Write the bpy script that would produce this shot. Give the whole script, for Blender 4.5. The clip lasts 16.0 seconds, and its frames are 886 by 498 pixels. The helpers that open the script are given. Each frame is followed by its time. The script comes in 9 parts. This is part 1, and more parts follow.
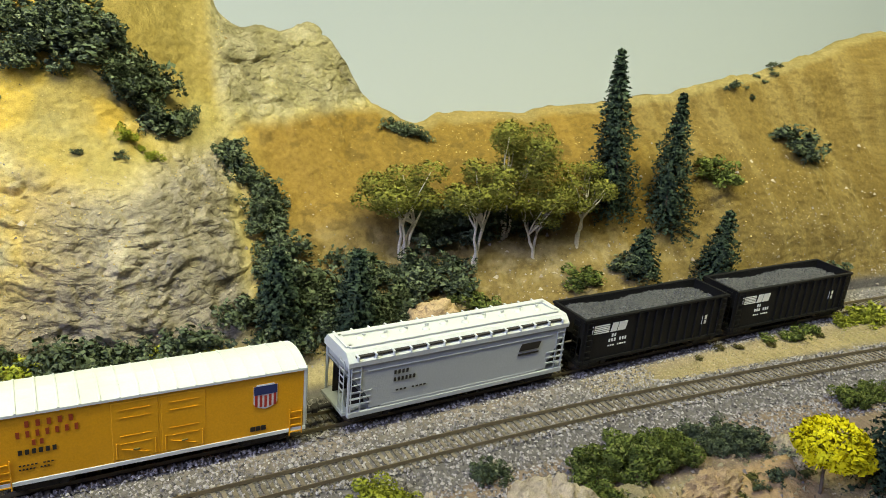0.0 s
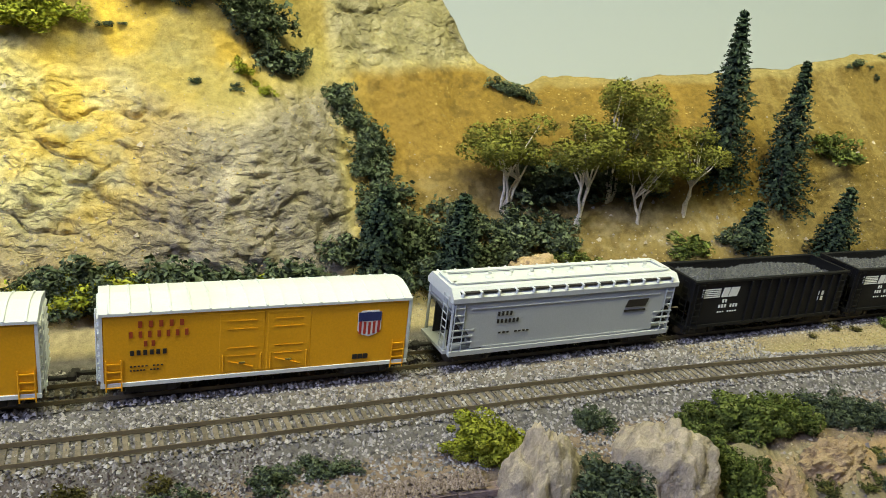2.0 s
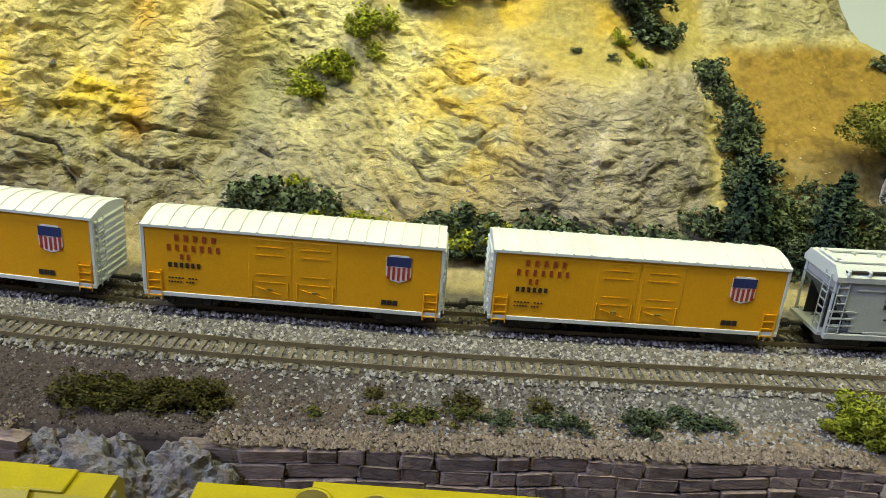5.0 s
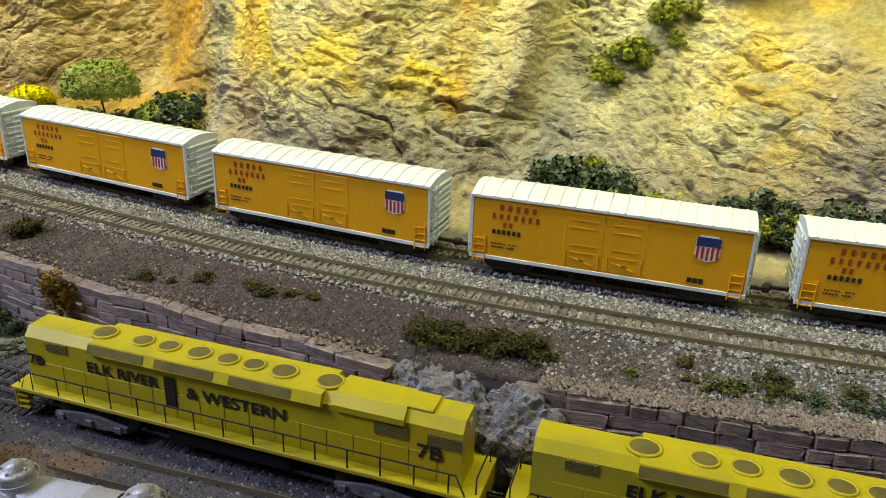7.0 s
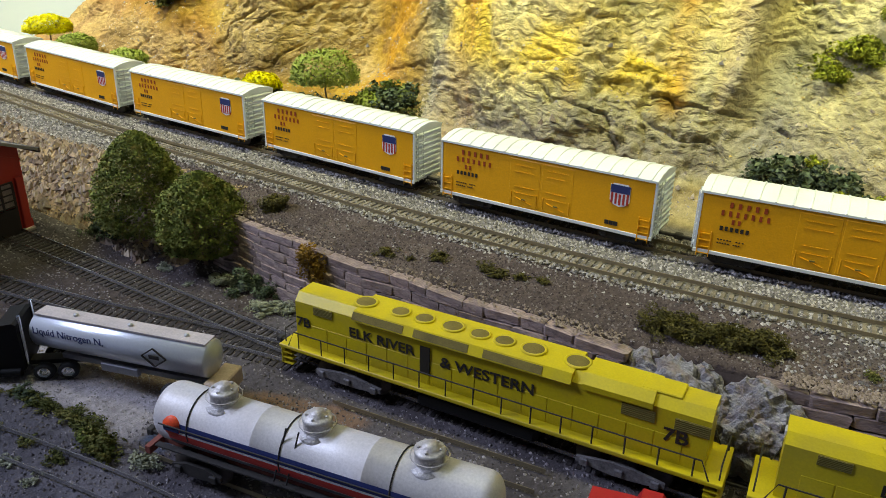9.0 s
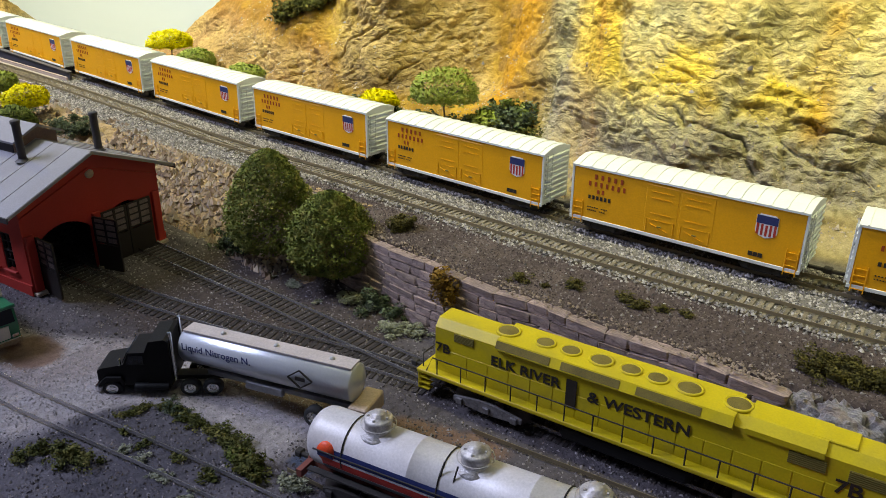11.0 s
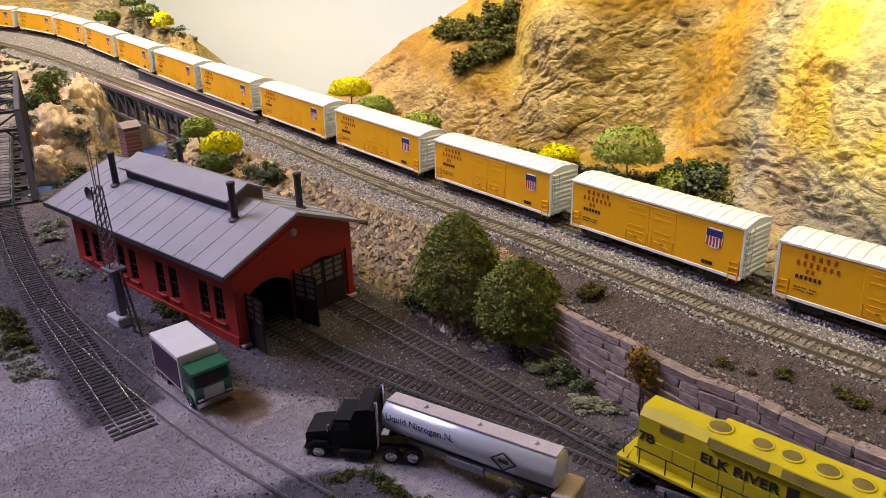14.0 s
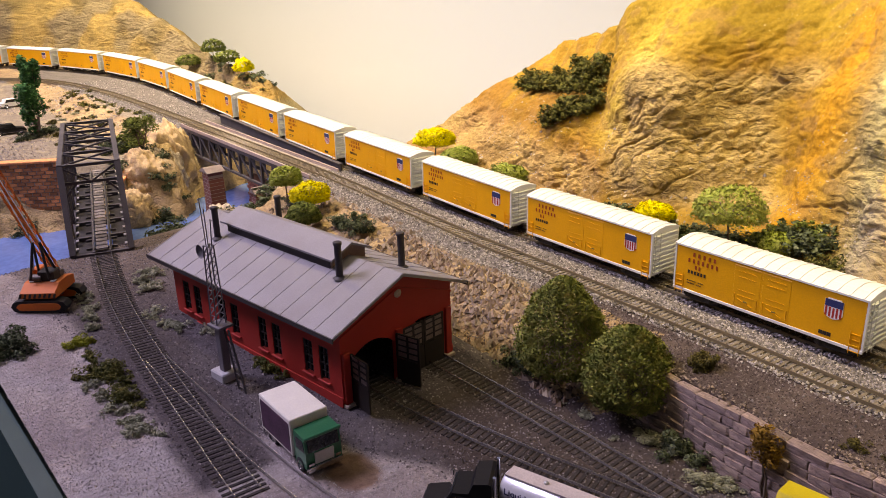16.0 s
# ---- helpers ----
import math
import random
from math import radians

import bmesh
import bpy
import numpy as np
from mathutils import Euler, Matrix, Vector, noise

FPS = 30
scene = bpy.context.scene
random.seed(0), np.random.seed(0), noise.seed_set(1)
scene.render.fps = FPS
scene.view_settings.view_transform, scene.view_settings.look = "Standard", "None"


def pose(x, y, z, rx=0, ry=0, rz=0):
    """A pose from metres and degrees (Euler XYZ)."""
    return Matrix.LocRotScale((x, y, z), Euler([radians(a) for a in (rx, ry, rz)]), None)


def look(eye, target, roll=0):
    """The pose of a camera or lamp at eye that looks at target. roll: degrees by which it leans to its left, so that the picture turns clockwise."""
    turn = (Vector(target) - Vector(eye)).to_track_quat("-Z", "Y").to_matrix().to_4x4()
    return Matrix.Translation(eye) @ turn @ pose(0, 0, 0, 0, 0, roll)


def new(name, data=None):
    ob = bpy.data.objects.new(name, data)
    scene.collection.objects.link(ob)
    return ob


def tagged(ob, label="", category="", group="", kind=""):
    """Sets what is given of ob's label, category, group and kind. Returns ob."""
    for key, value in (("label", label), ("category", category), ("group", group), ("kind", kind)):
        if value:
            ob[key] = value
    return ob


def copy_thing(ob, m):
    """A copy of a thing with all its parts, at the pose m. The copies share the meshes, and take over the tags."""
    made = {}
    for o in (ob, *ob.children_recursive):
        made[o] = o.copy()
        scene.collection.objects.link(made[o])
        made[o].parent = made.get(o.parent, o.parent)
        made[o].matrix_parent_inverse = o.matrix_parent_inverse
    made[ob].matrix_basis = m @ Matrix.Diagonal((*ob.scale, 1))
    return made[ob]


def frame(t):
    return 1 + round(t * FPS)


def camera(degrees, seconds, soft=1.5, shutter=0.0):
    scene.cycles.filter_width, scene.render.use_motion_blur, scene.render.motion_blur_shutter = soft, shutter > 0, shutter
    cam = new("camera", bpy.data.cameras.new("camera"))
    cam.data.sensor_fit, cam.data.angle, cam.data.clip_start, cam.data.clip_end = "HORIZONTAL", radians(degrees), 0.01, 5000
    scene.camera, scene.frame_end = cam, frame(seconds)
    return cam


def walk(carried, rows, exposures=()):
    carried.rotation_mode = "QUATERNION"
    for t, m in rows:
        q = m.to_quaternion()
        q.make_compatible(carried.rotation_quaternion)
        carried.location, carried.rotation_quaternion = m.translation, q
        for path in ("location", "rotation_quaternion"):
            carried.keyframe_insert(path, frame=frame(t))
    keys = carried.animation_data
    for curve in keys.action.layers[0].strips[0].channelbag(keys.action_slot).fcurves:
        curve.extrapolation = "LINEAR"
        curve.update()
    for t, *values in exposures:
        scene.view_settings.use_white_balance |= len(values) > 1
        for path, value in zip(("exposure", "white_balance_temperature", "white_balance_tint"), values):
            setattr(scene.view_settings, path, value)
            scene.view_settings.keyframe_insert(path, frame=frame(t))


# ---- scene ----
cam = camera(58.6, 16.0, 0.8, 0.1)
METRES, EYE, TILT, LEAN, TURN = 0.39, 0.263, -19.3, -5.0, -22.0
ROWS = [
    (0.0, 0.0, 0.0, 0.0, 0.0, 0.0, -0.0),
    (0.5, -0.0167, 0.0091, -0.0382, 0.76, 0.2, -0.88),
    (1.0, -0.0275, 0.018, -0.0662, 1.79, 0.23, -1.76),
    (1.5, -0.0411, 0.024, -0.0868, 3.4, 0.41, -2.43),
    (2.0, -0.053, 0.0281, -0.1089, 5.28, 0.54, -3.34),
    (2.5, -0.0593, 0.0332, -0.1272, 7.89, 0.17, -4.1),
    (3.0, -0.0676, 0.0351, -0.1503, 11.67, 0.23, -5.13),
    (3.5, -0.0738, 0.0328, -0.164, 14.9, -0.25, -5.7),
    (4.0, -0.0992, 0.0136, -0.1769, 18.67, -0.43, -6.76),
    (6.5, -0.1885, -0.1346, -0.219, 38.49, -4.06, -10.92),
    (7.0, -0.1996, -0.1829, -0.2235, 42.52, -5.29, -11.64),
    (7.5, -0.2191, -0.2205, -0.232, 45.15, -6.06, -12.37),
    (8.0, -0.2326, -0.2722, -0.2357, 48.6, -7.25, -12.94),
    (8.5, -0.2397, -0.3133, -0.2403, 50.63, -7.9, -13.34),
    (9.0, -0.2526, -0.3368, -0.2452, 52.52, -8.56, -13.59),
    (9.5, -0.2701, -0.3576, -0.2497, 53.97, -9.06, -13.88),
    (10.0, -0.2903, -0.3901, -0.2518, 54.85, -9.12, -14.16),
    (12.5, -0.3628, -0.4442, -0.2229, 63.55, -9.61, -14.45),
    (13.0, -0.373, -0.4648, -0.2106, 65.06, -9.67, -14.66),
    (13.5, -0.3878, -0.4942, -0.1999, 67.24, -10.43, -14.88),
    (14.0, -0.4017, -0.5201, -0.1841, 68.08, -10.64, -14.9),
    (14.5, -0.4145, -0.5571, -0.17, 69.33, -10.55, -15.05),
    (15.0, -0.428, -0.5806, -0.1631, 70.71, -10.62, -15.1),
    (15.5, -0.4449, -0.6041, -0.1614, 71.35, -9.89, -15.18),
    (16.0, -0.461, -0.625, -0.16, 71.85, -9.24, -15.26),
]
walk(cam, [(t, pose(0, 0, EYE, TILT, LEAN, TURN) @ pose(METRES * x, METRES * y, METRES * z, 90 + pitch, roll, yaw)) for t, x, y, z, yaw, pitch, roll in ROWS],
     [(0.0, 0.03, 6600, -13), (3.5, 0.0, 6620, -17), (5.5, 0.0, 7050, -21), (8.0, 0.0, 7050, -20), (10.0, 0.0, 7250, -21), (12.3, 0.0, 7350, -5), (14.0, 0.0, 7850, 4), (16.0, -0.03, 8800, 10)])

# ---------------------------------------------------------------- world, lamps
world = bpy.data.worlds.new("room_air")
scene.world = world
world.use_nodes = True
world.node_tree.nodes["Background"].inputs[0].default_value = (0.55, 0.6, 0.75, 1)
world.node_tree.nodes["Background"].inputs[1].default_value = 0.025


def area_lamp(name, m, sx, sy, watts, colour, spread=180):
    d = bpy.data.lights.new(name, "AREA")
    d.shape, d.size, d.size_y, d.energy, d.color, d.spread = "RECTANGLE", sx, sy, watts, colour, radians(spread)
    ob = new(name, d)
    ob.matrix_world = m
    return tagged(ob, "unseen area lamp overhead", "lamp", kind="structure")


# Long warm tube lamp hidden above the hillside.
area_lamp("hill_lamp", pose(-0.9, 0.27, 0.90, 31, 0, 0), 5.0, 0.10, 30.5, (1.0, 0.88, 0.60), 93)
# Added warm fill with no known source, brightening the far west.
area_lamp("far_fill", pose(-1.9, 0.20, 0.90, 12, 0, 0), 1.2, 0.10, 5.5, (1.0, 0.86, 0.62), 120)
# Cool square lamp of the room, high to the left.
area_lamp("room_lamp", look((-1.9, -0.7, 1.8), (-0.6, 0.05, 0)), 0.8, 0.8, 89, (0.57, 0.56, 1.0))

# ---------------------------------------------------------------- mesh helpers


class Build:
    """Collects simple solids into one mesh."""

    def __init__(self):
        self.v, self.f, self.s = [], [], []

    def add(self, verts, faces, smooth=False, m=None):
        n = len(self.v)
        self.v += [tuple(m @ Vector(p)) for p in verts] if m else [tuple(p) for p in verts]
        self.f += [tuple(n + i for i in f) for f in faces]
        self.s += [smooth] * len(faces)
        return self

    def box(self, c, size, ch=0.0, m=None):
        x, y, z = (s / 2 for s in size)
        cx, cy, cz = c
        if ch <= 0:
            vs = [(cx + i * x, cy + j * y, cz + k * z) for i in (-1, 1) for j in (-1, 1) for k in (-1, 1)]
            fs = [(0, 1, 3, 2), (4, 6, 7, 5), (0, 4, 5, 1), (2, 3, 7, 6), (0, 2, 6, 4), (1, 5, 7, 3)]
            return self.add(vs, fs, False, m)
        vs, fs, idx = [], [], {}
        for i in (-1, 1):
            for j in (-1, 1):
                for k in (-1, 1):
                    for a in range(3):
                        p = [i * (x - ch), j * (y - ch), k * (z - ch)]
                        p[a] += (i, j, k)[a] * ch
                        idx[i, j, k, a] = len(vs)
                        vs.append((cx + p[0], cy + p[1], cz + p[2]))
        for s in (-1, 1):
            fs.append(tuple(idx[s, j, k, 0] for j, k in ((-1, -1), (1, -1), (1, 1), (-1, 1))[::s]))
            fs.append(tuple(idx[i, s, k, 1] for i, k in ((-1, -1), (-1, 1), (1, 1), (1, -1))[::s]))
            fs.append(tuple(idx[i, j, s, 2] for i, j in ((-1, -1), (1, -1), (1, 1), (-1, 1))[::s]))
        for a in (-1, 1):
            for b in (-1, 1):
                fs.append((idx[-1, a, b, 1], idx[1, a, b, 1], idx[1, a, b, 2], idx[-1, a, b, 2])[::a * b * -1])
                fs.append((idx[a, -1, b, 0], idx[a, 1, b, 0], idx[a, 1, b, 2], idx[a, -1, b, 2])[::a * b])
                fs.append((idx[a, b, -1, 0], idx[a, b, 1, 0], idx[a, b, 1, 1], idx[a, b, -1, 1])[::a * b * -1])
        for i in (-1, 1):
            for j in (-1, 1):
                for k in (-1, 1):
                    fs.append(tuple(idx[i, j, k, a] for a in (0, 1, 2))[::i * j * k])
        return self.add(vs, fs, False, m)

    def tube(self, pts, r, n=8, caps=True, smooth=True, m=None):
        """A round bar along points; r a number or one radius a point."""
        pts = [Vector(p) for p in pts]
        rs = r if isinstance(r, (list, tuple)) else [r] * len(pts)
        vs, fs = [], []
        for i, p in enumerate(pts):
            d = (pts[min(i + 1, len(pts) - 1)] - pts[max(i - 1, 0)]).normalized()
            a = d.orthogonal().normalized() if abs(d.z) > 0.9 else d.cross(Vector((0, 0, 1))).normalized()
            b = d.cross(a)
            for k in range(n):
                t = 2 * math.pi * (k + 0.5) / n
                vs.append(p + rs[i] * (a * math.cos(t) + b * math.sin(t)))
        for i in range(len(pts) - 1):
            for k in range(n):
                l = (k + 1) % n
                fs.append((i * n + k, i * n + l, (i + 1) * n + l, (i + 1) * n + k))
        self.add(vs, fs, smooth, m)
        if caps:
            self.add([vs[k] for k in range(n)], [tuple(range(n))[::-1]], False, m)
            self.add([vs[-n + k] for k in range(n)], [tuple(range(n))], False, m)
        return self

    def lathe(self, prof, n=16, axis="z", m=None):
        """prof: rows of (radius, height)."""
        vs, fs = [], []
        for r, h in prof:
            for k in range(n):
                t = 2 * math.pi * k / n
                p = (r * math.cos(t), r * math.sin(t), h)
                vs.append(p if axis == "z" else (h, p[0], p[1]) if axis == "x" else (p[1], h, p[0]))
        for i in range(len(prof) - 1):
            for k in range(n):
                l = (k + 1) % n
                fs.append((i * n + k, i * n + l, (i + 1) * n + l, (i + 1) * n + k))
        return self.add(vs, fs, True, m)

    def prism(self, outline, depth, axis="y", at=0.0, m=None):
        """A flat outline (2D) given depth along an axis, centred at 'at'."""
        n = len(outline)
        vs = []
        for s in (-0.5, 0.5):
            for a, b in outline:
                o = at + s * depth
                vs.append((a, o, b) if axis == "y" else (o, a, b) if axis == "x" else (a, b, o))
        fs = [tuple(range(n)), tuple(range(n, 2 * n))[::-1]] + [(i, i + n, (i + 1) % n + n, (i + 1) % n) for i in range(n)]
        return self.add(vs, fs, False, m)

    def bar(self, a, b, w, m=None):
        """A square bar from a to b."""
        return self.tube([a, b], w * 0.707, 4, True, False, m)

    def mesh(self, name):
        me = bpy.data.meshes.new(name)
        me.from_pydata(self.v, [], self.f)
        me.polygons.foreach_set("use_smooth", self.s)
        bm = bmesh.new()
        bm.from_mesh(me)
        bmesh.ops.recalc_face_normals(bm, faces=bm.faces)
        bm.to_mesh(me)
        bm.free()
        return me


def part(name, b, material, parent=None, label="", m=None):
    """Links a Build or mesh as one object under a thing or a part."""
    me = b.mesh(name) if isinstance(b, Build) else b
    if not me.materials:
        me.materials.append(material)
    ob = new(name, me)
    if parent:
        ob.parent = parent
    if m:
        ob.matrix_local = m
    return tagged(ob, label)


def thing(name, m, label, category, group="", kind=""):
    ob = new(name)
    ob.empty_display_size = 0.01
    ob.matrix_world = m
    return tagged(ob, label, category, group, kind)


def vnoise(p, seed=0):
    """Smooth value noise in 0..1 at rows of points."""
    i = np.floor(p).astype(np.int64)
    f = p - i
    f = f * f * (3 - 2 * f)
    out = 0
    for dx in (0, 1):
        for dy in (0, 1):
            for dz in (0, 1):
                h = ((i[:, 0] + dx) * 73856093) ^ ((i[:, 1] + dy) * 19349663) ^ ((i[:, 2] + dz) * 83492791) ^ (seed * 2654435761)
                h = (h ^ (h >> 13)) * 1274126177 & 0x7FFFFFFF
                h = ((h ^ (h >> 16)) % 65536) / 65535.0
                w = (f[:, 0] if dx else 1 - f[:, 0]) * (f[:, 1] if dy else 1 - f[:, 1]) * (f[:, 2] if dz else 1 - f[:, 2])
                out = out + w * h
    return out


def fbm(p, octaves=4, seed=0, ridged=False):
    total, amp, norm = 0, 1.0, 0.0
    for o in range(octaves):
        n = vnoise(p * 2**o, seed + 17 * o)
        total = total + amp * ((1 - abs(2 * n - 1)) if ridged else n)
        norm, amp = norm + amp, amp * 0.5
    return total / norm


def hash01(i, seed):
    h = (i[:, 0] * 73856093) ^ (i[:, 1] * 19349663) ^ (i[:, 2] * 83492791) ^ (seed * 2654435761)
    h = (h ^ (h >> 13)) * 1274126177 & 0x7FFFFFFF
    h = (h ^ (h >> 15)) * 739982445 & 0x7FFFFFFF
    return ((h ^ (h >> 16)) % 65536) / 65535.0


def facets(p, seed):
    """Angular blocks: every cell of a jittered lattice has its own tilted face. Gives height and nearness to a crack."""
    base = np.floor(p).astype(np.int64)
    d1, d2 = np.full(len(p), 9.0), np.full(len(p), 9.0)
    cell, feat = base.copy(), p.copy()
    for dx in (-1, 0, 1):
        for dy in (-1, 0, 1):
            for dz in (-1, 0, 1):
                c = base + (dx, dy, dz)
                f = c + np.stack([hash01(c, seed), hash01(c, seed + 1), hash01(c, seed + 2)], -1)
                d = ((p - f) ** 2).sum(-1)
                near = d < d1
                d2 = np.where(near, d1, np.minimum(d2, d))
                cell[near], feat[near] = c[near], f[near]
                d1 = np.where(near, d, d1)
    tilt = np.stack([hash01(cell, seed + k) - 0.5 for k in (3, 4, 5)], -1)
    return hash01(cell, seed + 6) - 0.5 + 1.3 * ((p - feat) * tilt).sum(-1), np.sqrt(d2) - np.sqrt(d1)


def step(a, b, x):
    t = np.clip((x - a) / (b - a), 0, 1)
    return t * t * (3 - 2 * t)


# ---------------------------------------------------------------- materials


def mat(name, colour, rough=0.6, metal=0.0, var=0.25, scale=60.0, bump=0.2, dist=0.0005, fine=900.0, spec=0.5, attr="", rand=0.0, emit=None, dirt=None, dirt_amount=0.0, coat=0.0):
    """A painted or natural surface: two scales of colour variation and fine relief."""
    ma = bpy.data.materials.new(name)
    ma.use_nodes = True
    nt = ma.node_tree
    b = nt.nodes["Principled BSDF"]
    N, L = nt.nodes.new, nt.links.new
    b.inputs["Roughness"].default_value, b.inputs["Metallic"].default_value = rough, metal
    b.inputs["Specular IOR Level"].default_value = spec
    b.inputs["Coat Weight"].default_value = coat
    tc = N("ShaderNodeTexCoord")
    n1, n2 = N("ShaderNodeTexNoise"), N("ShaderNodeTexNoise")
    for n, s, d in ((n1, scale, 4), (n2, fine, 3)):
        n.inputs["Scale"].default_value, n.inputs["Detail"].default_value = s, d
        L(tc.outputs["Object"], n.inputs["Vector"])
    mx = N("ShaderNodeMath")
    mx.operation = "ADD"
    L(n1.outputs["Fac"], mx.inputs[0])
    L(n2.outputs["Fac"], mx.inputs[1])
    mr = N("ShaderNodeMapRange")
    mr.inputs["From Min"].default_value, mr.inputs["From Max"].default_value = 0.6, 1.4
    mr.inputs["To Min"].default_value, mr.inputs["To Max"].default_value = 1 - var, 1 + var
    L(mx.outputs[0], mr.inputs["Value"])
    mul = N("ShaderNodeMix")
    mul.data_type, mul.blend_type = "RGBA", "MULTIPLY"
    mul.inputs["Factor"].default_value = 1
    L(mr.outputs["Result"], mul.inputs["B"])
    if attr:
        at = N("ShaderNodeAttribute")
        at.attribute_name = attr
        L(at.outputs["Color"], mul.inputs["A"])
    else:
        mul.inputs["A"].default_value = (*colour, 1)
    last = mul.outputs["Result"]
    if rand:
        oi, hs, rr = N("ShaderNodeObjectInfo"), N("ShaderNodeHueSaturation"), N("ShaderNodeMapRange")
        rr.inputs["To Min"].default_value, rr.inputs["To Max"].default_value = 1 - rand, 1 + rand
        L(oi.outputs["Random"], rr.inputs["Value"])
        L(rr.outputs["Result"], hs.inputs["Value"])
        L(last, hs.inputs["Color"])
        last = hs.outputs["Color"]
    if dirt:
        dn, dm, dr = N("ShaderNodeTexNoise"), N("ShaderNodeMix"), N("ShaderNodeMapRange")
        dn.inputs["Scale"].default_value, dn.inputs["Detail"].default_value = scale * 0.7, 6
        L(tc.outputs["Object"], dn.inputs["Vector"])
        dr.inputs["From Min"].default_value, dr.inputs["From Max"].default_value = 0.5, 0.72
        dr.inputs["To Max"].default_value = dirt_amount
        L(dn.outputs["Fac"], dr.inputs["Value"])
        dm.data_type = "RGBA"
        L(dr.outputs["Result"], dm.inputs["Factor"])
        L(last, dm.inputs["A"])
        dm.inputs["B"].default_value = (*dirt, 1)
        last = dm.outputs["Result"]
    L(last, b.inputs["Base Color"])
    if bump:
        bp = N("ShaderNodeBump")
        bp.inputs["Strength"].default_value, bp.inputs["Distance"].default_value = bump, dist
        L(n2.outputs["Fac"], bp.inputs["Height"])
        L(bp.outputs["Normal"], b.inputs["Normal"])
    if emit:
        b.inputs["Emission Color"].default_value, b.inputs["Emission Strength"].default_value = (*emit[:3], 1), emit[3]
    return ma


M_GROUND = mat("scenery_earth", (0.3, 0.25, 0.2), 0.95, var=0.30, scale=240, fine=1300, bump=0, spec=0.15, attr="paint")


def clefts(ma, scale, deep, stretch=1.7, grain=0.0, attr="", cracked=1.0):
    """Rock relief: two sizes of cracked blocks, with rough grain between; over earth only the grain."""
    nt = ma.node_tree
    N, L = nt.nodes.new, nt.links.new
    tc, wn, add, mp = N("ShaderNodeTexCoord"), N("ShaderNodeTexNoise"), N("ShaderNodeVectorMath"), N("ShaderNodeMapping")
    wn.inputs["Scale"].default_value, wn.inputs["Detail"].default_value = scale * 1.1, 3
    L(tc.outputs["Object"], wn.inputs["Vector"])
    add.operation = "MULTIPLY_ADD"
    add.inputs[1].default_value = (1.1 / scale,) * 3
    L(wn.outputs["Color"], add.inputs[0])
    L(tc.outputs["Object"], add.inputs[2])
    mp.inputs["Scale"].default_value = (0.75, 1.0, stretch)
    L(add.outputs["Vector"], mp.inputs["Vector"])

    def scaled(socket, k, last=None):
        m = N("ShaderNodeMath")
        m.operation = "MULTIPLY_ADD"
        m.inputs[1].default_value = k
        L(socket, m.inputs[0])
        if last:
            L(last, m.inputs[2])
        else:
            m.inputs[2].default_value = 0
        return m.outputs[0]

    last = None
    for k, amount, wide in ((0.55, 0.42 * cracked, 0.17), (1.6, 0.20 * cracked, 0.20)):
        v, r = N("ShaderNodeTexVoronoi"), N("ShaderNodeMapRange")
        v.feature = "DISTANCE_TO_EDGE"
        v.inputs["Scale"].default_value = scale * k
        L(mp.outputs["Vector"], v.inputs["Vector"])
        r.interpolation_type = "SMOOTHSTEP"
        r.inputs["From Max"].default_value = wide
        L(v.outputs["Distance"], r.inputs["Value"])
        last = scaled(r.outputs["Result"], amount, last)
    for k, amount in ((1.6, 0.75), (5.0, 0.55), (14.0, 0.30)):
        n = N("ShaderNodeTexNoise")
        n.inputs["Scale"].default_value, n.inputs["Detail"].default_value, n.inputs["Roughness"].default_value = scale * k, 4, 0.6
        L(mp.outputs["Vector"], n.inputs["Vector"])
        last = scaled(n.outputs["Fac"], amount, last)
    if attr:
        at, en, mix = N("ShaderNodeAttribute"), N("ShaderNodeTexNoise"), N("ShaderNodeMix")
        at.attribute_name = attr
        en.inputs["Scale"].default_value, en.inputs["Detail"].default_value, en.inputs["Roughness"].default_value = grain, 5, 0.7
        L(tc.outputs["Object"], en.inputs["Vector"])
        L(at.outputs["Alpha"], mix.inputs["Factor"])
        L(scaled(en.outputs["Fac"], 0.45), mix.inputs["A"])
        L(last, mix.inputs["B"])
        last = mix.outputs["Result"]
    bp = N("ShaderNodeBump")
    bp.inputs["Strength"].default_value, bp.inputs["Distance"].default_value = 1.0, deep
    L(last, bp.inputs["Height"])
    L(bp.outputs["Normal"], nt.nodes["Principled BSDF"].inputs["Normal"])
    return ma


clefts(M_GROUND, 62.0, 0.0034, 1.9, 380.0, "paint")
M_WALLP = mat("room_wall_paint", (0.35, 0.36, 0.38), 0.9, scale=3)
M_RAIL = mat("weathered_nickel_rail", (0.22, 0.18, 0.115), 0.45, 0.45, fine=2000)
M_RAILB = mat("bright_nickel_rail", (0.50, 0.48, 0.48), 0.26, 0.75, fine=2000)
M_TIE = mat("brown_plastic_tie", (0.024, 0.019, 0.018), 0.95, var=0.4, scale=300, rand=0.35)
M_TIEG = mat("dusty_tie", (0.150, 0.125, 0.090), 0.9, var=0.4, scale=300, rand=0.3)
M_YELLOW = mat("armour_yellow_paint", (0.72, 0.345, 0.010), 0.45, var=0.10, scale=30)
M_SILVER = mat("white_galvanised_roof", (0.66, 0.68, 0.66), 0.5, var=0.08, scale=40, dirt=(0.50, 0.50, 0.46), dirt_amount=0.5)
M_BLACK = mat("black_paint", (0.007, 0.007, 0.008), 0.55, var=0.3, spec=0.25)
M_GREYCAR = mat("light_grey_paint", (0.41, 0.425, 0.44), 0.5, var=0.07, scale=30)


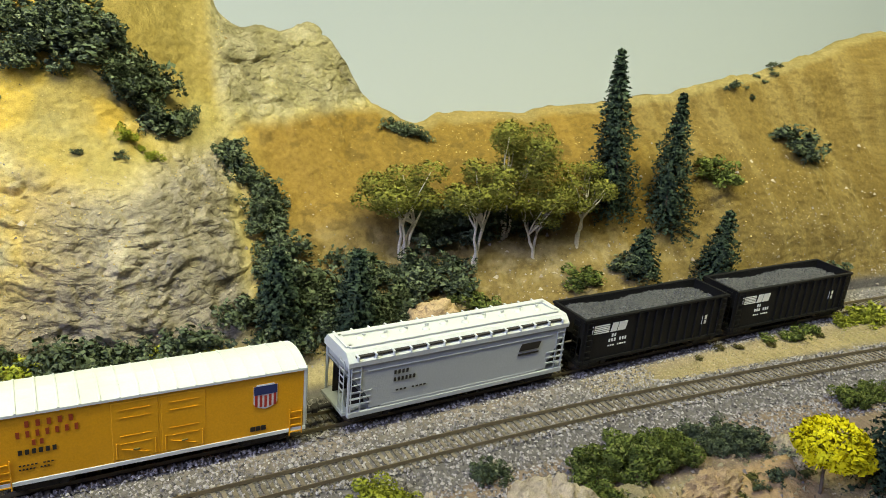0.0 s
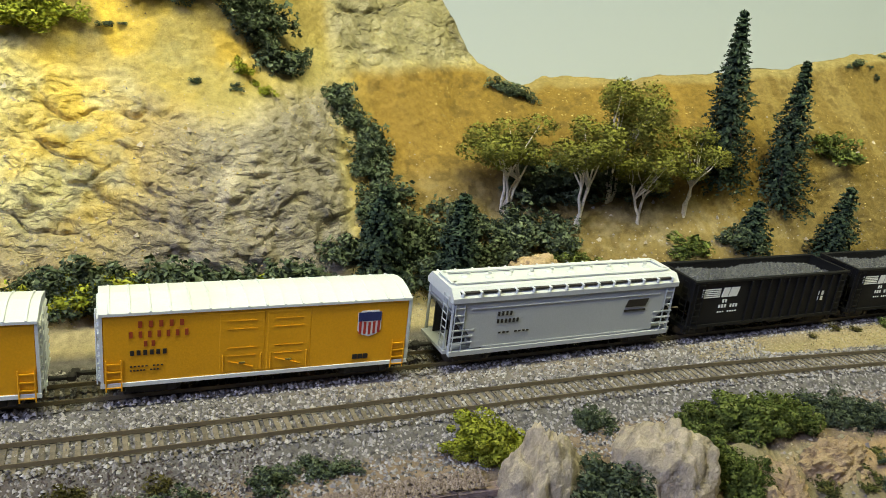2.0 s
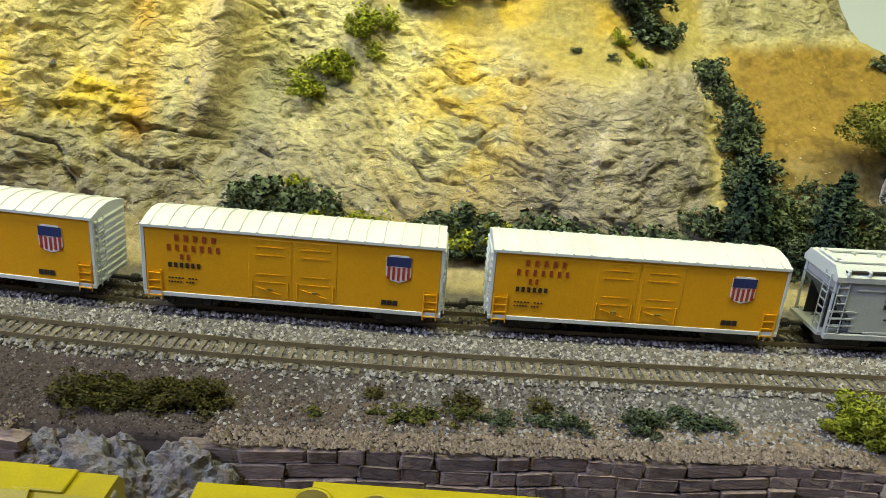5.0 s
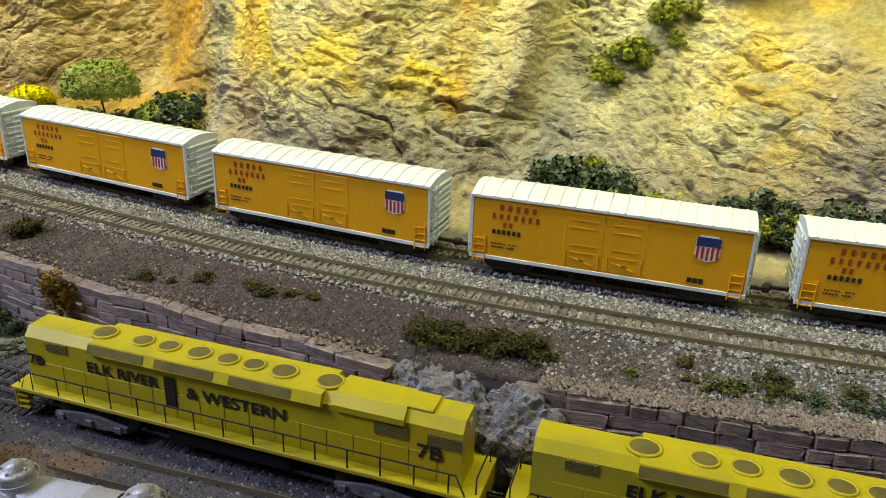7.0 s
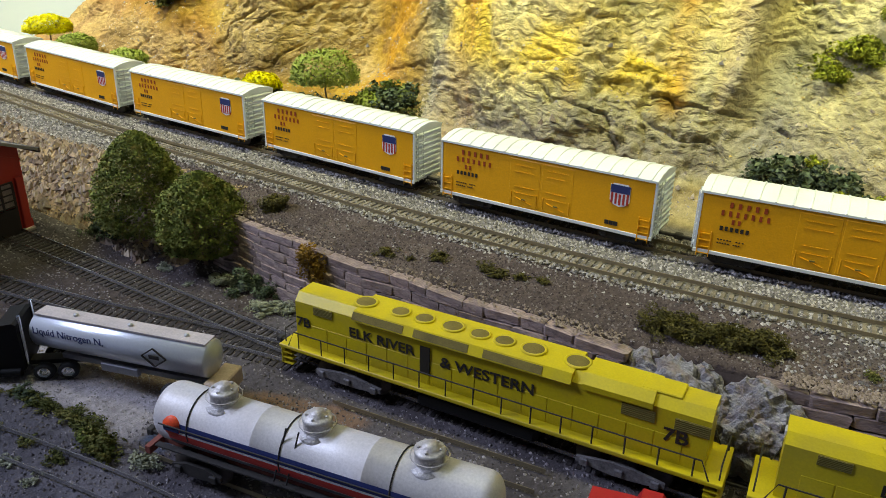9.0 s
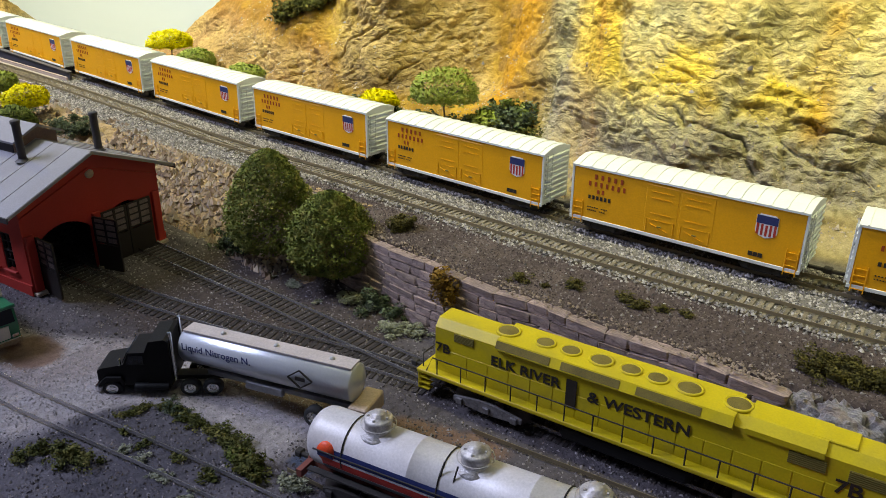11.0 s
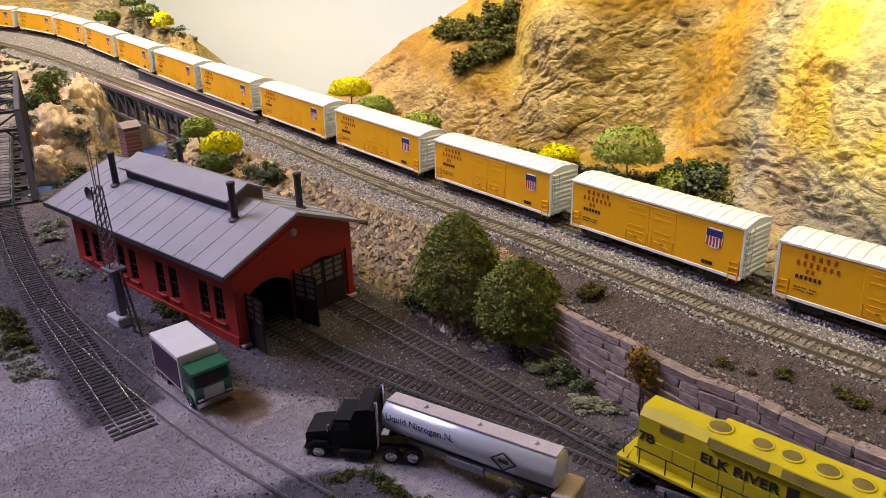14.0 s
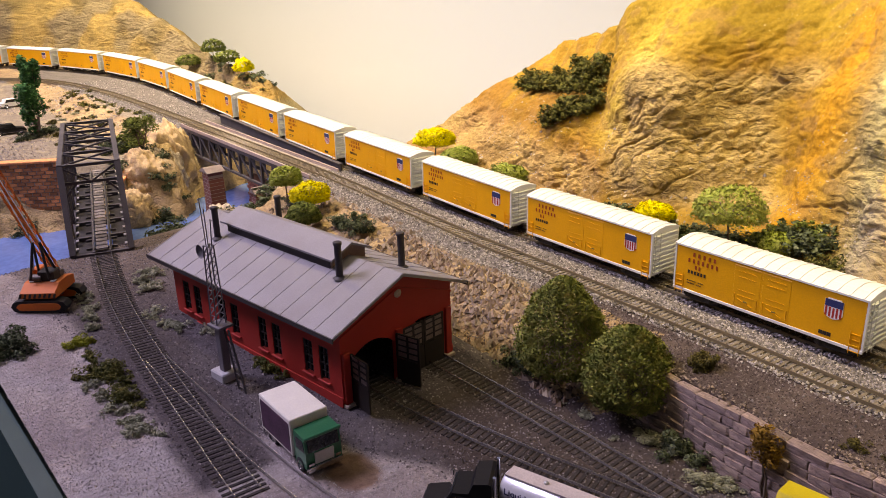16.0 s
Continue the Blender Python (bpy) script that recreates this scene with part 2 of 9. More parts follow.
# ---------------------------------------------------------------- the plan of tracks and land
def near_track(x):
    """Centre line of the near main track: y at x."""
    return np.interp(x, TX, TY)


def smooth_line(kx, ky, lo, hi, sigma, n=3000):
    xs = np.linspace(lo, hi, n)
    ys = np.interp(xs, kx, ky)
    w = int(3 * sigma / (xs[1] - xs[0]))
    k = np.exp(-0.5 * (np.arange(-w, w + 1) * (xs[1] - xs[0]) / sigma) ** 2)
    return xs, np.convolve(np.pad(ys, w, "edge"), k / k.sum(), "valid")


TX, TY = smooth_line([-3.0, -2.7, -2.5, -2.38, -2.315, -2.163, -1.99, -1.817, -1.61, -1.36, -1.142, -1.04, -0.8, -0.6, -0.45, -0.3, -0.16, -0.05, 0.1, 0.28, 0.5, 0.8, 1.6],
                     [-0.62, -0.18, 0.09, 0.235, 0.298, 0.342, 0.361, 0.367, 0.371, 0.372, 0.368, 0.363, 0.345, 0.334, 0.322, 0.318, 0.324, 0.336, 0.357, 0.380, 0.394, 0.404, 0.41], -3.6, 1.6, 0.06)
FX, FY = smooth_line([-3.2, -3.0, -2.8, -2.64, -2.49, -2.32, -2.145, -1.967, -1.787, -1.606, -1.425, -1.245, -1.1, -0.8, -0.6, -0.45, -0.3, -0.16, -0.05, 0.1, 0.2, 0.28, 0.35, 0.5, 0.55, 0.8, 0.9, 1.6],
                     [-0.12, 0.05, 0.19, 0.286, 0.36, 0.432, 0.466, 0.468, 0.456, 0.443, 0.432, 0.4195, 0.413, 0.395, 0.384, 0.372, 0.368, 0.374, 0.386, 0.407, 0.420, 0.4355, 0.4445, 0.467, 0.4745, 0.496, 0.5045, 0.51], -3.6, 1.6, 0.06)


def grade(x):
    """The main line climbs towards the west."""
    return np.interp(x, [-2.8, -2.49, -2.32, -2.15, -1.97, -1.79, -1.61, -1.43, -1.25, -1.1, -0.85], [0.050, 0.044, 0.041, 0.036, 0.031, 0.025, 0.019, 0.013, 0.009, 0.005, 0.0])


def gap_at(x):
    """Distance from the near to the far main track: they draw apart at both ends."""
    return np.interp(x, FX, FY) - np.interp(x, TX, TY)


KX = [-3.6, -2.8, -2.64, -2.49, -2.32, -2.15, -1.97, -1.79, -1.6, -1.45, -1.35, -1.2, -1.08, -1, -0.87, -0.72, -0.63, -0.55, -0.45, -0.37, -0.3, -0.22, -0.12, 0, 0.05, 0.1, 0.15, 0.2, 0.3, 0.45, 0.6, 0.9, 1.6]
CX = [-3.6, -2.7, -2.408, -2.318, -2.18, -2.028, -1.859, -1.757, -1.641, -1.518, -1.453, -1.409, -1.37, -1.3, -1.2, -1.12, -1.05, -1, -0.9, -0.8, -0.72, -0.5, -0.3, -0.22, -0.12, 0, 0.05, 0.09, 0.17, 0.195, 0.215, 0.25, 0.32, 0.45, 0.6, 0.75, 0.9, 1.6]
FOOT = [-0.2, 0.27, 0.35, 0.425, 0.485, 0.512, 0.515, 0.505, 0.495, 0.505, 0.55, 0.52, 0.47, 0.465, 0.455, 0.45, 0.48, 0.46, 0.425, 0.405, 0.42, 0.45, 0.455, 0.455, 0.462, 0.475, 0.48, 0.475, 0.482, 0.497, 0.515, 0.53, 0.53]
Y05 = [-0.17, 0.3, 0.38, 0.455, 0.515, 0.542, 0.545, 0.535, 0.525, 0.535, 0.61, 0.6, 0.53, 0.51, 0.482, 0.475, 0.545, 0.49, 0.445, 0.42, 0.45, 0.505, 0.49, 0.48, 0.49, 0.53, 0.545, 0.545, 0.535, 0.53, 0.54, 0.54, 0.54]
Y10 = [-0.145, 0.325, 0.405, 0.48, 0.54, 0.567, 0.57, 0.56, 0.55, 0.56, 0.66, 0.66, 0.575, 0.55, 0.51, 0.493, 0.565, 0.51, 0.46, 0.445, 0.475, 0.55, 0.52, 0.507, 0.53, 0.585, 0.6, 0.62, 0.6, 0.565, 0.575, 0.575, 0.575]
Y15 = [-0.11, 0.36, 0.44, 0.515, 0.575, 0.602, 0.605, 0.595, 0.585, 0.595, 0.83, 0.84, 0.68, 0.64, 0.545, 0.505, 0.585, 0.53, 0.475, 0.465, 0.5, 0.57, 0.56, 0.56, 0.62, 0.645, 0.655, 0.68, 0.68, 0.62, 0.625, 0.62, 0.62]
CREST = [0.3, 0.24, 0.205, 0.18, 0.15, 0.112, 0.089, 0.08, 0.073, 0.056, 0.046, 0.036, -0.01, -0.06, 0.014, 0.074, 0.13, 0.161, 0.195, 0.223, 0.2791, 0.3022, 0.2951, 0.2662, 0.2776, 0.2993, 0.285, 0.213, 0.211, 0.1948, 0.1434, 0.132, 0.1451, 0.1624, 0.1879, 0.22, 0.255, 0.285]


def knots(ys, xs, sigma=0.016, kx=None):
    a, b = smooth_line(kx or KX, ys, -4.0, 1.6, sigma)
    return np.interp(xs, a, b)


def yard_z(x):
    return np.interp(x, [-1.1, -0.72, -0.4, 0.0, 0.15, 0.5], [-0.022, -0.037, -0.053, -0.055, -0.03, -0.02])


def wall_y(x):
    """Line of the retaining wall's top edge."""
    a, b = smooth_line([-2.8, -2.6, -2.4, -2.25, -2.1, -1.9, -1.2, -0.9, -0.7, -0.62, -0.56, -0.44, -0.35, -0.25, -0.12, 0.04, 0.11, 0.2, 0.5, 1.0], [-0.40, -0.15, 0.13, 0.235, 0.29, 0.315, 0.33, 0.30, 0.29, 0.28, 0.268, 0.252, 0.249, 0.246, 0.263, 0.286, 0.297, 0.30, 0.30, 0.31], -3.6, 1.6, 0.02)
    return np.interp(x, a, b)


def slope_w(x):
    return np.interp(x, [-0.9, -0.6, -0.56, 0.11, 0.16, 0.4], [0.05, 0.05, 0.008, 0.008, 0.06, 0.10])


def gorge(x, y):
    left, right = np.interp(y, [0.08, 0.27, 0.33, 0.45], [-1.57, -1.47, -1.57, -1.61]), -1.155 - 0.1 * y
    return step(left - 0.02, left + 0.09, x) * (1 - step(right - 0.13, right + 0.015, x))


ROAD = [(-1.12, -0.085), (-0.86, -0.088), (-0.72, -0.035), (-0.64, 0.03), (-0.56, 0.07), (-0.50, 0.102)]
FORE = [(-0.86, -0.088), (-0.66, -0.045), (-0.625, 0.0)]
APRON = [(-1.12, -0.075), (-0.63, -0.058)]


def line_distance(x, y, line):
    best = np.full(x.shape, 9.0)
    for (ax, ay), (bx, by) in zip(line, line[1:]):
        t = np.clip(((x - ax) * (bx - ax) + (y - ay) * (by - ay)) / ((bx - ax) ** 2 + (by - ay) ** 2), 0, 1)
        best = np.minimum(best, np.hypot(x - ax - t * (bx - ax), y - ay - t * (by - ay)))
    return best


LEAD = [(-1.05, 0.042), (-0.97, 0.027), (-0.84, 0.012), (-0.73, 0.006), (-0.66, 0.004)]


def fore_bed(x, y, wobble=0.0):
    """The dark cinder bed in front of the road, round the sunk siding."""
    edge = np.interp(x, [-0.565, -0.549, -0.533, -0.498, -0.474, -0.447, -0.43, -0.3], [0.035, 0.066, 0.080, 0.087, 0.081, 0.077, 0.077, 0.09])
    return step(-0.574, -0.556, x + wobble) * (1 - step(-0.006, 0.006, y - edge + wobble))


def road_distance(x, y):
    return np.minimum(np.minimum(line_distance(x, y, ROAD), line_distance(x, y, APRON)), line_distance(x, y, FORE))


def make_ground():
    cols = np.concatenate([np.arange(-4.0, -2.7, 0.02), np.arange(-2.7, -1.9, 0.006), np.arange(-1.9, -1.1, 0.0048), np.arange(-1.1, -0.85, 0.0022), np.arange(-0.85, 0.24, 0.0015), np.arange(0.24, 0.75, 0.0020), np.arange(0.75, 1.6, 0.016)])
    foot, y05, y10, y15 = (knots(k, cols) for k in (FOOT, Y05, Y10, Y15))
    crest = knots(CREST, cols, 0.009, CX) + 0.012 * (fbm(np.stack([cols * 25, 0 * cols, 0 * cols], -1), 3, 91) - 0.5)
    yw, sw, zy, nt = wall_y(cols), slope_w(cols), yard_z(cols), near_track(cols)
    one = np.ones_like(cols)
    shelf = np.minimum(nt + gap_at(cols) + 0.026, foot - 0.006)
    ctrl = [(np.minimum(-0.09, yw - sw - 0.2), zy), (np.minimum(0.1, yw - sw - 0.03), zy), (yw - sw, zy), (yw, -0.004 * one), (np.maximum(nt - 0.024, yw + 0.004), -0.0045 * one), (nt - 0.018, -0.0025 * one),
            (shelf - 0.004, -0.0025 * one), (np.minimum(shelf + 0.01, foot - 0.001), -0.001 * one), (foot, 0.010 * one), (y05, 0.05 * one), (y10, 0.10 * one), (y15, 0.15 * one),
            (y15 + 0.035, 0.20 * one), (y15 + 0.075, 0.25 * one), (y15 + 0.13, 0.36 * one), (np.maximum(y15 + 0.2, 1.0), 0.40 * one)]
    counts = [36, 32, 14, 10, 5, 16, 6, 8, 38, 60, 60, 50, 22, 12, 4]
    ys, zs = [], []
    for (ya, za), (yb, zb), n in zip(ctrl, ctrl[1:], counts):
        for k in range(n):
            t = k / n
            ys.append(ya + t * (yb - ya))
            zs.append(za + t * (zb - za))
    Y, Z = np.array(ys), np.array(zs)
    X = np.broadcast_to(cols, Y.shape).copy()
    hill0 = sum(counts[:8])
    for _ in range(5):      # soften the folds of the hillside
        Y[hill0 - 3:-1] = (Y[hill0 - 4:-2] + 2 * Y[hill0 - 3:-1] + Y[hill0 - 2:]) / 4
        Z[hill0 - 3:-1] = (Z[hill0 - 4:-2] + 2 * Z[hill0 - 3:-1] + Z[hill0 - 2:]) / 4
    lift = grade(X) * np.maximum(step(-0.07, -0.03, Y - yw), 1 - step(-1.55, -1.40, X))
    Z = Z + lift
    over = Z - crest
    top = np.array([np.interp(c, Z[hill0 - 4:, k], Y[hill0 - 4:, k]) for k, c in enumerate(crest)])
    soft = 0.012
    rounded = crest - soft + soft * np.tanh((over + soft) / soft) - 0.9 * np.maximum(Y - top - 0.012, 0)
    Z = np.where((over > -soft) & (np.arange(len(Y))[:, None] >= hill0 - 3), np.maximum(rounded, -0.2), Z)
    g = gorge(X, Y)
    Z = Z * (1 - g) + g * np.minimum(Z, -0.12)
    P = np.stack([X, Y, Z], -1)
    du, dv = np.gradient(P, axis=1), np.gradient(P, axis=0)
    nrm = np.cross(du, dv)
    nrm /= np.linalg.norm(nrm, axis=-1, keepdims=True) + 1e-12
    flat = P.reshape(-1, 3)
    rise0 = lift.ravel()
    hill = step(0.006, 0.03, flat[:, 2] - rise0) * step(-0.025, 0.005, flat[:, 1] - np.broadcast_to(foot, Y.shape).ravel())
    bank = step(0.1, 0.6, g.ravel()) + ((flat[:, 0] < -0.58) & (flat[:, 1] < 0.31) & (flat[:, 1] > 0.235)) * 0.8
    # where bare rock shows
    x, y, z = flat[:, 0], flat[:, 1], flat[:, 2] - rise0
    low = fbm(flat * 9 + 3.1, 3, 5)
    stripe = fbm(np.stack([x * 26 + z * 5, y * 6, z * 5], -1), 3, 15)
    bluff = step(-0.27, -0.23, x) * (1 - step(0.07, 0.09, x))
    cliff = step(-0.52, -0.48, x) * (1 - step(-0.27, -0.23, x))
    west = 1 - step(-0.52, -0.48, x)
    knob = step(0.07, 0.09, x) * (1 - step(0.205, 0.225, x)) * step(0.135, 0.15, z + 0.03 * (low - 0.5))
    edge = np.interp(x, [-0.27, -0.20, -0.13, -0.10, -0.074, -0.04, 0.004, 0.048, 0.08], [0.19, 0.175, 0.15, 0.140, 0.130, 0.120, 0.112, 0.124, 0.140])
    rock = bluff * (1 - step(-0.012, 0.012, z - edge + 0.05 * (low - 0.5)))
    rock = np.maximum(rock, cliff * (1 - 0.75 * step(0.135, 0.17, z + 0.05 * (low - 0.5))))
    crag = np.exp(-((x + 0.515 + 0.10 * (z - 0.06)) / 0.032) ** 2)
    xw = x + 0.10 * (low - 0.5) + 0.05 * (fbm(flat * 30, 2, 301) - 0.5)
    slabs = step(-0.80, -0.755, xw + 0.3 * (z - 0.1)) * (1 - step(-0.64, -0.60, xw)) * step(0.03, 0.05, z) * (1 - step(0.155, 0.18, z + 0.05 * (low - 0.5)))
    redrock = (1 - step(-0.80, -0.77, x)) * (1 - step(0.055, 0.085, z + 0.04 * (low - 0.5)))
    rock = np.maximum(rock, west * np.maximum(np.maximum(crag, slabs), 0.75 * redrock))
    rock = np.maximum(rock, (1 - step(-1.75, -1.6, x)) * step(0.46, 0.58, low) * 0.8)
    rock = np.maximum(rock, knob)
    ochre_side = step(0.08, 0.12, x) * (1 - knob)
    rock = np.maximum(rock * hill * step(0.012, 0.03, z), np.clip(bank, 0, 1))
    warp = np.stack([fbm(flat * 26, 3, 61) - 0.5, fbm(flat * 26, 3, 63) - 0.5, fbm(flat * 26, 3, 64) - 0.5], -1)
    q = flat + 0.024 * warp
    # bedding dips one way on the bluff, the other way further west
    along = np.linspace(-3.6, 1.6, 1500)
    dip = np.interp(along, [-1.2, -0.7, -0.6, -0.45, -0.3, -0.2, -0.12, 0.0, 0.1], [-0.5, -0.75, -0.7, 0.15, 0.25, 0.55, 0.45, 0.10, -0.25])
    rise = np.cumsum(dip) * (along[1] - along[0])
    bed_z = q[:, 2] - rise0 + np.interp(q[:, 0], along, rise)
    qb = np.stack([q[:, 0] * 0.8, q[:, 1], 1.25 * bed_z], -1)
    sel = ((rock > 0.02) | ((x > 0.09) & (y < 0.31))) & (x > -2.7) & (z < 0.33)
    face = np.zeros(len(x))
    f3, c3 = facets(qb[sel] / 0.0085, 51)
    f4, c4 = facets(flat[sel] / 0.0040, 57)
    f2, c2 = facets(qb[sel] / 0.023, 31)
    face[sel] = 0.0036 * f2 * step(0.0, 0.30, c2) + 0.0026 * f3 * step(0.0, 0.25, c3) + 0.0011 * f4

    def ledge(thick, seed):
        """Beds that step out sharply and fall back: an overhang over each joint."""
        u = bed_z / thick + 1.7 * fbm(flat * 17, 3, seed)
        n = np.floor(u).astype(np.int64)
        saw = u - n
        proud = 0.35 + 0.65 * hash01(np.stack([n, n * 0, n * 0], -1), seed)
        return proud * (np.where(saw < 0.14, saw / 0.14, 1 - (saw - 0.14) / 0.86) - 0.5) * step(0.36, 0.58, fbm(flat * np.array([22, 22, 34.0]), 2, seed + 2))

    lump = 1 - fbm(q * np.array([17, 14, 13.0]), 3, 11, True)
    knobs = 1 - fbm((q + 0.010 * warp) * np.array([50, 46, 44.0]), 3, 31, True)
    rubs = 1 - fbm((q + 0.006 * warp) * np.array([118, 110, 112.0]), 2, 37, True)
    # short horizontal clefts
    nick = bluff * step(0.56, 0.76, vnoise(qb * np.array([30, 30, 88.0]), 93)) * step(0.40, 0.56, fbm(flat * 20, 2, 97))
    nick2 = step(0.62, 0.74, vnoise(qb * np.array([70, 70, 185.0]), 95)) * step(0.38, 0.54, fbm(flat * 34, 2, 99))
    ledges = (0.3 + 0.7 * bluff) * (0.0026 * ledge(0.0175, 19) + 0.0014 * ledge(0.0072, 23))
    chunks = fbm(flat * 38, 3, 8) - 0.5
    big = fbm(flat * 11, 2, 31) - 0.5
    ridge = fbm(np.stack([x * 60 + z * 25, y * 60, z * 40], -1), 3, 71, True)
    fine = fbm(flat * 230, 3, 4) - 0.5
    grit = vnoise(flat * 620, 83) - 0.5
    gully = fbm(np.stack([x * 34 + z * 9, y * 5, z * 4], -1), 3, 88) - 0.5
    spur = np.exp(-((x + 0.508) / 0.016) ** 2) * step(0.01, 0.03, z) * (1 - step(0.075, 0.10, z))
    spur2 = np.exp(-((x + 0.262) / 0.011) ** 2) * step(0.06, 0.08, z) * (1 - step(0.14, 0.17, z))
    rugged = step(0.40, 0.60, fbm(flat * np.array([15, 15, 19.0]) + 5, 3, 141))
    rift = fbm((qb + 0.012 * warp) * np.array([10, 10, 24.0]), 2, 151) - 0.5
    rift2 = fbm((qb + 0.010 * warp) * np.array([22, 22, 46.0]), 2, 157) - 0.5
    cleft = (1 - step(0.006, 0.024, abs(rift))) * step(0.42, 0.56, fbm(flat * 13 + 2, 2, 153))
    cleft2 = (1 - step(0.010, 0.040, abs(rift2))) * step(0.46, 0.58, fbm(flat * 19 + 6, 2, 159))
    bulge = 1 - fbm((q + 0.02 * warp) * np.array([8.0, 8, 7]), 2, 161, True)
    hard = 0.016 * (bulge - 0.4) + 0.017 * (lump - 0.40) + 0.0068 * (knobs - 0.42) * (0.35 + 0.65 * rugged) + 0.0030 * (rubs - 0.42) * rugged - 0.0048 * cleft - 0.0026 * cleft2 + ledges + (0.45 + 0.65 * rugged) * face - 0.0014 * nick - 0.0012 * nick2
    earth = 0.0050 * chunks + 0.006 * (lump - 0.4) + 0.0022 * (knobs - 0.42) + 0.0012 * (rubs - 0.42) + 0.007 * gully * step(-1.3, -1.2, x) + 0.4 * hard * west
    amount = hill * (0.024 * big * step(0.02, 0.06, z) + rock * hard + (1 - rock) * earth + 0.010 * spur + 0.012 * spur2) + fine * (0.0012 + hill * 0.0016) + hill * 0.0006 * grit
    fold = x + 0.35 * (z - 0.12)
    amount += hill * 0.020 * (step(-0.835, -0.80, fold) - 0.5) * step(0.09, 0.13, z) * (1 - step(-0.74, -0.66, fold)) * step(-1.02, -0.94, fold)
    solid = np.clip(bank, 0, 1)
    level = (1 - hill) * (1 - solid)
    front = step(0.10, 0.16, x) * (y < wall_y(x) + 0.004) * (1 - hill)
    amount += solid * (1 - hill) * (hard + 0.01 * chunks) + front * (0.022 * chunks + 0.006 * (ridge - 0.5) + face)
    push = nrm.reshape(-1, 3) * (1 - 0.6 * hill[:, None]) + 0.6 * hill[:, None] * np.array([0.0, -0.85, 0.50])
    flat = flat + push * amount[:, None] * np.where((level > 0.5) & (front < 0.5), 0.35, 1)[:, None]
    # base colours
    c = np.zeros((len(flat), 3))

    def lay(m, colour):
        c[:] = c * (1 - m[:, None]) + m[:, None] * np.array(colour)

    patch = fbm(flat * 14 + 9, 4, 21)
    patch2 = fbm(flat * 30 + 2, 3, 41)
    lay(np.ones(len(flat)), (0.074, 0.064, 0.068))
    lay(step(0.42, 0.58, patch2) * 0.6, (0.118, 0.106, 0.116))
    lay(step(-0.70, -0.66, x) * (1 - step(-0.5, -0.46, x)) * step(0.10, 0.13, y) * 0.6, (0.05, 0.035, 0.028))
    road = 1 - step(0.042, 0.056, road_distance(x, y) + 0.03 * (patch - 0.5))
    lay(road * (y < 0.24), (0.345, 0.315, 0.315))
    lay(road * (y < 0.24) * step(0.50, 0.62, fbm(flat * 11 + 17, 4, 231)) * 0.6, (0.25, 0.205, 0.195))
    lay(road * (y < 0.24) * step(0.54, 0.64, fbm(flat * 34 + 27, 3, 233)) * 0.5, (0.42, 0.37, 0.34))
    lead = 1 - step(0.022, 0.030, line_distance(x, y, LEAD) + 0.016 * (patch2 - 0.5))
    lay(lead * (1 - step(-0.686, -0.676, x + 0.012 * (patch - 0.5))), (0.082, 0.070, 0.074))
    # brown patches beside the box truck and along the tank trailer, one dark blue
    yb = fore_bed(x, y, 0.014 * (patch2 - 0.5))
    lay(yb, (0.088, 0.082, 0.094))
    lay(yb * step(0.50, 0.62, patch2) * 0.6, (0.150, 0.138, 0.152))
    for sx, sy, rx, ry, colour in ((-0.641, 0.061, 0.024, 0.018, (0.17, 0.095, 0.055)), (-0.395, 0.160, 0.040, 0.011, (0.22, 0.135, 0.085)), (-0.470, 0.134, 0.070, 0.012, (0.17, 0.115, 0.08)), (-0.438, 0.098, 0.011, 0.008, (0.05, 0.07, 0.12))):
        dx, dy = x - sx, y - sy - (0.22 * (x - sx) if rx > 0.03 else 0)
        lay((1 - step(0.8, 1.05, np.hypot(dx / rx, dy / ry) + 0.5 * (patch2 - 0.5))) * 0.8, colour)
    lay(step(-0.03, -0.012, z) * (1 - hill) * (y < 0.36), (0.24, 0.18, 0.13))
    lay(front, (0.30, 0.255, 0.15))
    lay(front * step(0.5, 0.62, patch) * 0.8, (0.44, 0.29, 0.15))
    lay(front * step(0.5, 0.62, patch2) * 0.6, (0.25, 0.21, 0.13))
    shoulder = (1 - step(-0.22, 0.02, x)) * step(-0.75, -0.6, x) * (y > wall_y(x) - 0.002) * (y < near_track(x) - 0.012)
    lay((x < -1.18) * (1 - hill) * (y < near_track(x) - 0.02), (0.24, 0.205, 0.165))
    lay((x < -1.18) * (1 - hill) * (y < near_track(x) - 0.02) * step(0.48, 0.6, patch2) * 0.7, (0.33, 0.28, 0.19))
    bed = (1 - step(0.034, 0.042, abs(y - near_track(x) - gap_at(x) / 2) - gap_at(x) / 2 + 0.003)) * (1 - hill) * (z > -0.02)
    lay(bed, (0.150, 0.138, 0.132))
    lay(shoulder * (1 - hill), (0.080, 0.061, 0.058))
    lay(shoulder * (1 - hill) * step(0.5, 0.6, patch2) * 0.5, (0.125, 0.097, 0.086))
    isle = step(0.30, 0.38, x) * (1 - hill) * step(0.017, 0.022, y - near_track(x)) * step(0.017, 0.022, near_track(x) + gap_at(x) - y)
    lay(isle, (0.34, 0.275, 0.14))
    lay(isle * step(0.5, 0.6, patch2) * 0.6, (0.25, 0.215, 0.10))
    verge = np.exp(-((y - near_track(x) - gap_at(x) + 0.022) / 0.010) ** 2) * (1 - hill) * step(-0.05, 0.12, x)
    lay(verge * 0.7 * (0.5 + 0.5 * step(0.4, 0.6, patch2)), (0.27, 0.215, 0.165))
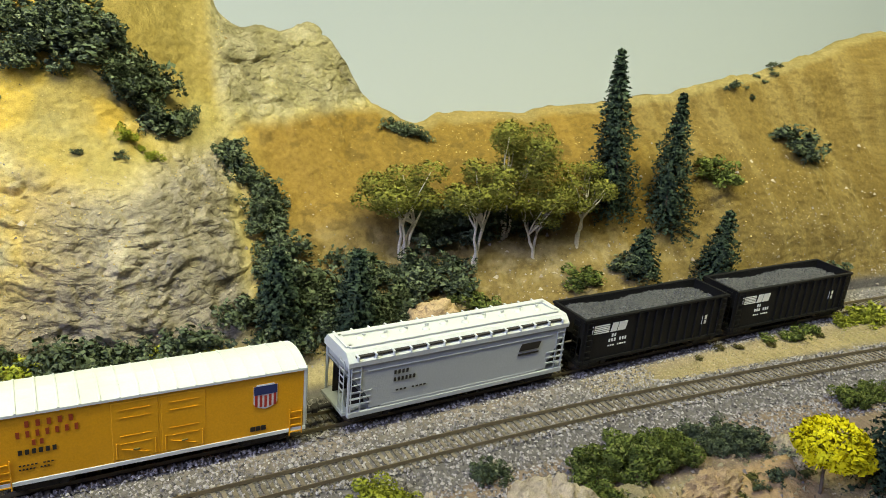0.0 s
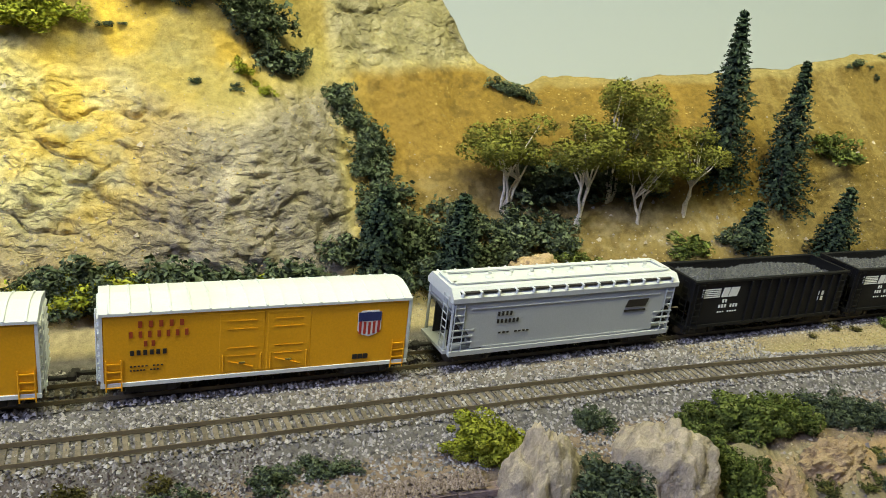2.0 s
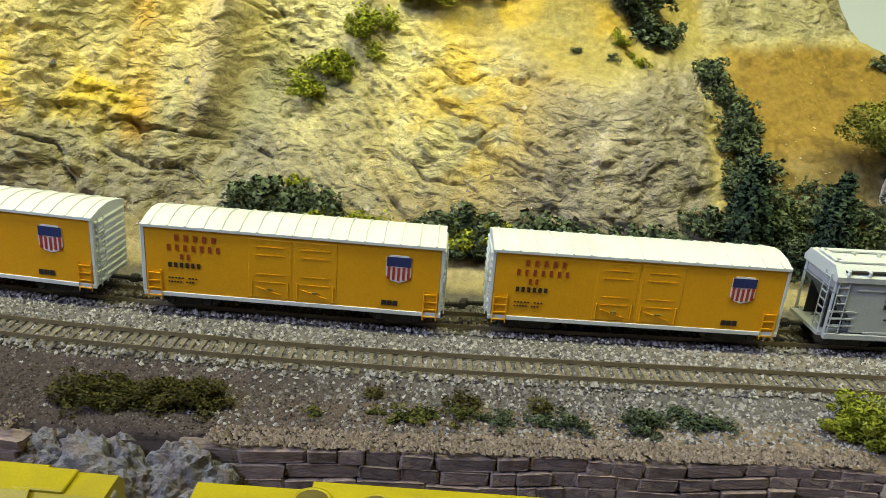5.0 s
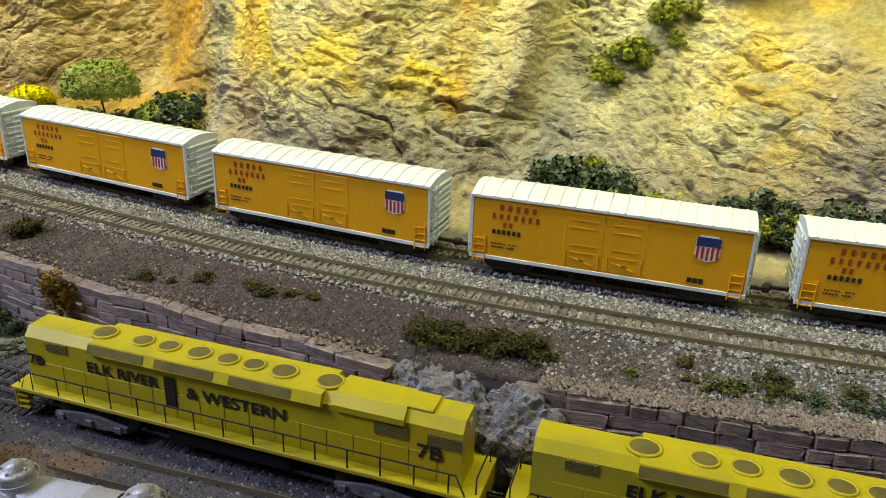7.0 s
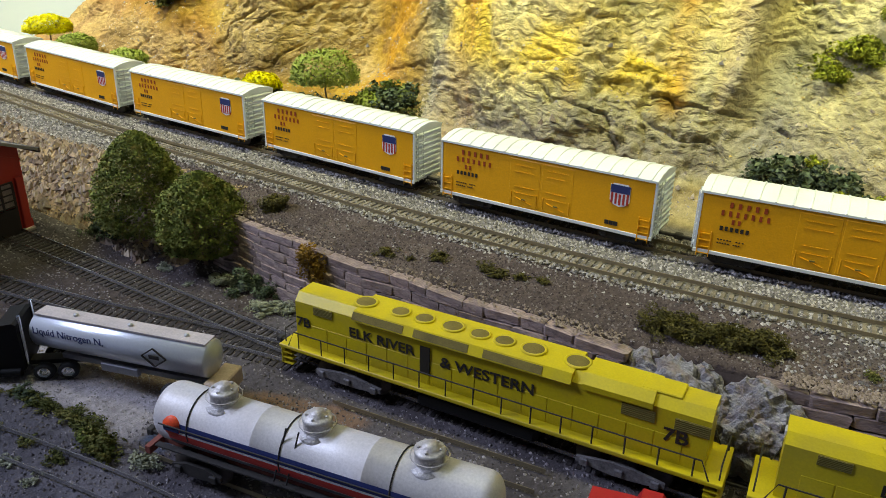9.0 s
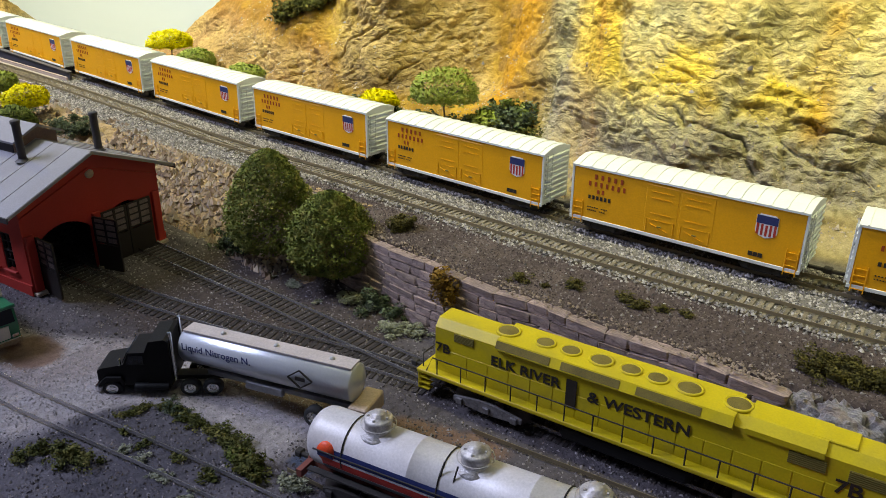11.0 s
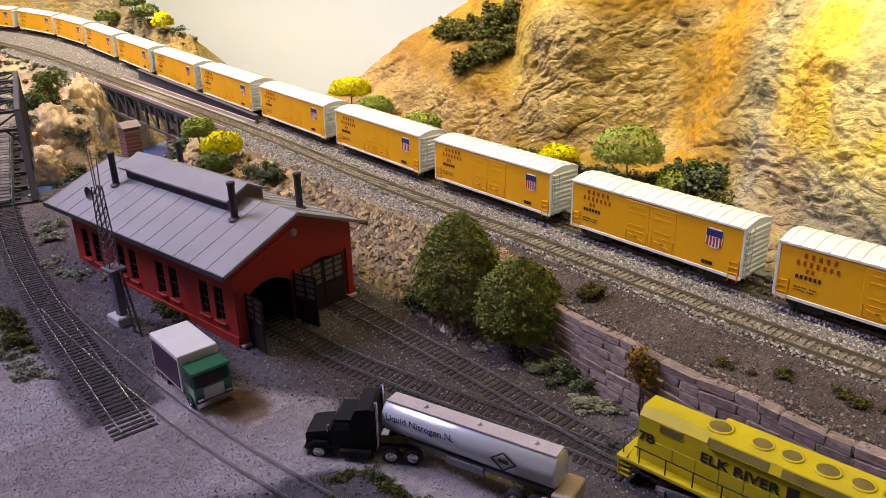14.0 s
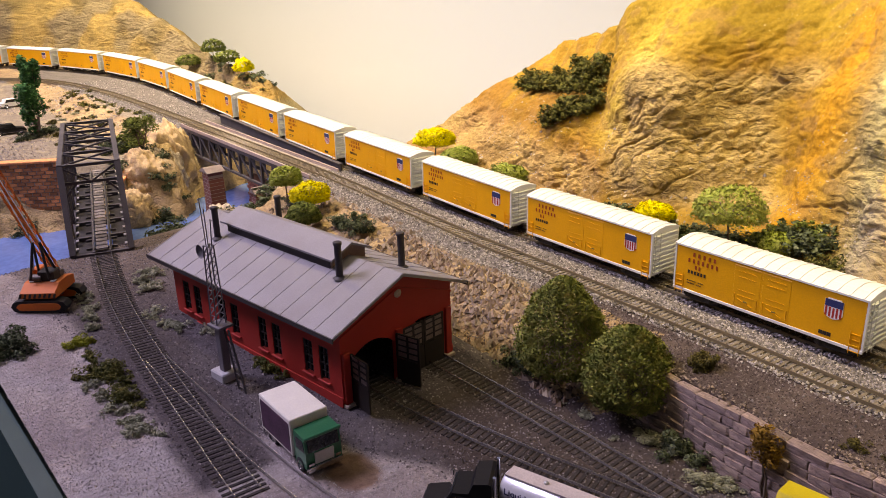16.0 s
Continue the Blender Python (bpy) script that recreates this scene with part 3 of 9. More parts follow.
    lay(step(0.034, 0.045, y - near_track(x) - gap_at(x)) * (1 - hill) * (y > 0.3), (0.33, 0.27, 0.145))
    wide = fbm(flat * 7 + 4, 3, 27)
    speck = fbm(flat * 75 + 3, 3, 201)
    speck2 = fbm(flat * 110 + 8, 3, 207)
    streak = fbm(np.stack([x * 60 + z * 12, y * 8, z * 6], -1), 3, 115)
    wash = fbm(np.stack([x * 44 + z * 6, y * 5, z * 3], -1), 3, 118)
    # sandy earth of the bluff and the cliff top
    lay(hill, (0.37, 0.29, 0.105))
    lay(hill * step(0.48, 0.62, patch) * 0.8, (0.46, 0.305, 0.050))
    lay(hill * step(0.52, 0.64, patch2) * 0.7, (0.38, 0.32, 0.17))
    lay(hill * step(0.54, 0.64, speck) * 0.5, (0.30, 0.24, 0.10))
    lay(hill * step(0.56, 0.66, speck2) * 0.5, (0.45, 0.37, 0.17))
    lay(hill * bluff * step(0.50, 0.60, wide) * 0.6, (0.30, 0.255, 0.10))
    # Bluff top darkened by height in the colour, offsetting the nearby lamp.
    lay(hill * bluff * step(0.145, 0.175, z) * 0.75, (0.25, 0.19, 0.060))
    # brown and ochre slope behind the birches
    os_ = hill * ochre_side
    lay(os_ * 0.95, (0.164, 0.105, 0.021))
    lay(os_ * step(0.50, 0.62, streak) * 0.55, (0.231, 0.150, 0.035))
    lay(os_ * step(0.54, 0.66, wide) * 0.6, (0.119, 0.073, 0.013))
    lay(os_ * (1 - step(0.15, 0.22, x + 0.06 * (patch - 0.5))) * 0.7, (0.231, 0.150, 0.038))
    lay(os_ * (1 - step(0.050, 0.090, z + 0.04 * (patch - 0.5))) * 0.85, (0.210, 0.158, 0.066))
    lay(os_ * (1 - step(0.045, 0.080, z)) * step(0.50, 0.60, speck) * 0.7, (0.280, 0.224, 0.119))
    lay(os_ * step(0.40, 0.50, x) * 0.8, (0.150, 0.108, 0.034))
    lay(os_ * step(0.40, 0.50, x) * step(0.50, 0.62, streak) * 0.6, (0.210, 0.158, 0.059))
    lay(os_ * step(0.58, 0.68, speck2) * 0.5, (0.091, 0.062, 0.017))
    rim = step(-0.009, -0.003, z + rise0 - np.broadcast_to(crest, Y.shape).ravel() + 0.006 * (patch2 - 0.5))
    lay(os_ * rim * 0.35, (0.350, 0.301, 0.140))
    # the western hill: golden earth, an orange gully, reddish foot
    wh = hill * west * (1 - step(1.2, 1.3, -x))
    lay(wh * 0.95, (0.310, 0.188, 0.030))
    lay(wh * (1 - step(-0.84, -0.80, x + 0.35 * (z - 0.1))) * 0.7, (0.265, 0.132, 0.032))
    lay(wh * step(0.50, 0.62, patch) * 0.7, (0.385, 0.245, 0.036))
    lay(wh * step(0.52, 0.64, streak) * 0.6, (0.235, 0.132, 0.022))
    lay(wh * np.exp(-((x + 0.79 - 0.35 * (z - 0.12)) / 0.030) ** 2) * step(0.07, 0.11, z) * 0.9, (0.55, 0.40, 0.070))
    lay(wh * step(0.17, 0.21, z) * 0.6, (0.26, 0.19, 0.028))
    lay(wh * np.exp(-((x + 0.585 - 0.10 * (z - 0.1)) / 0.024) ** 2) * 0.9, (0.46, 0.235, 0.022))
    lay(wh * redrock * (0.5 + 0.5 * step(0.42, 0.58, patch2)), (0.36, 0.185, 0.072))
    lay(wh * step(0.56, 0.66, speck) * 0.5, (0.26, 0.155, 0.060))
    # bare rock
    tone = step(0.34, 0.66, fbm(flat * 24 + 7, 3, 55))[:, None]
    grey = np.array([0.35, 0.310, 0.168]) * (1 - tone) + np.array([0.59, 0.520, 0.262]) * tone
    brown = np.array([0.22, 0.155, 0.072]) * (1 - tone) + np.array([0.43, 0.315, 0.135]) * tone
    w3 = (west * (1 - crag))[:, None]
    grey = grey * (1 - w3) + brown * w3
    grey = grey * (1 - 0.30 * (west * crag * (1 - step(0.09, 0.13, z)))[:, None])
    grey = grey * (0.86 + 0.28 * hash01(np.floor(qb / 0.012).astype(np.int64), 5)[:, None])
    grey = grey * (0.86 + 0.28 * vnoise(np.stack([x * 200, y * 200, bed_z * 320], -1), 66)[:, None])
    grey = grey * (1 - np.array([0.26, 0.27, -0.06]) * (bluff * step(-0.09, -0.04, x))[:, None])
    m = (rock * np.clip(hill + bank, 0, 1) * 0.94)[:, None]
    c[:] = c * (1 - m) + grey * m
    far = hill * (1 - step(-1.75, -1.55, x))
    lay(far * 0.85, (0.235, 0.165, 0.060))
    lay(far * step(0.50, 0.62, patch2) * 0.6, (0.34, 0.235, 0.075))
    lay(far * step(0.50, 0.62, low) * 0.8, (0.20, 0.165, 0.105))
    lay(far * step(0.55, 0.65, patch) * 0.6, (0.135, 0.105, 0.05))
    lay(hill * (1 - step(-1.45, -1.3, x)) * step(-1.75, -1.6, x) * (1 - step(0.03, 0.06, z)) * 0.8, (0.42, 0.27, 0.09))
    lay(hill * knob * 0.85, (0.215, 0.19, 0.105))
    lay(hill * knob * step(0.45, 0.6, patch2) * 0.6, (0.155, 0.135, 0.078))
    lay(hill * knob * step(0.56, 0.64, speck) * 0.5, (0.36, 0.32, 0.21))
    # ochre wash run down the rock in bands
    band = np.exp(-((x + 0.302 + 0.06 * (z - 0.1)) / 0.009) ** 2) * step(0.055, 0.075, z)
    yolk = np.exp(-((x + 0.090 - 0.10 * (z - 0.1)) / 0.045) ** 2)
    lay(hill * rock * cliff * step(0.52, 0.60, wash) * step(0.05, 0.10, z) * (0.35 + 0.6 * step(0.35, 0.55, patch2)), (0.60, 0.38, 0.060))
    lay(hill * cliff * band * (0.4 + 0.6 * step(0.38, 0.52, patch2)), (0.54, 0.315, 0.045))
    lay(hill * cliff * step(0.075, 0.115, z + 0.05 * (low - 0.5)) * step(0.26, 0.40, patch) * 0.8, (0.62, 0.49, 0.190))
    lay(hill * cliff * step(0.065, 0.105, z + 0.05 * (low - 0.5)) * step(0.44, 0.56, patch) * 0.9, (0.75, 0.54, 0.060))
    lay(hill * bluff * yolk * step(0.34, 0.52, patch2) * 0.85, (0.56, 0.385, 0.060))
    lay(hill * rock * cliff * (1 - step(-0.49, -0.44, x)) * (0.4 + 0.6 * step(0.42, 0.56, streak)), (0.52, 0.27, 0.055))
    lay(hill * np.clip(spur + 0.8 * spur2, 0, 1) * 0.75, (0.33, 0.295, 0.225))
    talus = np.exp(-((x + 0.235) / 0.020) ** 2) * (1 - step(0.09, 0.13, z))
    lay(hill * talus * 0.8, (0.37, 0.355, 0.29))
    # Lower rock: own grey, with the lamp's falloff down the face painted in.
    lay(hill * rock * np.clip(bluff + cliff, 0, 1) * (1 - step(0.035, 0.085, z + 0.06 * (low - 0.5))) * 0.7, (0.235, 0.205, 0.165))
    lay(np.clip(bank, 0, 1) * 0.6 * (1 - hill), (0.50, 0.36, 0.22))
    c *= 1 + (vnoise(flat * 500, 77) - 0.5)[:, None] * (0.44 - 0.18 * hill * (1 - rock))[:, None]
    rows, ncol = Y.shape
    idx = np.arange(rows * ncol).reshape(rows, ncol)
    faces = np.stack([idx[:-1, :-1], idx[:-1, 1:], idx[1:, 1:], idx[1:, :-1]], -1).reshape(-1, 4)
    me = bpy.data.meshes.new("ground")
    me.vertices.add(len(flat))
    me.vertices.foreach_set("co", flat.ravel())
    me.loops.add(faces.size)
    me.loops.foreach_set("vertex_index", faces.ravel())
    me.polygons.add(len(faces))
    me.polygons.foreach_set("loop_start", np.arange(0, faces.size, 4))
    me.update()
    me.polygons.foreach_set("use_smooth", np.ones(len(faces), bool))
    col = me.color_attributes.new("paint", "FLOAT_COLOR", "POINT")
    col.data.foreach_set("color", np.concatenate([np.clip(c, 0.01, 0.9), rock[:, None]], 1).ravel())
    me.validate()
    me.materials.append(M_GROUND)
    return tagged(new("ground", me), "modelled land of plaster rock, ochre earth, cinders and gravel", "ground", kind="structure"), flat.reshape(rows, ncol, 3), cols


ground, LAND, COLS = make_ground()


def ground_at(x, y):
    """Height of the land at a place (highest sheet)."""
    i = int(np.clip(np.searchsorted(COLS, x), 0, len(COLS) - 1))
    line = LAND[:, i]
    return float(np.interp(y, np.maximum.accumulate(line[:, 1]), line[:, 2]))


# ---------------------------------------------------------------- room and sky board
M_SKY = bpy.data.materials.new("painted_sky")
M_SKY.use_nodes = True
_t = M_SKY.node_tree
_g, _s, _r = _t.nodes.new("ShaderNodeNewGeometry"), _t.nodes.new("ShaderNodeSeparateXYZ"), _t.nodes.new("ShaderNodeValToRGB")
_m = _t.nodes.new("ShaderNodeMapRange")
_m.inputs["From Min"].default_value, _m.inputs["From Max"].default_value = 0.0, 0.6
_t.links.new(_g.outputs["Position"], _s.inputs[0])
_t.links.new(_s.outputs["Z"], _m.inputs["Value"])
_t.links.new(_m.outputs["Result"], _r.inputs["Fac"])
_t.links.new(_r.outputs["Color"], _t.nodes["Principled BSDF"].inputs["Base Color"])
_r.color_ramp.elements[0].color, _r.color_ramp.elements[1].color = (0.45, 0.485, 0.525, 1), (0.30, 0.35, 0.395, 1)
_t.nodes["Principled BSDF"].inputs["Roughness"].default_value = 0.9


def slab(name, c, size, material, label, category):
    return tagged(part(name, Build().box(c, size), material), label, category, kind="structure")


slab("backdrop", (-1.0, 1.04, 0.2), (6.0, 0.03, 1.7), M_SKY, "pale sky painted on a plain board", "backdrop")
slab("wall_west", (-4.03, -0.6, 0.3), (0.06, 3.3, 2.8), M_SKY, "pale sky painted on the end board", "wall")
slab("wall_east", (2.03, -0.9, 0.3), (0.06, 3.9, 2.8), M_WALLP, "plain grey room wall", "wall")
slab("wall_south", (-1.0, -2.9, 0.3), (6.2, 0.06, 2.8), M_WALLP, "plain grey room wall behind the aisle", "wall")
slab("ceiling", (-1.0, -0.9, 2.0), (6.2, 4.1, 0.06), M_WALLP, "plain pale ceiling", "ceiling")
slab("floor", (-1.0, -0.9, -1.13), (6.2, 4.1, 0.06), mat("dark_floor", (0.03, 0.05, 0.05), 0.6), "dark floor of the aisle", "floor")
slab("fascia", (-1.0, -0.097, -0.25), (5.2, 0.012, 0.42), mat("dark_green_fascia", (0.02, 0.055, 0.05), 0.5, var=0.15), "dark green front board of the layout", "fascia")

# ---------------------------------------------------------------- tracks
def path_points(fn, xa, xb, pitch):
    """Points and headings at even steps along y = fn(x)."""
    xs = np.linspace(xa, xb, 2500)
    ys = np.array([float(fn(v)) for v in xs])
    s = np.concatenate([[0], np.cumsum(np.hypot(np.diff(xs), np.diff(ys)))])
    d = np.arange(0, s[-1], pitch)
    px, py = np.interp(d, s, xs), np.interp(d, s, ys)
    return px, py, np.arctan2(np.gradient(py), np.gradient(px))


def rail_build(px, py, z, a, off, w=0.00042, h=0.0021):
    b = Build()
    x, y = px - np.sin(a) * off, py + np.cos(a) * off
    vs, fs = [], []
    for i in range(len(x)):
        n = Vector((-math.sin(a[i]), math.cos(a[i]), 0))
        p = Vector((x[i], y[i], z[i]))
        vs += [p - n * w * 0.9, p - n * w * 0.45 + Vector((0, 0, h)), p + n * w * 0.45 + Vector((0, 0, h)), p + n * w * 0.9]
    for i in range(len(x) - 1):
        k = 4 * i
        fs += [(k, k + 4, k + 5, k + 1), (k + 1, k + 5, k + 6, k + 2), (k + 2, k + 6, k + 7, k + 3)]
    return b.add(vs, fs)


TIE = Build().box((0, 0, 0.0002), (0.0024, 0.0275, 0.0020)).mesh("tie")


def track(name, fn, xa, xb, zf, label, rail_mat, tie_mat, near=None, pitch=0.0050, gauge=0.0165, sunk=False, bury=0.0):
    """Rails and ties; those inside the stretch 'near' are single ties, the rest one mesh."""
    t = thing(name, Matrix(), label, "track", "railway tracks")
    px, py, a = path_points(fn, xa, xb, pitch)
    pz = np.array([zf(x, y) for x, y in zip(px, py)])
    tz = pz - bury
    for side in (-1, 1):
        part("rail", rail_build(px, py, pz + 0.0012, a, side * gauge / 2), rail_mat, t)
    if sunk:
        return t
    lo, hi = near or (xa, xb)
    rest, made = Build(), 0
    me = TIE.copy()
    rng = random.Random(len(px))
    for x, y, z, h in zip(px, py, tz, a):
        m = pose(x + rng.uniform(-3e-4, 3e-4), y, z, 0, 0, math.degrees(h) + rng.uniform(-1.5, 1.5))
        if lo <= x <= hi and made < 295:
            part("tie", me, tie_mat, t, m=m)
            made += 1
        else:
            rest.box((0, 0, 0.0002), (0.0024, 0.0275, 0.0020), m=m)
    if rest.v:
        tagged(part("tie_bed", rest, tie_mat, t), kind="stuff")
    return t


BED = -0.0022
bed_z = lambda x, y: BED + float(grade(x))
track("main_track", near_track, -2.62, 1.4, bed_z, "near main track with brown weathered rails on grey ballast", M_RAIL, M_TIEG, (-0.85, 0.60), bury=0.0006)
track("main_track", lambda x: near_track(x) + gap_at(x), -3.0, 1.4, bed_z, "far main track carrying the long freight train", M_RAIL, M_TIEG, (-1.3, -0.3), bury=0.0006)
yard = lambda x, y: float(yard_z(x)) + 0.0006


def curve(kx, ky, sigma=0.03):
    a, b = smooth_line(kx, ky, min(kx) - 0.2, max(kx) + 0.2, sigma)
    return lambda x: np.interp(x, a, b)


track("yard_track", curve([-0.72, -0.58, -0.47, -0.42, -0.3, 0.3], [0.192, 0.199, 0.2, 0.203, 0.209, 0.235]), -0.86, 0.25, yard, "yard track with bright rails leading into the engine shed", M_RAILB, M_TIE, bury=0.0013)
track("yard_track", curve([-0.72, -0.66, -0.58, -0.5, -0.45, -0.43], [0.132, 0.139, 0.157, 0.18, 0.193, 0.2]), -0.86, -0.432, yard, "yard track curving from the shed to the turnout", M_RAILB, M_TIE, bury=0.0013)
track("lead_track", curve([-1.5, -1.14, -1.05, -0.97, -0.84, -0.73, -0.66], [0.165, 0.063, 0.042, 0.027, 0.012, 0.003, -0.004], 0.04), -1.13, -0.66, yard, "lead track with bright rails running to the truss bridge", M_RAILB, M_TIE, bury=0.0013)
track("lead_track", curve([-0.9, -0.84, -0.75, -0.67, -0.6, -0.5, -0.4], [0.018, 0.016, 0.018, 0.022, 0.03, 0.05, 0.066], 0.03), -0.86, -0.3, yard, "siding rails sunk in gravel beside the road", M_RAILB, M_TIE, sunk=True)
track("stub_track", curve([-0.4, -0.2, 0.2], [0.162, 0.182, 0.21]), -0.385, -0.258, yard, "short stub track beside the yellow locomotive", M_RAIL, M_TIE, sunk=True)
track("tank_siding", curve([-0.45, -0.25, 0.1], [0.092, 0.118, 0.16]), -0.44, 0.1, yard, "siding under the silver tank car", M_RAIL, M_TIE, sunk=True)

# ---------------------------------------------------------------- vehicles
M_WHITE = mat("white_lettering", (0.75, 0.75, 0.75), 0.6, var=0.1)
M_RED = mat("red_lettering", (0.36, 0.03, 0.02), 0.6, var=0.1)
M_MAROON = mat("maroon_lettering", (0.30, 0.045, 0.008), 0.6, var=0.15)
M_NAVY = mat("navy_paint", (0.02, 0.03, 0.12), 0.5)
M_DARK = mat("dark_underframe", (0.03, 0.026, 0.023), 0.8, var=0.4, scale=200)
M_COAL = mat("coal_load", (0.075, 0.076, 0.085), 0.42, var=0.8, scale=600, bump=1.0, dist=0.001)
M_WHEEL = mat("steel_wheel", (0.10, 0.085, 0.075), 0.55, 0.5)
M_STEEL = mat("bare_silver_plastic", (0.50, 0.50, 0.50), 0.35, 0.2, var=0.12)
M_LOCO = mat("faded_yellow_paint", (0.54, 0.43, 0.013), 0.42, var=0.12, scale=60, dirt=(0.30, 0.24, 0.05), dirt_amount=0.45)
M_GRILLE = mat("dusty_grille", (0.16, 0.13, 0.025), 0.7, var=0.3, fine=2500)
M_FAN = mat("dusty_yellow_grille", (0.15, 0.115, 0.02), 0.7, var=0.5, scale=90, fine=2500)
M_LBLACK = mat("black_lettering", (0.02, 0.016, 0.012), 0.6)


def text_mesh(words, size, deep=0.0002, bold=0.0):
    c = bpy.data.curves.new("words", "FONT")
    c.body, c.size, c.extrude, c.align_x, c.align_y = words, size, deep / 2, "LEFT", "BOTTOM"
    c.offset = bold
    ob = bpy.data.objects.new("words", c)
    scene.collection.objects.link(ob)
    me = bpy.data.meshes.new_from_object(ob.evaluated_get(bpy.context.evaluated_depsgraph_get()))
    bpy.data.objects.remove(ob)
    bpy.data.curves.remove(c)
    me.materials.clear()
    return me


def letters(b, word, x, y, z, w, h, gap=0.42, thick=0.0003):
    """Plain blocks in the rhythm of a word, on a side that faces -y."""
    step_w = w / len(word)
    for i, ch in enumerate(word):
        if ch != " ":
            b.box((x + (i + 0.5) * step_w, y, z + h / 2), (step_w * (1 - gap), thick, h))


def bogie(parent, x, axles=2, base=0.020, colour=None, frame=None, width=0.026):
    """A two or three axle truck under a car."""
    b = Build()
    n = axles - 1
    for s in (-1, 1):
        y = s * width / 2
        b.prism([(x - base * n / 2 - 0.004, 0.0045), (x - base * n / 2 - 0.004, 0.0072), (x - 0.005, 0.0098), (x + 0.005, 0.0098), (x + base * n / 2 + 0.004, 0.0072), (x + base * n / 2 + 0.004, 0.0045), (x + 0.004, 0.0028), (x - 0.004, 0.0028)], 0.0018, "y", y)
        for k in range(axles):
            b.box((x + (k - n / 2) * base, y + s * 0.0012, 0.0055), (0.004, 0.0018, 0.004), 0.0004)
    b.box((x, 0, 0.0075), (0.006, width, 0.003))
    bo = part("bogie", b, frame or M_DARK, parent)
    for k in range(axles):
        wx = x + (k - n / 2) * base
        w = Build()
        for s in (-1, 1):
            w.lathe([(0.0, s * 0.0095), (0.0058, s * 0.0095), (0.0058, s * 0.0070), (0.0064, s * 0.0066), (0.0, s * 0.0064)], 16, "y", pose(wx, 0, 0.0058))
        w.tube([(wx, -0.0095, 0.0058), (wx, 0.0095, 0.0058)], 0.0012, 8)
        part("wheelset", w, colour or M_WHEEL, bo)


def coupler(parent, x, s):
    part("coupler", Build().box((x + s * 0.005, 0, 0.009), (0.012, 0.0022, 0.0022), 0.0004).box((x + s * 0.0115, 0.0006, 0.009), (0.004, 0.0045, 0.0038), 0.0006), M_DARK, parent)


def ladder(parent, x, y, z0, z1, w, material, rungs=5, axis="x"):
    b = Build()
    for s in (-1, 1):
        p = (x + s * w / 2, y) if axis == "x" else (x, y + s * w / 2)
        b.bar((*p, z0), (*p, z1), 0.0005)
    for k in range(rungs):
        z = z0 + (z1 - z0) * (k + 0.5) / rungs
        d = (w / 2, 0) if axis == "x" else (0, w / 2)
        b.bar((x - d[0], y - d[1], z), (x + d[0], y + d[1], z), 0.0006)
    return part("ladder", b, material, parent)


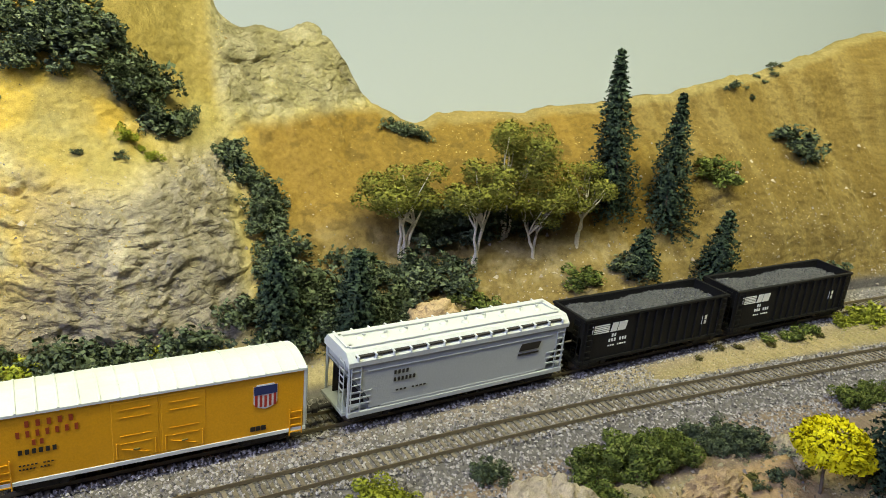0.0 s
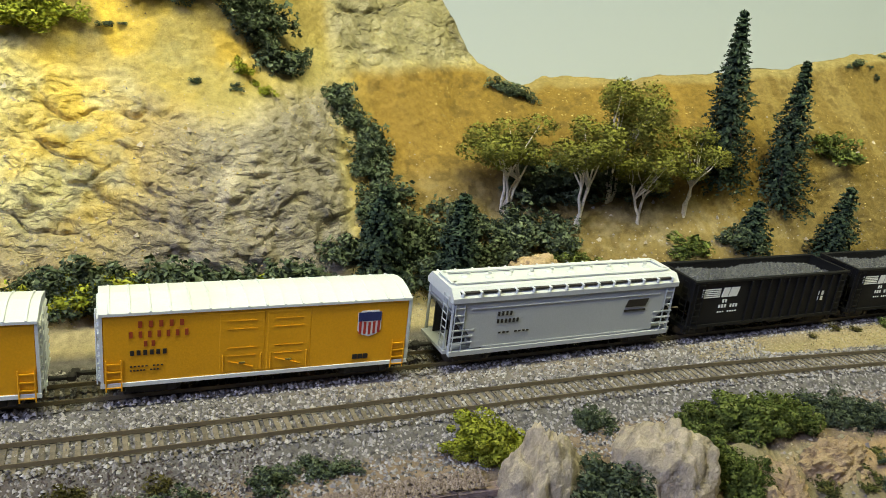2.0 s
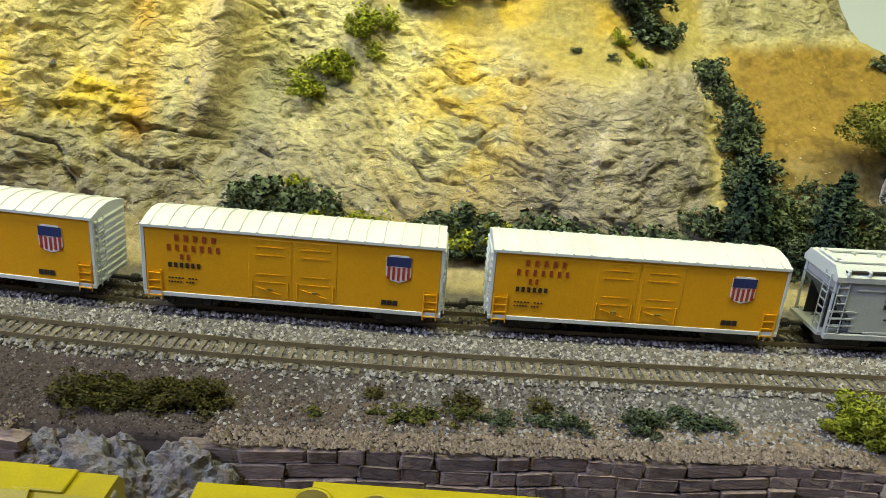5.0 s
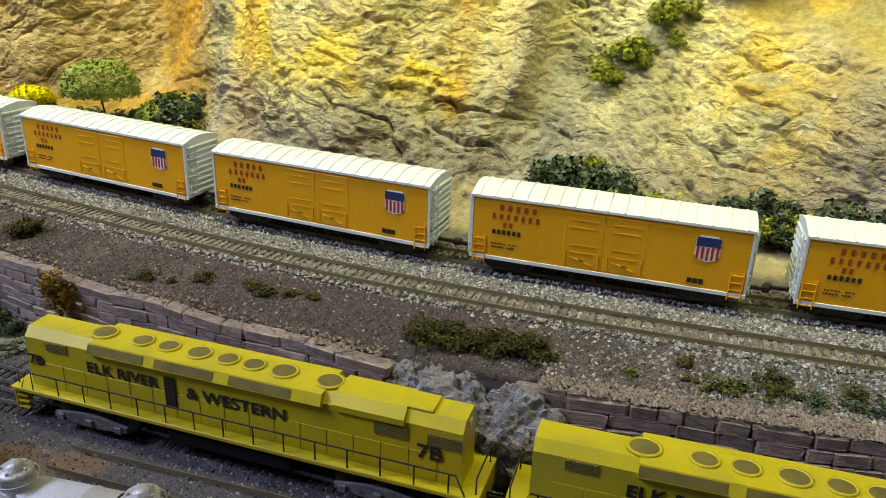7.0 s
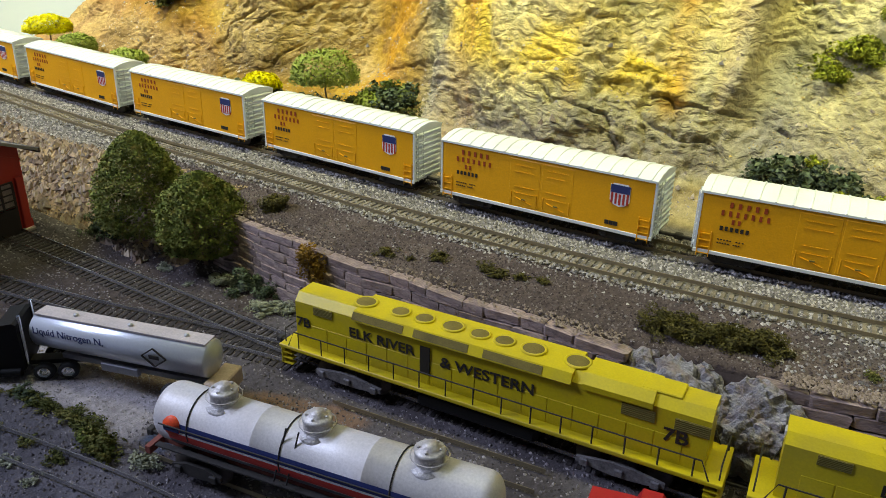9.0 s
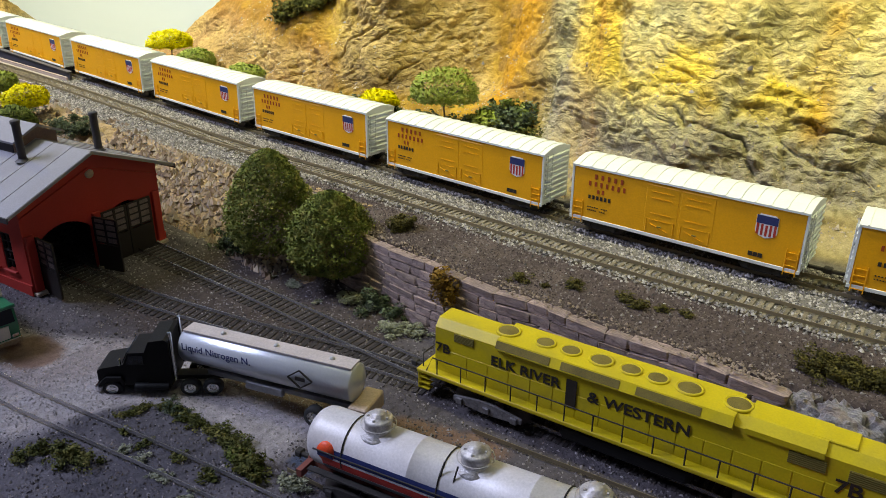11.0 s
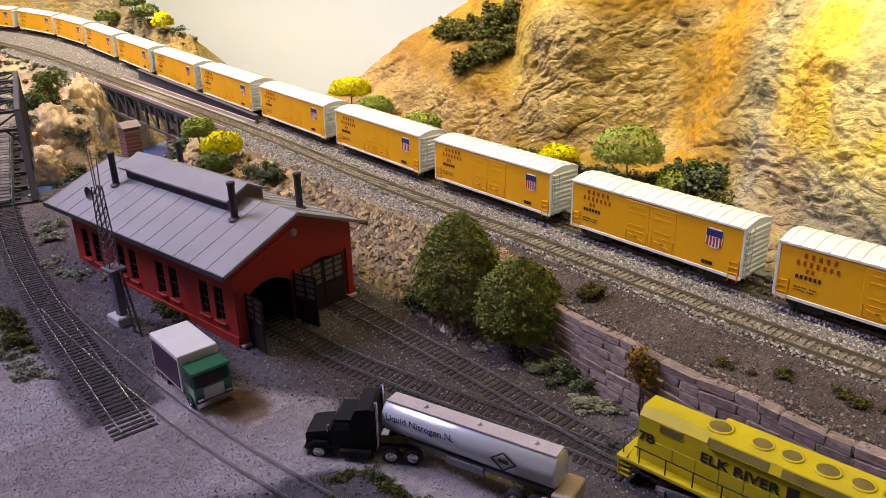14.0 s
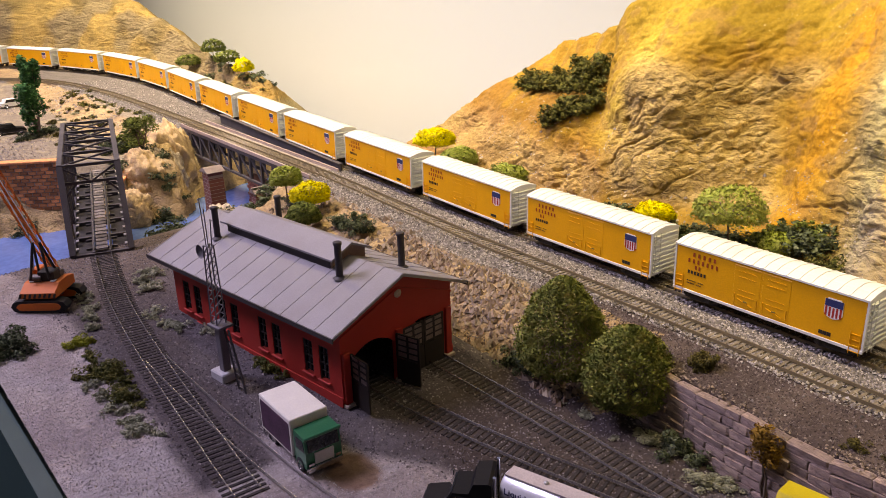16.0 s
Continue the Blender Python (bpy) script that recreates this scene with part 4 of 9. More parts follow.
def boxcar():
    L, W, z0, z1 = 0.158, 0.034, 0.0095, 0.0475
    t = thing("boxcar", Matrix(), "orange-yellow boxcar with white roof and red lettering on rails", "boxcar", "boxcars of the freight train")
    part("body", Build().box((0, 0, (z0 + z1) / 2), (L - 0.003, W, z1 - z0), 0.0004), M_YELLOW, t)
    arch = [(-W / 2 - 0.0008, z1 - 0.0006), (-W / 2 - 0.0008, z1 + 0.0008), (-W / 4, z1 + 0.0034), (0, z1 + 0.0044), (W / 4, z1 + 0.0034), (W / 2 + 0.0008, z1 + 0.0008), (W / 2 + 0.0008, z1 - 0.0006)]
    stations = [(-L / 2, 0.0)]
    for k in range(17):
        x = -L / 2 + L * (k + 0.5) / 17
        stations += [(x - 0.0006, 0.0), (x - 0.0004, 0.0005), (x + 0.0004, 0.0005), (x + 0.0006, 0.0)]
    stations.append((L / 2, 0.0))
    n = len(arch)
    vs = [(x, a, c + (up if 0 < i < n - 1 else 0)) for x, up in stations for i, (a, c) in enumerate(arch)]
    fs = [(j * n + i, j * n + (i + 1) % n, (j + 1) * n + (i + 1) % n, (j + 1) * n + i) for j in range(len(stations) - 1) for i in range(n)]
    r = Build().add(vs, fs + [tuple(range(n)), tuple(range(len(vs) - n, len(vs)))])
    part("roof", r, M_SILVER, t, "white corrugated roof")
    for s in (-1, 1):
        e = Build().box((s * (L / 2 - 0.0008), 0, (z0 + z1) / 2), (0.0014, W + 0.0004, z1 - z0))
        for k in range(9):
            e.tube([(s * (L / 2), -W / 2 + 0.002, z0 + 0.003 + k * 0.004), (s * (L / 2), W / 2 - 0.002, z0 + 0.003 + k * 0.004)], 0.0011, 6)
        part("car_end", e, M_SILVER, t, "ribbed silver end wall")
        ladder(t, s * (L / 2 - 0.006), -W / 2 - 0.0006, z0 - 0.003, z0 + 0.014, 0.007, M_YELLOW, 4)
        ladder(t, s * (L / 2 + 0.0014), -W / 2 + 0.006, z0, z1, 0.006, M_SILVER, 7, "y")
        part("side_sill", Build().box((0, s * W / 2, z0 + 0.0002), (L, 0.0010, 0.0024), 0.0002), M_SILVER, t)
        bogie(t, s * 0.056)
        coupler(t, s * (L / 2), s)
    for x in (-0.012, 0.012):
        d = Build().box((x, -W / 2 + 0.0001, (z0 + z1) / 2), (0.0225, 0.0006, z1 - z0 - 0.005), 0.0002)
        for k in (0.30, 0.42, 0.70, 0.82):
            d.box((x, -W / 2 - 0.0003, z0 + (z1 - z0) * k), (0.0150, 0.0002, 0.0005))
        do = part("door", d, M_YELLOW, t)
        part("lock_bar", Build().bar((x - 0.007, -W / 2 - 0.0004, z0 + 0.0085), (x + 0.006, -W / 2 - 0.0004, z0 + 0.0045), 0.0004).bar((x - 0.0095, -W / 2 - 0.0004, z0 + 0.003), (x - 0.0095, -W / 2 - 0.0004, z0 + 0.012), 0.0005).bar((x + 0.0095, -W / 2 - 0.0004, z0 + 0.003), (x + 0.0095, -W / 2 - 0.0004, z0 + 0.012), 0.0005), M_YELLOW, do)
        part("door_latch", Build().box((x, -W / 2 - 0.0007, z0 + 0.0075), (0.003, 0.0006, 0.0008)), M_GRILLE, do)
    y = -W / 2 - 0.0003
    w = Build()
    letters(w, "ooooo", -0.063, y, 0.0402, 0.024, 0.0034, 0.62, 0.0002)
    letters(w, "ooooooo", -0.067, y, 0.0348, 0.030, 0.0034, 0.62, 0.0002)
    letters(w, "oo", -0.060, y, 0.0300, 0.007, 0.0030, 0.55, 0.0002)
    part("lettering", w, M_MAROON, t, "maroon lettering bars")
    w = Build()
    letters(w, "oooooo", -0.066, y, 0.0254, 0.018, 0.0027, 0.4, 0.0002)
    letters(w, "ooooo ooo", -0.066, y, 0.0190, 0.016, 0.0007)
    letters(w, "ooooo ooo", -0.066, y, 0.0168, 0.014, 0.0007)
    part("data_mark", w, M_LBLACK, t, "small dark data marks")
    w = Build()
    letters(w, "ooo", 0.047, y, 0.0135, 0.009, 0.0028, 0.1)
    part("data_mark", w, M_LBLACK, t)
    sx, sz = 0.0555, 0.0345
    sh = part("shield", Build().prism([(sx - 0.0066, sz + 0.0066), (sx - 0.0055, sz + 0.0062), (sx - 0.0048, sz + 0.0075), (sx + 0.0048, sz + 0.0075), (sx + 0.0055, sz + 0.0062), (sx + 0.0066, sz + 0.0066), (sx + 0.0066, sz - 0.004), (sx + 0.004, sz - 0.0066), (sx, sz - 0.0078), (sx - 0.004, sz - 0.0066), (sx - 0.0066, sz - 0.004)], 0.0003, "y", y + 0.0001), M_WHITE, t, "plain striped shield")
    part("shield_top", Build().box((sx, y - 0.0001, sz + 0.0040), (0.0128, 0.0003, 0.0052)), M_NAVY, sh)
    st = Build()
    for k in range(5):
        st.box((sx - 0.0052 + k * 0.0026, y - 0.0001, sz - 0.003 + abs(k - 2) * 0.0004), (0.0014, 0.0003, 0.0072))
    part("stripes", st, M_RED, sh)
    part("underframe", Build().box((0, 0, 0.0075), (0.10, 0.010, 0.004)).box((0.01, -0.006, 0.007), (0.014, 0.008, 0.006)).tube([(-0.03, -0.007, 0.006), (-0.012, -0.007, 0.006)], 0.0028, 8), M_DARK, t)
    return t


M_GREYTOP = mat("pale_grey_roof", (0.60, 0.62, 0.63), 0.5, var=0.08, scale=40)


def covered_hopper():
    L, W, z1 = 0.168, 0.034, 0.0455
    t = thing("covered_hopper", Matrix(), "light grey covered hopper car with dark lettering on rails", "hopper car")
    side = [(-L / 2 + 0.004, z1), (-L / 2 + 0.004, z1 - 0.009), (-L / 2 + 0.017, 0.0185), (-L / 2 + 0.017, 0.0125), (L / 2 - 0.017, 0.0125), (L / 2 - 0.017, 0.0185), (L / 2 - 0.004, z1 - 0.009), (L / 2 - 0.004, z1)]
    b = Build()
    n = len(side)
    ring = []
    for yy, zz in ((-W / 2 + 0.002, 0), (-W / 2, 0), (W / 2, 0), (W / 2 - 0.002, 0)):
        ring.append([(x, yy if z > 0.04 or z < 0.014 else yy, z) for x, z in side])
    b.prism(side, W, "y")
    part("body", b, M_GREYCAR, t)
    r = Build().prism([(-W / 2 - 0.001, z1 - 0.0035), (-W / 2 - 0.0012, z1 - 0.0005), (-W / 2 + 0.0035, z1 + 0.0045), (W / 2 - 0.0035, z1 + 0.0045), (W / 2 + 0.0012, z1 - 0.0005), (W / 2 + 0.001, z1 - 0.0035)], L - 0.004, "x")
    part("roof", r, M_GREYTOP, t, "pale roof with running boards")
    for s in (-1, 1):
        part("running_board", Build().box((0, s * 0.0085, z1 + 0.0055), (L - 0.012, 0.004, 0.0008)).box((s * (L / 2 - 0.006), 0, z1 + 0.0055), (0.004, 0.017, 0.0008)), M_GREYTOP, t)
        for k in range(14):
            x = -L / 2 + 0.008 + k * (L - 0.016) / 13
            part("roof_bracket", Build().box((x, s * (W / 2 - 0.0005), z1 + 0.0018), (0.0013, 0.0046, 0.0030), 0.0003), M_GREYTOP, t)
        part("roof_gutter", Build().box((0, s * (W / 2 - 0.0008), z1 + 0.0022), (L - 0.014, 0.0022, 0.0010)), M_DARK, t)
        part("side_sill", Build().box((0, s * (W / 2 - 0.0004), 0.0098), (L - 0.006, 0.0022, 0.0034), 0.0004).box((0, s * (W / 2 - 0.0004), 0.0125), (L - 0.05, 0.0015, 0.0012)), M_GREYCAR, t)
        part("weld_seam", Build().box((0.0, s * (W / 2 + 0.0002), 0.0375), (L - 0.03, 0.0005, 0.0006)), M_GREYCAR, t)
        for e in (-1, 1):
            part("corner_post", Build().bar((e * (L / 2 - 0.0035), s * (W / 2 - 0.001), 0.009), (e * (L / 2 - 0.0035), s * (W / 2 - 0.001), z1), 0.0014), M_GREYCAR, t)
    for e in (-1, 1):
        # Darker grey than the body: the slope sheet's shade is in its colour.
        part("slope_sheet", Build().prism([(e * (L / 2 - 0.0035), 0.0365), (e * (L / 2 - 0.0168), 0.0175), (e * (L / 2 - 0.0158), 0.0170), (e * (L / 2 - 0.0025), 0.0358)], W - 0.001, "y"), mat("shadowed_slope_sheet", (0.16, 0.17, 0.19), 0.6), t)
        for s in (-1, 1):
            # Added dark plates stand in for the shade inside the open ends.
            part("end_bay_shade", Build().prism([(e * (L / 2 - 0.005), 0.0120), (e * (L / 2 - 0.005), 0.0345), (e * (L / 2 - 0.0165), 0.0180), (e * (L / 2 - 0.0165), 0.0120)], 0.0006, "y", s * (W / 2 - 0.007)), M_DARK, t, "dark plate for the shade in the open end bay")
        part("end_platform", Build().box((e * (L / 2 - 0.012), 0, 0.0105), (0.024, W - 0.003, 0.002)), M_GREYCAR, t)
        ladder(t, e * (L / 2 - 0.0075), -W / 2 - 0.0004, 0.009, z1, 0.006, M_GREYCAR, 8)
        ladder(t, e * (L / 2 - 0.001), -W / 2 + 0.006, 0.009, z1, 0.006, M_GREYCAR, 8, "y")
        rails = Build()
        for z in (0.0165, 0.0205, 0.0245):
            rails.bar((e * (L / 2 - 0.003), -W / 2, z), (e * (L / 2 - 0.018), -W / 2, z), 0.0009)
        part("grab_bar", rails, M_GREYCAR, t)
        bogie(t, e * 0.064)
        coupler(t, e * (L / 2 - 0.002), e)
    for k in range(3):
        x = -0.036 + 0.036 * k
        part("hopper_outlet", Build().prism([(x - 0.015, 0.0125), (x - 0.006, 0.0045), (x + 0.006, 0.0045), (x + 0.015, 0.0125)], 0.022, "y"), M_DARK, t)
    for k in range(10):
        x = -L / 2 + 0.018 + k * (L - 0.036) / 9
        part("hatch", Build().lathe([(0.0, 0.0012), (0.0022, 0.0011), (0.0028, 0.0)], 10, "z", pose(x, 0.0015 * (-1) ** k, z1 + 0.0045)).box((x + 0.003, 0.003, z1 + 0.0056), (0.0022, 0.001, 0.0014)), M_GREYTOP, t)
    y = -W / 2 - 0.0004
    w = Build()
    letters(w, "oooo", -0.052, y, 0.0320, 0.011, 0.0026, 0.5)
    letters(w, "oooooo", -0.052, y, 0.0272, 0.016, 0.0026, 0.5)
    letters(w, "ooo oooo", -0.050, y, 0.0205, 0.022, 0.0010)
    part("lettering", w, M_LBLACK, t, "dark lettering bars")
    part("logo", Build().prism([(0.042, 0.0300), (0.044, 0.0350), (0.0600, 0.0350), (0.0580, 0.0300)], 0.0004, "y", y).box((0.050, y, 0.0275), (0.017, 0.0004, 0.0012)), M_LBLACK, t, "plain dark block mark")
    return t


def coal_gondola():
    L, W, z0, z1 = 0.148, 0.035, 0.0095, 0.0430
    t = thing("coal_hopper", Matrix(), "black open coal car with grey coal load and white marks", "coal car", "black coal cars")
    for s in (-1, 1):
        sd = Build().box((0, s * (W / 2 - 0.0006), (z0 + z1) / 2), (L - 0.002, 0.0012, z1 - z0))
        sd.box((0, s * (W / 2), z1), (L, 0.0026, 0.0018), 0.0003)
        sd.box((0, s * (W / 2), z0 + 0.001), (L, 0.0022, 0.002))
        part("side", sd, M_BLACK, t)
        for k in range(11):
            x = -0.022 + k * 0.0088
            part("rib", Build().box((x, s * (W / 2 + 0.0006), (z0 + z1) / 2), (0.0014, 0.0014, z1 - z0 - 0.003), 0.0003), M_BLACK, t)
        part("car_end", Build().prism([(s * (L / 2 - 0.001), z1), (s * (L / 2 - 0.002), z1), (s * (L / 2 - 0.002), 0.030), (s * (L / 2 - 0.022), 0.013), (s * (L / 2 - 0.020), 0.012), (s * (L / 2 - 0.001), 0.0285)], W - 0.002, "y").box((s * (L / 2 - 0.0012), 0, z1), (0.0022, W, 0.0018)).box((s * (L / 2 - 0.004), 0, 0.0098), (0.010, W, 0.003)), M_BLACK, t)
        for e in (-1, 1):
            part("corner_post", Build().bar((s * (L / 2 - 0.0015), e * (W / 2 - 0.001), z0), (s * (L / 2 - 0.0015), e * (W / 2 - 0.001), z1), 0.0014), M_BLACK, t)
        ladder(t, s * (L / 2 - 0.006), -W / 2 - 0.0012, z0 - 0.002, z1, 0.006, M_BLACK, 8)
        ladder(t, s * (L / 2), -W / 2 + 0.007, z0, z1, 0.006, M_BLACK, 8, "y")
        bogie(t, s * 0.058)
        coupler(t, s * (L / 2 - 0.001), s)
    part("floor", Build().box((0, 0, 0.0115), (L - 0.04, W - 0.003, 0.002)), M_BLACK, t)
    nx, ny = 70, 16
    xs, ys = np.linspace(-L / 2 + 0.003, L / 2 - 0.003, nx), np.linspace(-W / 2 + 0.0013, W / 2 - 0.0013, ny)
    gx, gy = np.meshgrid(xs, ys)
    p = np.stack([gx.ravel(), gy.ravel(), 0 * gx.ravel()], -1)
    hz = z1 - 0.0055 + 0.0030 * np.cos(gy.ravel() / W * 2.6) * step(0, 0.02, L / 2 - abs(gx.ravel())) + 0.0016 * (fbm(p * 260, 3, 3) - 0.5) + 0.0012 * np.sin(gx.ravel() * 75)
    vs = [(a, b_, c) for a, b_, c in zip(gx.ravel(), gy.ravel(), hz)]
    fs = [(j * nx + i, j * nx + i + 1, (j + 1) * nx + i + 1, (j + 1) * nx + i) for j in range(ny - 1) for i in range(nx - 1)]
    rng = np.random.default_rng(44)
    lump = np.array([(1, 0, 0), (0, 1, 0), (-1, 0, 0), (0, -1, 0), (0, 0, 1)], float)
    for k in rng.integers(0, nx * ny, 900):
        o = np.array(vs[k]) + rng.uniform(-0.001, 0.001, 3) * (1, 0.4, 0)
        q = lump @ np.array(Matrix.Rotation(rng.uniform(0, 6.28), 3, "Z")) * rng.uniform(0.0006, 0.0013) * rng.uniform(0.6, 1.3, (5, 3))
        i = len(vs)
        vs += [tuple(c) for c in q + o]
        fs += [(i, i + 1, i + 4), (i + 1, i + 2, i + 4), (i + 2, i + 3, i + 4), (i + 3, i, i + 4)]
    part("coal_load", Build().add(vs, fs), M_COAL, t, "heaped grey coal")
    y = -W / 2 - 0.0003
    w = Build()
    for k in range(5):
        w.box((-0.0575, y, 0.0315 + k * 0.0014), (0.016, 0.0004, 0.0008))
    w.prism([(-0.048, 0.0310), (-0.0465, 0.0378), (-0.041, 0.0378), (-0.0425, 0.0310)], 0.0004, "y", y)
    w.prism([(-0.0415, 0.0310), (-0.040, 0.0378), (-0.0325, 0.0378), (-0.034, 0.0310)], 0.0004, "y", y)
    part("logo", w, M_WHITE, t, "plain white bar mark")
    w = Build()
    letters(w, "oo", -0.0465, y, 0.0268, 0.005, 0.0024)
    letters(w, "ooo ooo", -0.049, y, 0.0230, 0.018, 0.0024)
    letters(w, "ooo oooo", -0.049, y, 0.0195, 0.018, 0.0010)
    for z in (0.0275, 0.0235):
        part("data_mark", Build().box((0.050, y, z), (0.005, 0.0004, 0.0032)), M_WHITE, t)
    part("data_mark", w, M_WHITE, t, "small white data marks")
    part("hopper_outlet", Build().prism([(-0.034, 0.0115), (-0.022, 0.0045), (-0.010, 0.0045), (0.0, 0.0115)], 0.024, "y").prism([(0.0, 0.0115), (0.010, 0.0045), (0.022, 0.0045), (0.034, 0.0115)], 0.024, "y"), M_DARK, t)
    return t


RAIL_TOP = BED + 0.0034


def on_track(fn, x, z):
    a = math.degrees(math.atan2(float(fn(x + 0.04)) - float(fn(x - 0.04)), 0.08))
    return pose(x, float(fn(x)), z, 0, 0, a)


far_track = lambda x: near_track(x) + gap_at(x)
hop = covered_hopper()
hop.matrix_world = on_track(far_track, 0.198, RAIL_TOP)
gon = coal_gondola()
gon.matrix_world = on_track(far_track, 0.367, RAIL_TOP)
copy_thing(gon, on_track(far_track, 0.524, RAIL_TOP))
box = boxcar()
# the string of boxcars, bent along the curve and up the grade
_px, _py, _a = path_points(far_track, 0.014, -2.95, 0.1825)
for _i, (_x, _y, _h) in enumerate(zip(_px, _py, _a)):
    _up = math.degrees(math.atan2(float(grade(_x - 0.05) - grade(_x + 0.05)), 0.1))
    _m = pose(_x, _y, RAIL_TOP + float(grade(_x)), 0, _up, math.degrees(_h) + 180)
    if _i == 0:
        box.matrix_world = _m
    else:
        copy_thing(box, _m)


def locomotive():
    """A long cabless road diesel, built about its middle."""
    L, W = 0.236, 0.030
    t = thing("diesel_locomotive", Matrix(), "yellow cabless diesel locomotive with black lettering on yard track", "locomotive", "yellow diesel locomotives")
    part("walkway", Build().box((0, 0, 0.0165), (L, W + 0.002, 0.0022), 0.0003).box((0, 0, 0.0148), (L - 0.012, W - 0.002, 0.0022)), M_LOCO, t)
    h = Build()
    prof = [(-0.0105, 0.0175), (-0.0105, 0.0455), (-0.0065, 0.0500), (0.0065, 0.0500), (0.0105, 0.0455), (0.0105, 0.0175)]
    h.prism(prof, L - 0.018, "x")
    part("hood", h, M_LOCO, t)
    f = Build()
    fl = [(-0.0105, 0.0430), (-0.0135, 0.0455), (-0.0110, 0.0505), (0.0110, 0.0505), (0.0135, 0.0455), (0.0105, 0.0430)]
    f.prism(fl, 0.118, "x", -0.012)
    f.prism([(-0.0118, 0.0440), (-0.0118, 0.0470), (-0.0075, 0.0512), (0.0075, 0.0512), (0.0118, 0.0470), (0.0118, 0.0440)], 0.032, "x", 0.068)
    part("radiator_housing", f, M_LOCO, t, "flared radiator housing")
    for k, (x, r) in enumerate(((-0.070, 0.0066), (-0.049, 0.0056), (-0.035, 0.0056), (-0.019, 0.0062), (-0.004, 0.0056), (0.009, 0.0056), (0.024, 0.0066), (0.046, 0.0066))):
        fan = part("roof_fan", Build().lathe([(r, 0), (r, 0.0008), (r * 0.86, 0.0011), (r * 0.80, 0.0004), (r * 0.3, 0.0004), (r * 0.25, 0.0012), (0, 0.0012)], 20, "z", pose(x, 0, 0.0505)), M_LOCO, t)
        part("fan_grille", Build().lathe([(r * 0.80, 0.0), (r * 0.45, 0.0005), (0, 0.0007)], 20, "z", pose(x, 0, 0.0512)), M_FAN, fan, "dusty fan grille")
    part("hatch", Build().box((0.086, 0, 0.0506), (0.018, 0.013, 0.0016), 0.0004), M_LOCO, t)
    y = -0.0106
    for x, z, w_, h_ in ((-0.091, 0.0425, 0.012, 0.0050), (0.078, 0.0395, 0.015, 0.0062), (0.1015, 0.0395, 0.015, 0.0062)):
        g = Build().box((x, y, z), (w_, 0.0006, h_))
        for k in range(6):
            g.box((x, y - 0.0004, z - h_ / 2 + (k + 0.5) * h_ / 6), (w_, 0.0003, 0.0003))
        part("side_grille", g, M_GRILLE, t, "dusty dark grille")
    for x in (-0.056, -0.020, 0.018):
        for s in (-1, 1):
            part("side_grille", Build().box((0, 0, 0), (0.030, 0.0005, 0.0042), m=pose(x, s * 0.01235, 0.0480, s * 26.6)), M_FAN, t, "dusty radiator grille")
    for k in range(16):
        part("hood_door", Build().box((-0.095 + k * 0.0125, y + 0.0001, 0.0255), (0.0118, 0.0005, 0.0135), 0.0001), M_LOCO, t)
    part("black_panel", Build().box((-0.029, y - 0.0004, 0.0325), (0.0055, 0.0006, 0.0165)), M_LBLACK, t)
    up = Matrix.Rotation(radians(90), 4, "X")
    for words, x, z, size in (("ELK RIVER", -0.0745, 0.0318, 0.0083), ("& WESTERN", -0.0205, 0.0298, 0.0088), ("7B", -0.1085, 0.0290, 0.0080), ("7B", 0.0895, 0.0275, 0.0100)):
        me = text_mesh(words, size, bold=0.00018)
        part("lettering", me, M_LBLACK, t, "black lettering", Matrix.Translation((x, y - 0.0004, z)) @ up @ Matrix.Diagonal((1.06, 1, 1, 1)))
    for s in (-1, 1):
        r = Build()
        ys = s * (W / 2 + 0.0002)
        r.tube([(-0.112, ys, 0.0175), (-0.108, ys, 0.0275), (0.108, ys, 0.0275), (0.112, ys, 0.0175)], 0.00042, 6)
        for k in range(15):
            x = -0.105 + k * 0.015
            r.bar((x, ys, 0.0165), (x, ys, 0.0275), 0.0006)
        part("handrail", r, M_DARK, t, "thin black handrail")
        for e in (-1, 1):
            b = Build()
            for k in range(4):
                b.box((e * (L / 2 - 0.004), s * (W / 2 - 0.0025), 0.0045 + k * 0.0035), (0.007, 0.004, 0.0007))
            b.box((e * (L / 2 - 0.0005), s * (W / 2 - 0.0025), 0.010), (0.0007, 0.004, 0.012))
            part("step", b, M_LOCO, t)
    for e in (-1, 1):
        part("pilot", Build().box((e * (L / 2 - 0.001), 0, 0.0105), (0.002, W - 0.002, 0.012), 0.0004), M_LOCO, t)
        part("headlight", Build().box((e * (L / 2 - 0.009), 0, 0.0455), (0.0015, 0.0045, 0.0030), 0.0004), M_STEEL, t)
        er = Build().tube([(e * (L / 2 - 0.002), -0.012, 0.0175), (e * (L / 2 - 0.002), -0.012, 0.026), (e * (L / 2 - 0.002), 0.012, 0.026), (e * (L / 2 - 0.002), 0.012, 0.0175)], 0.0004, 6)
        part("end_rail", er, M_DARK, t)
        bogie(t, e * 0.074, 3, 0.0165, M_WHEEL, mat("grey_truck_frame", (0.15, 0.14, 0.14), 0.6, 0.2, var=0.6, scale=300), 0.028)
        coupler(t, e * (L / 2), e)
    part("fuel_tank", Build().box((0, 0, 0.0085), (0.066, 0.026, 0.010), 0.002), M_BLACK, t)
    return t


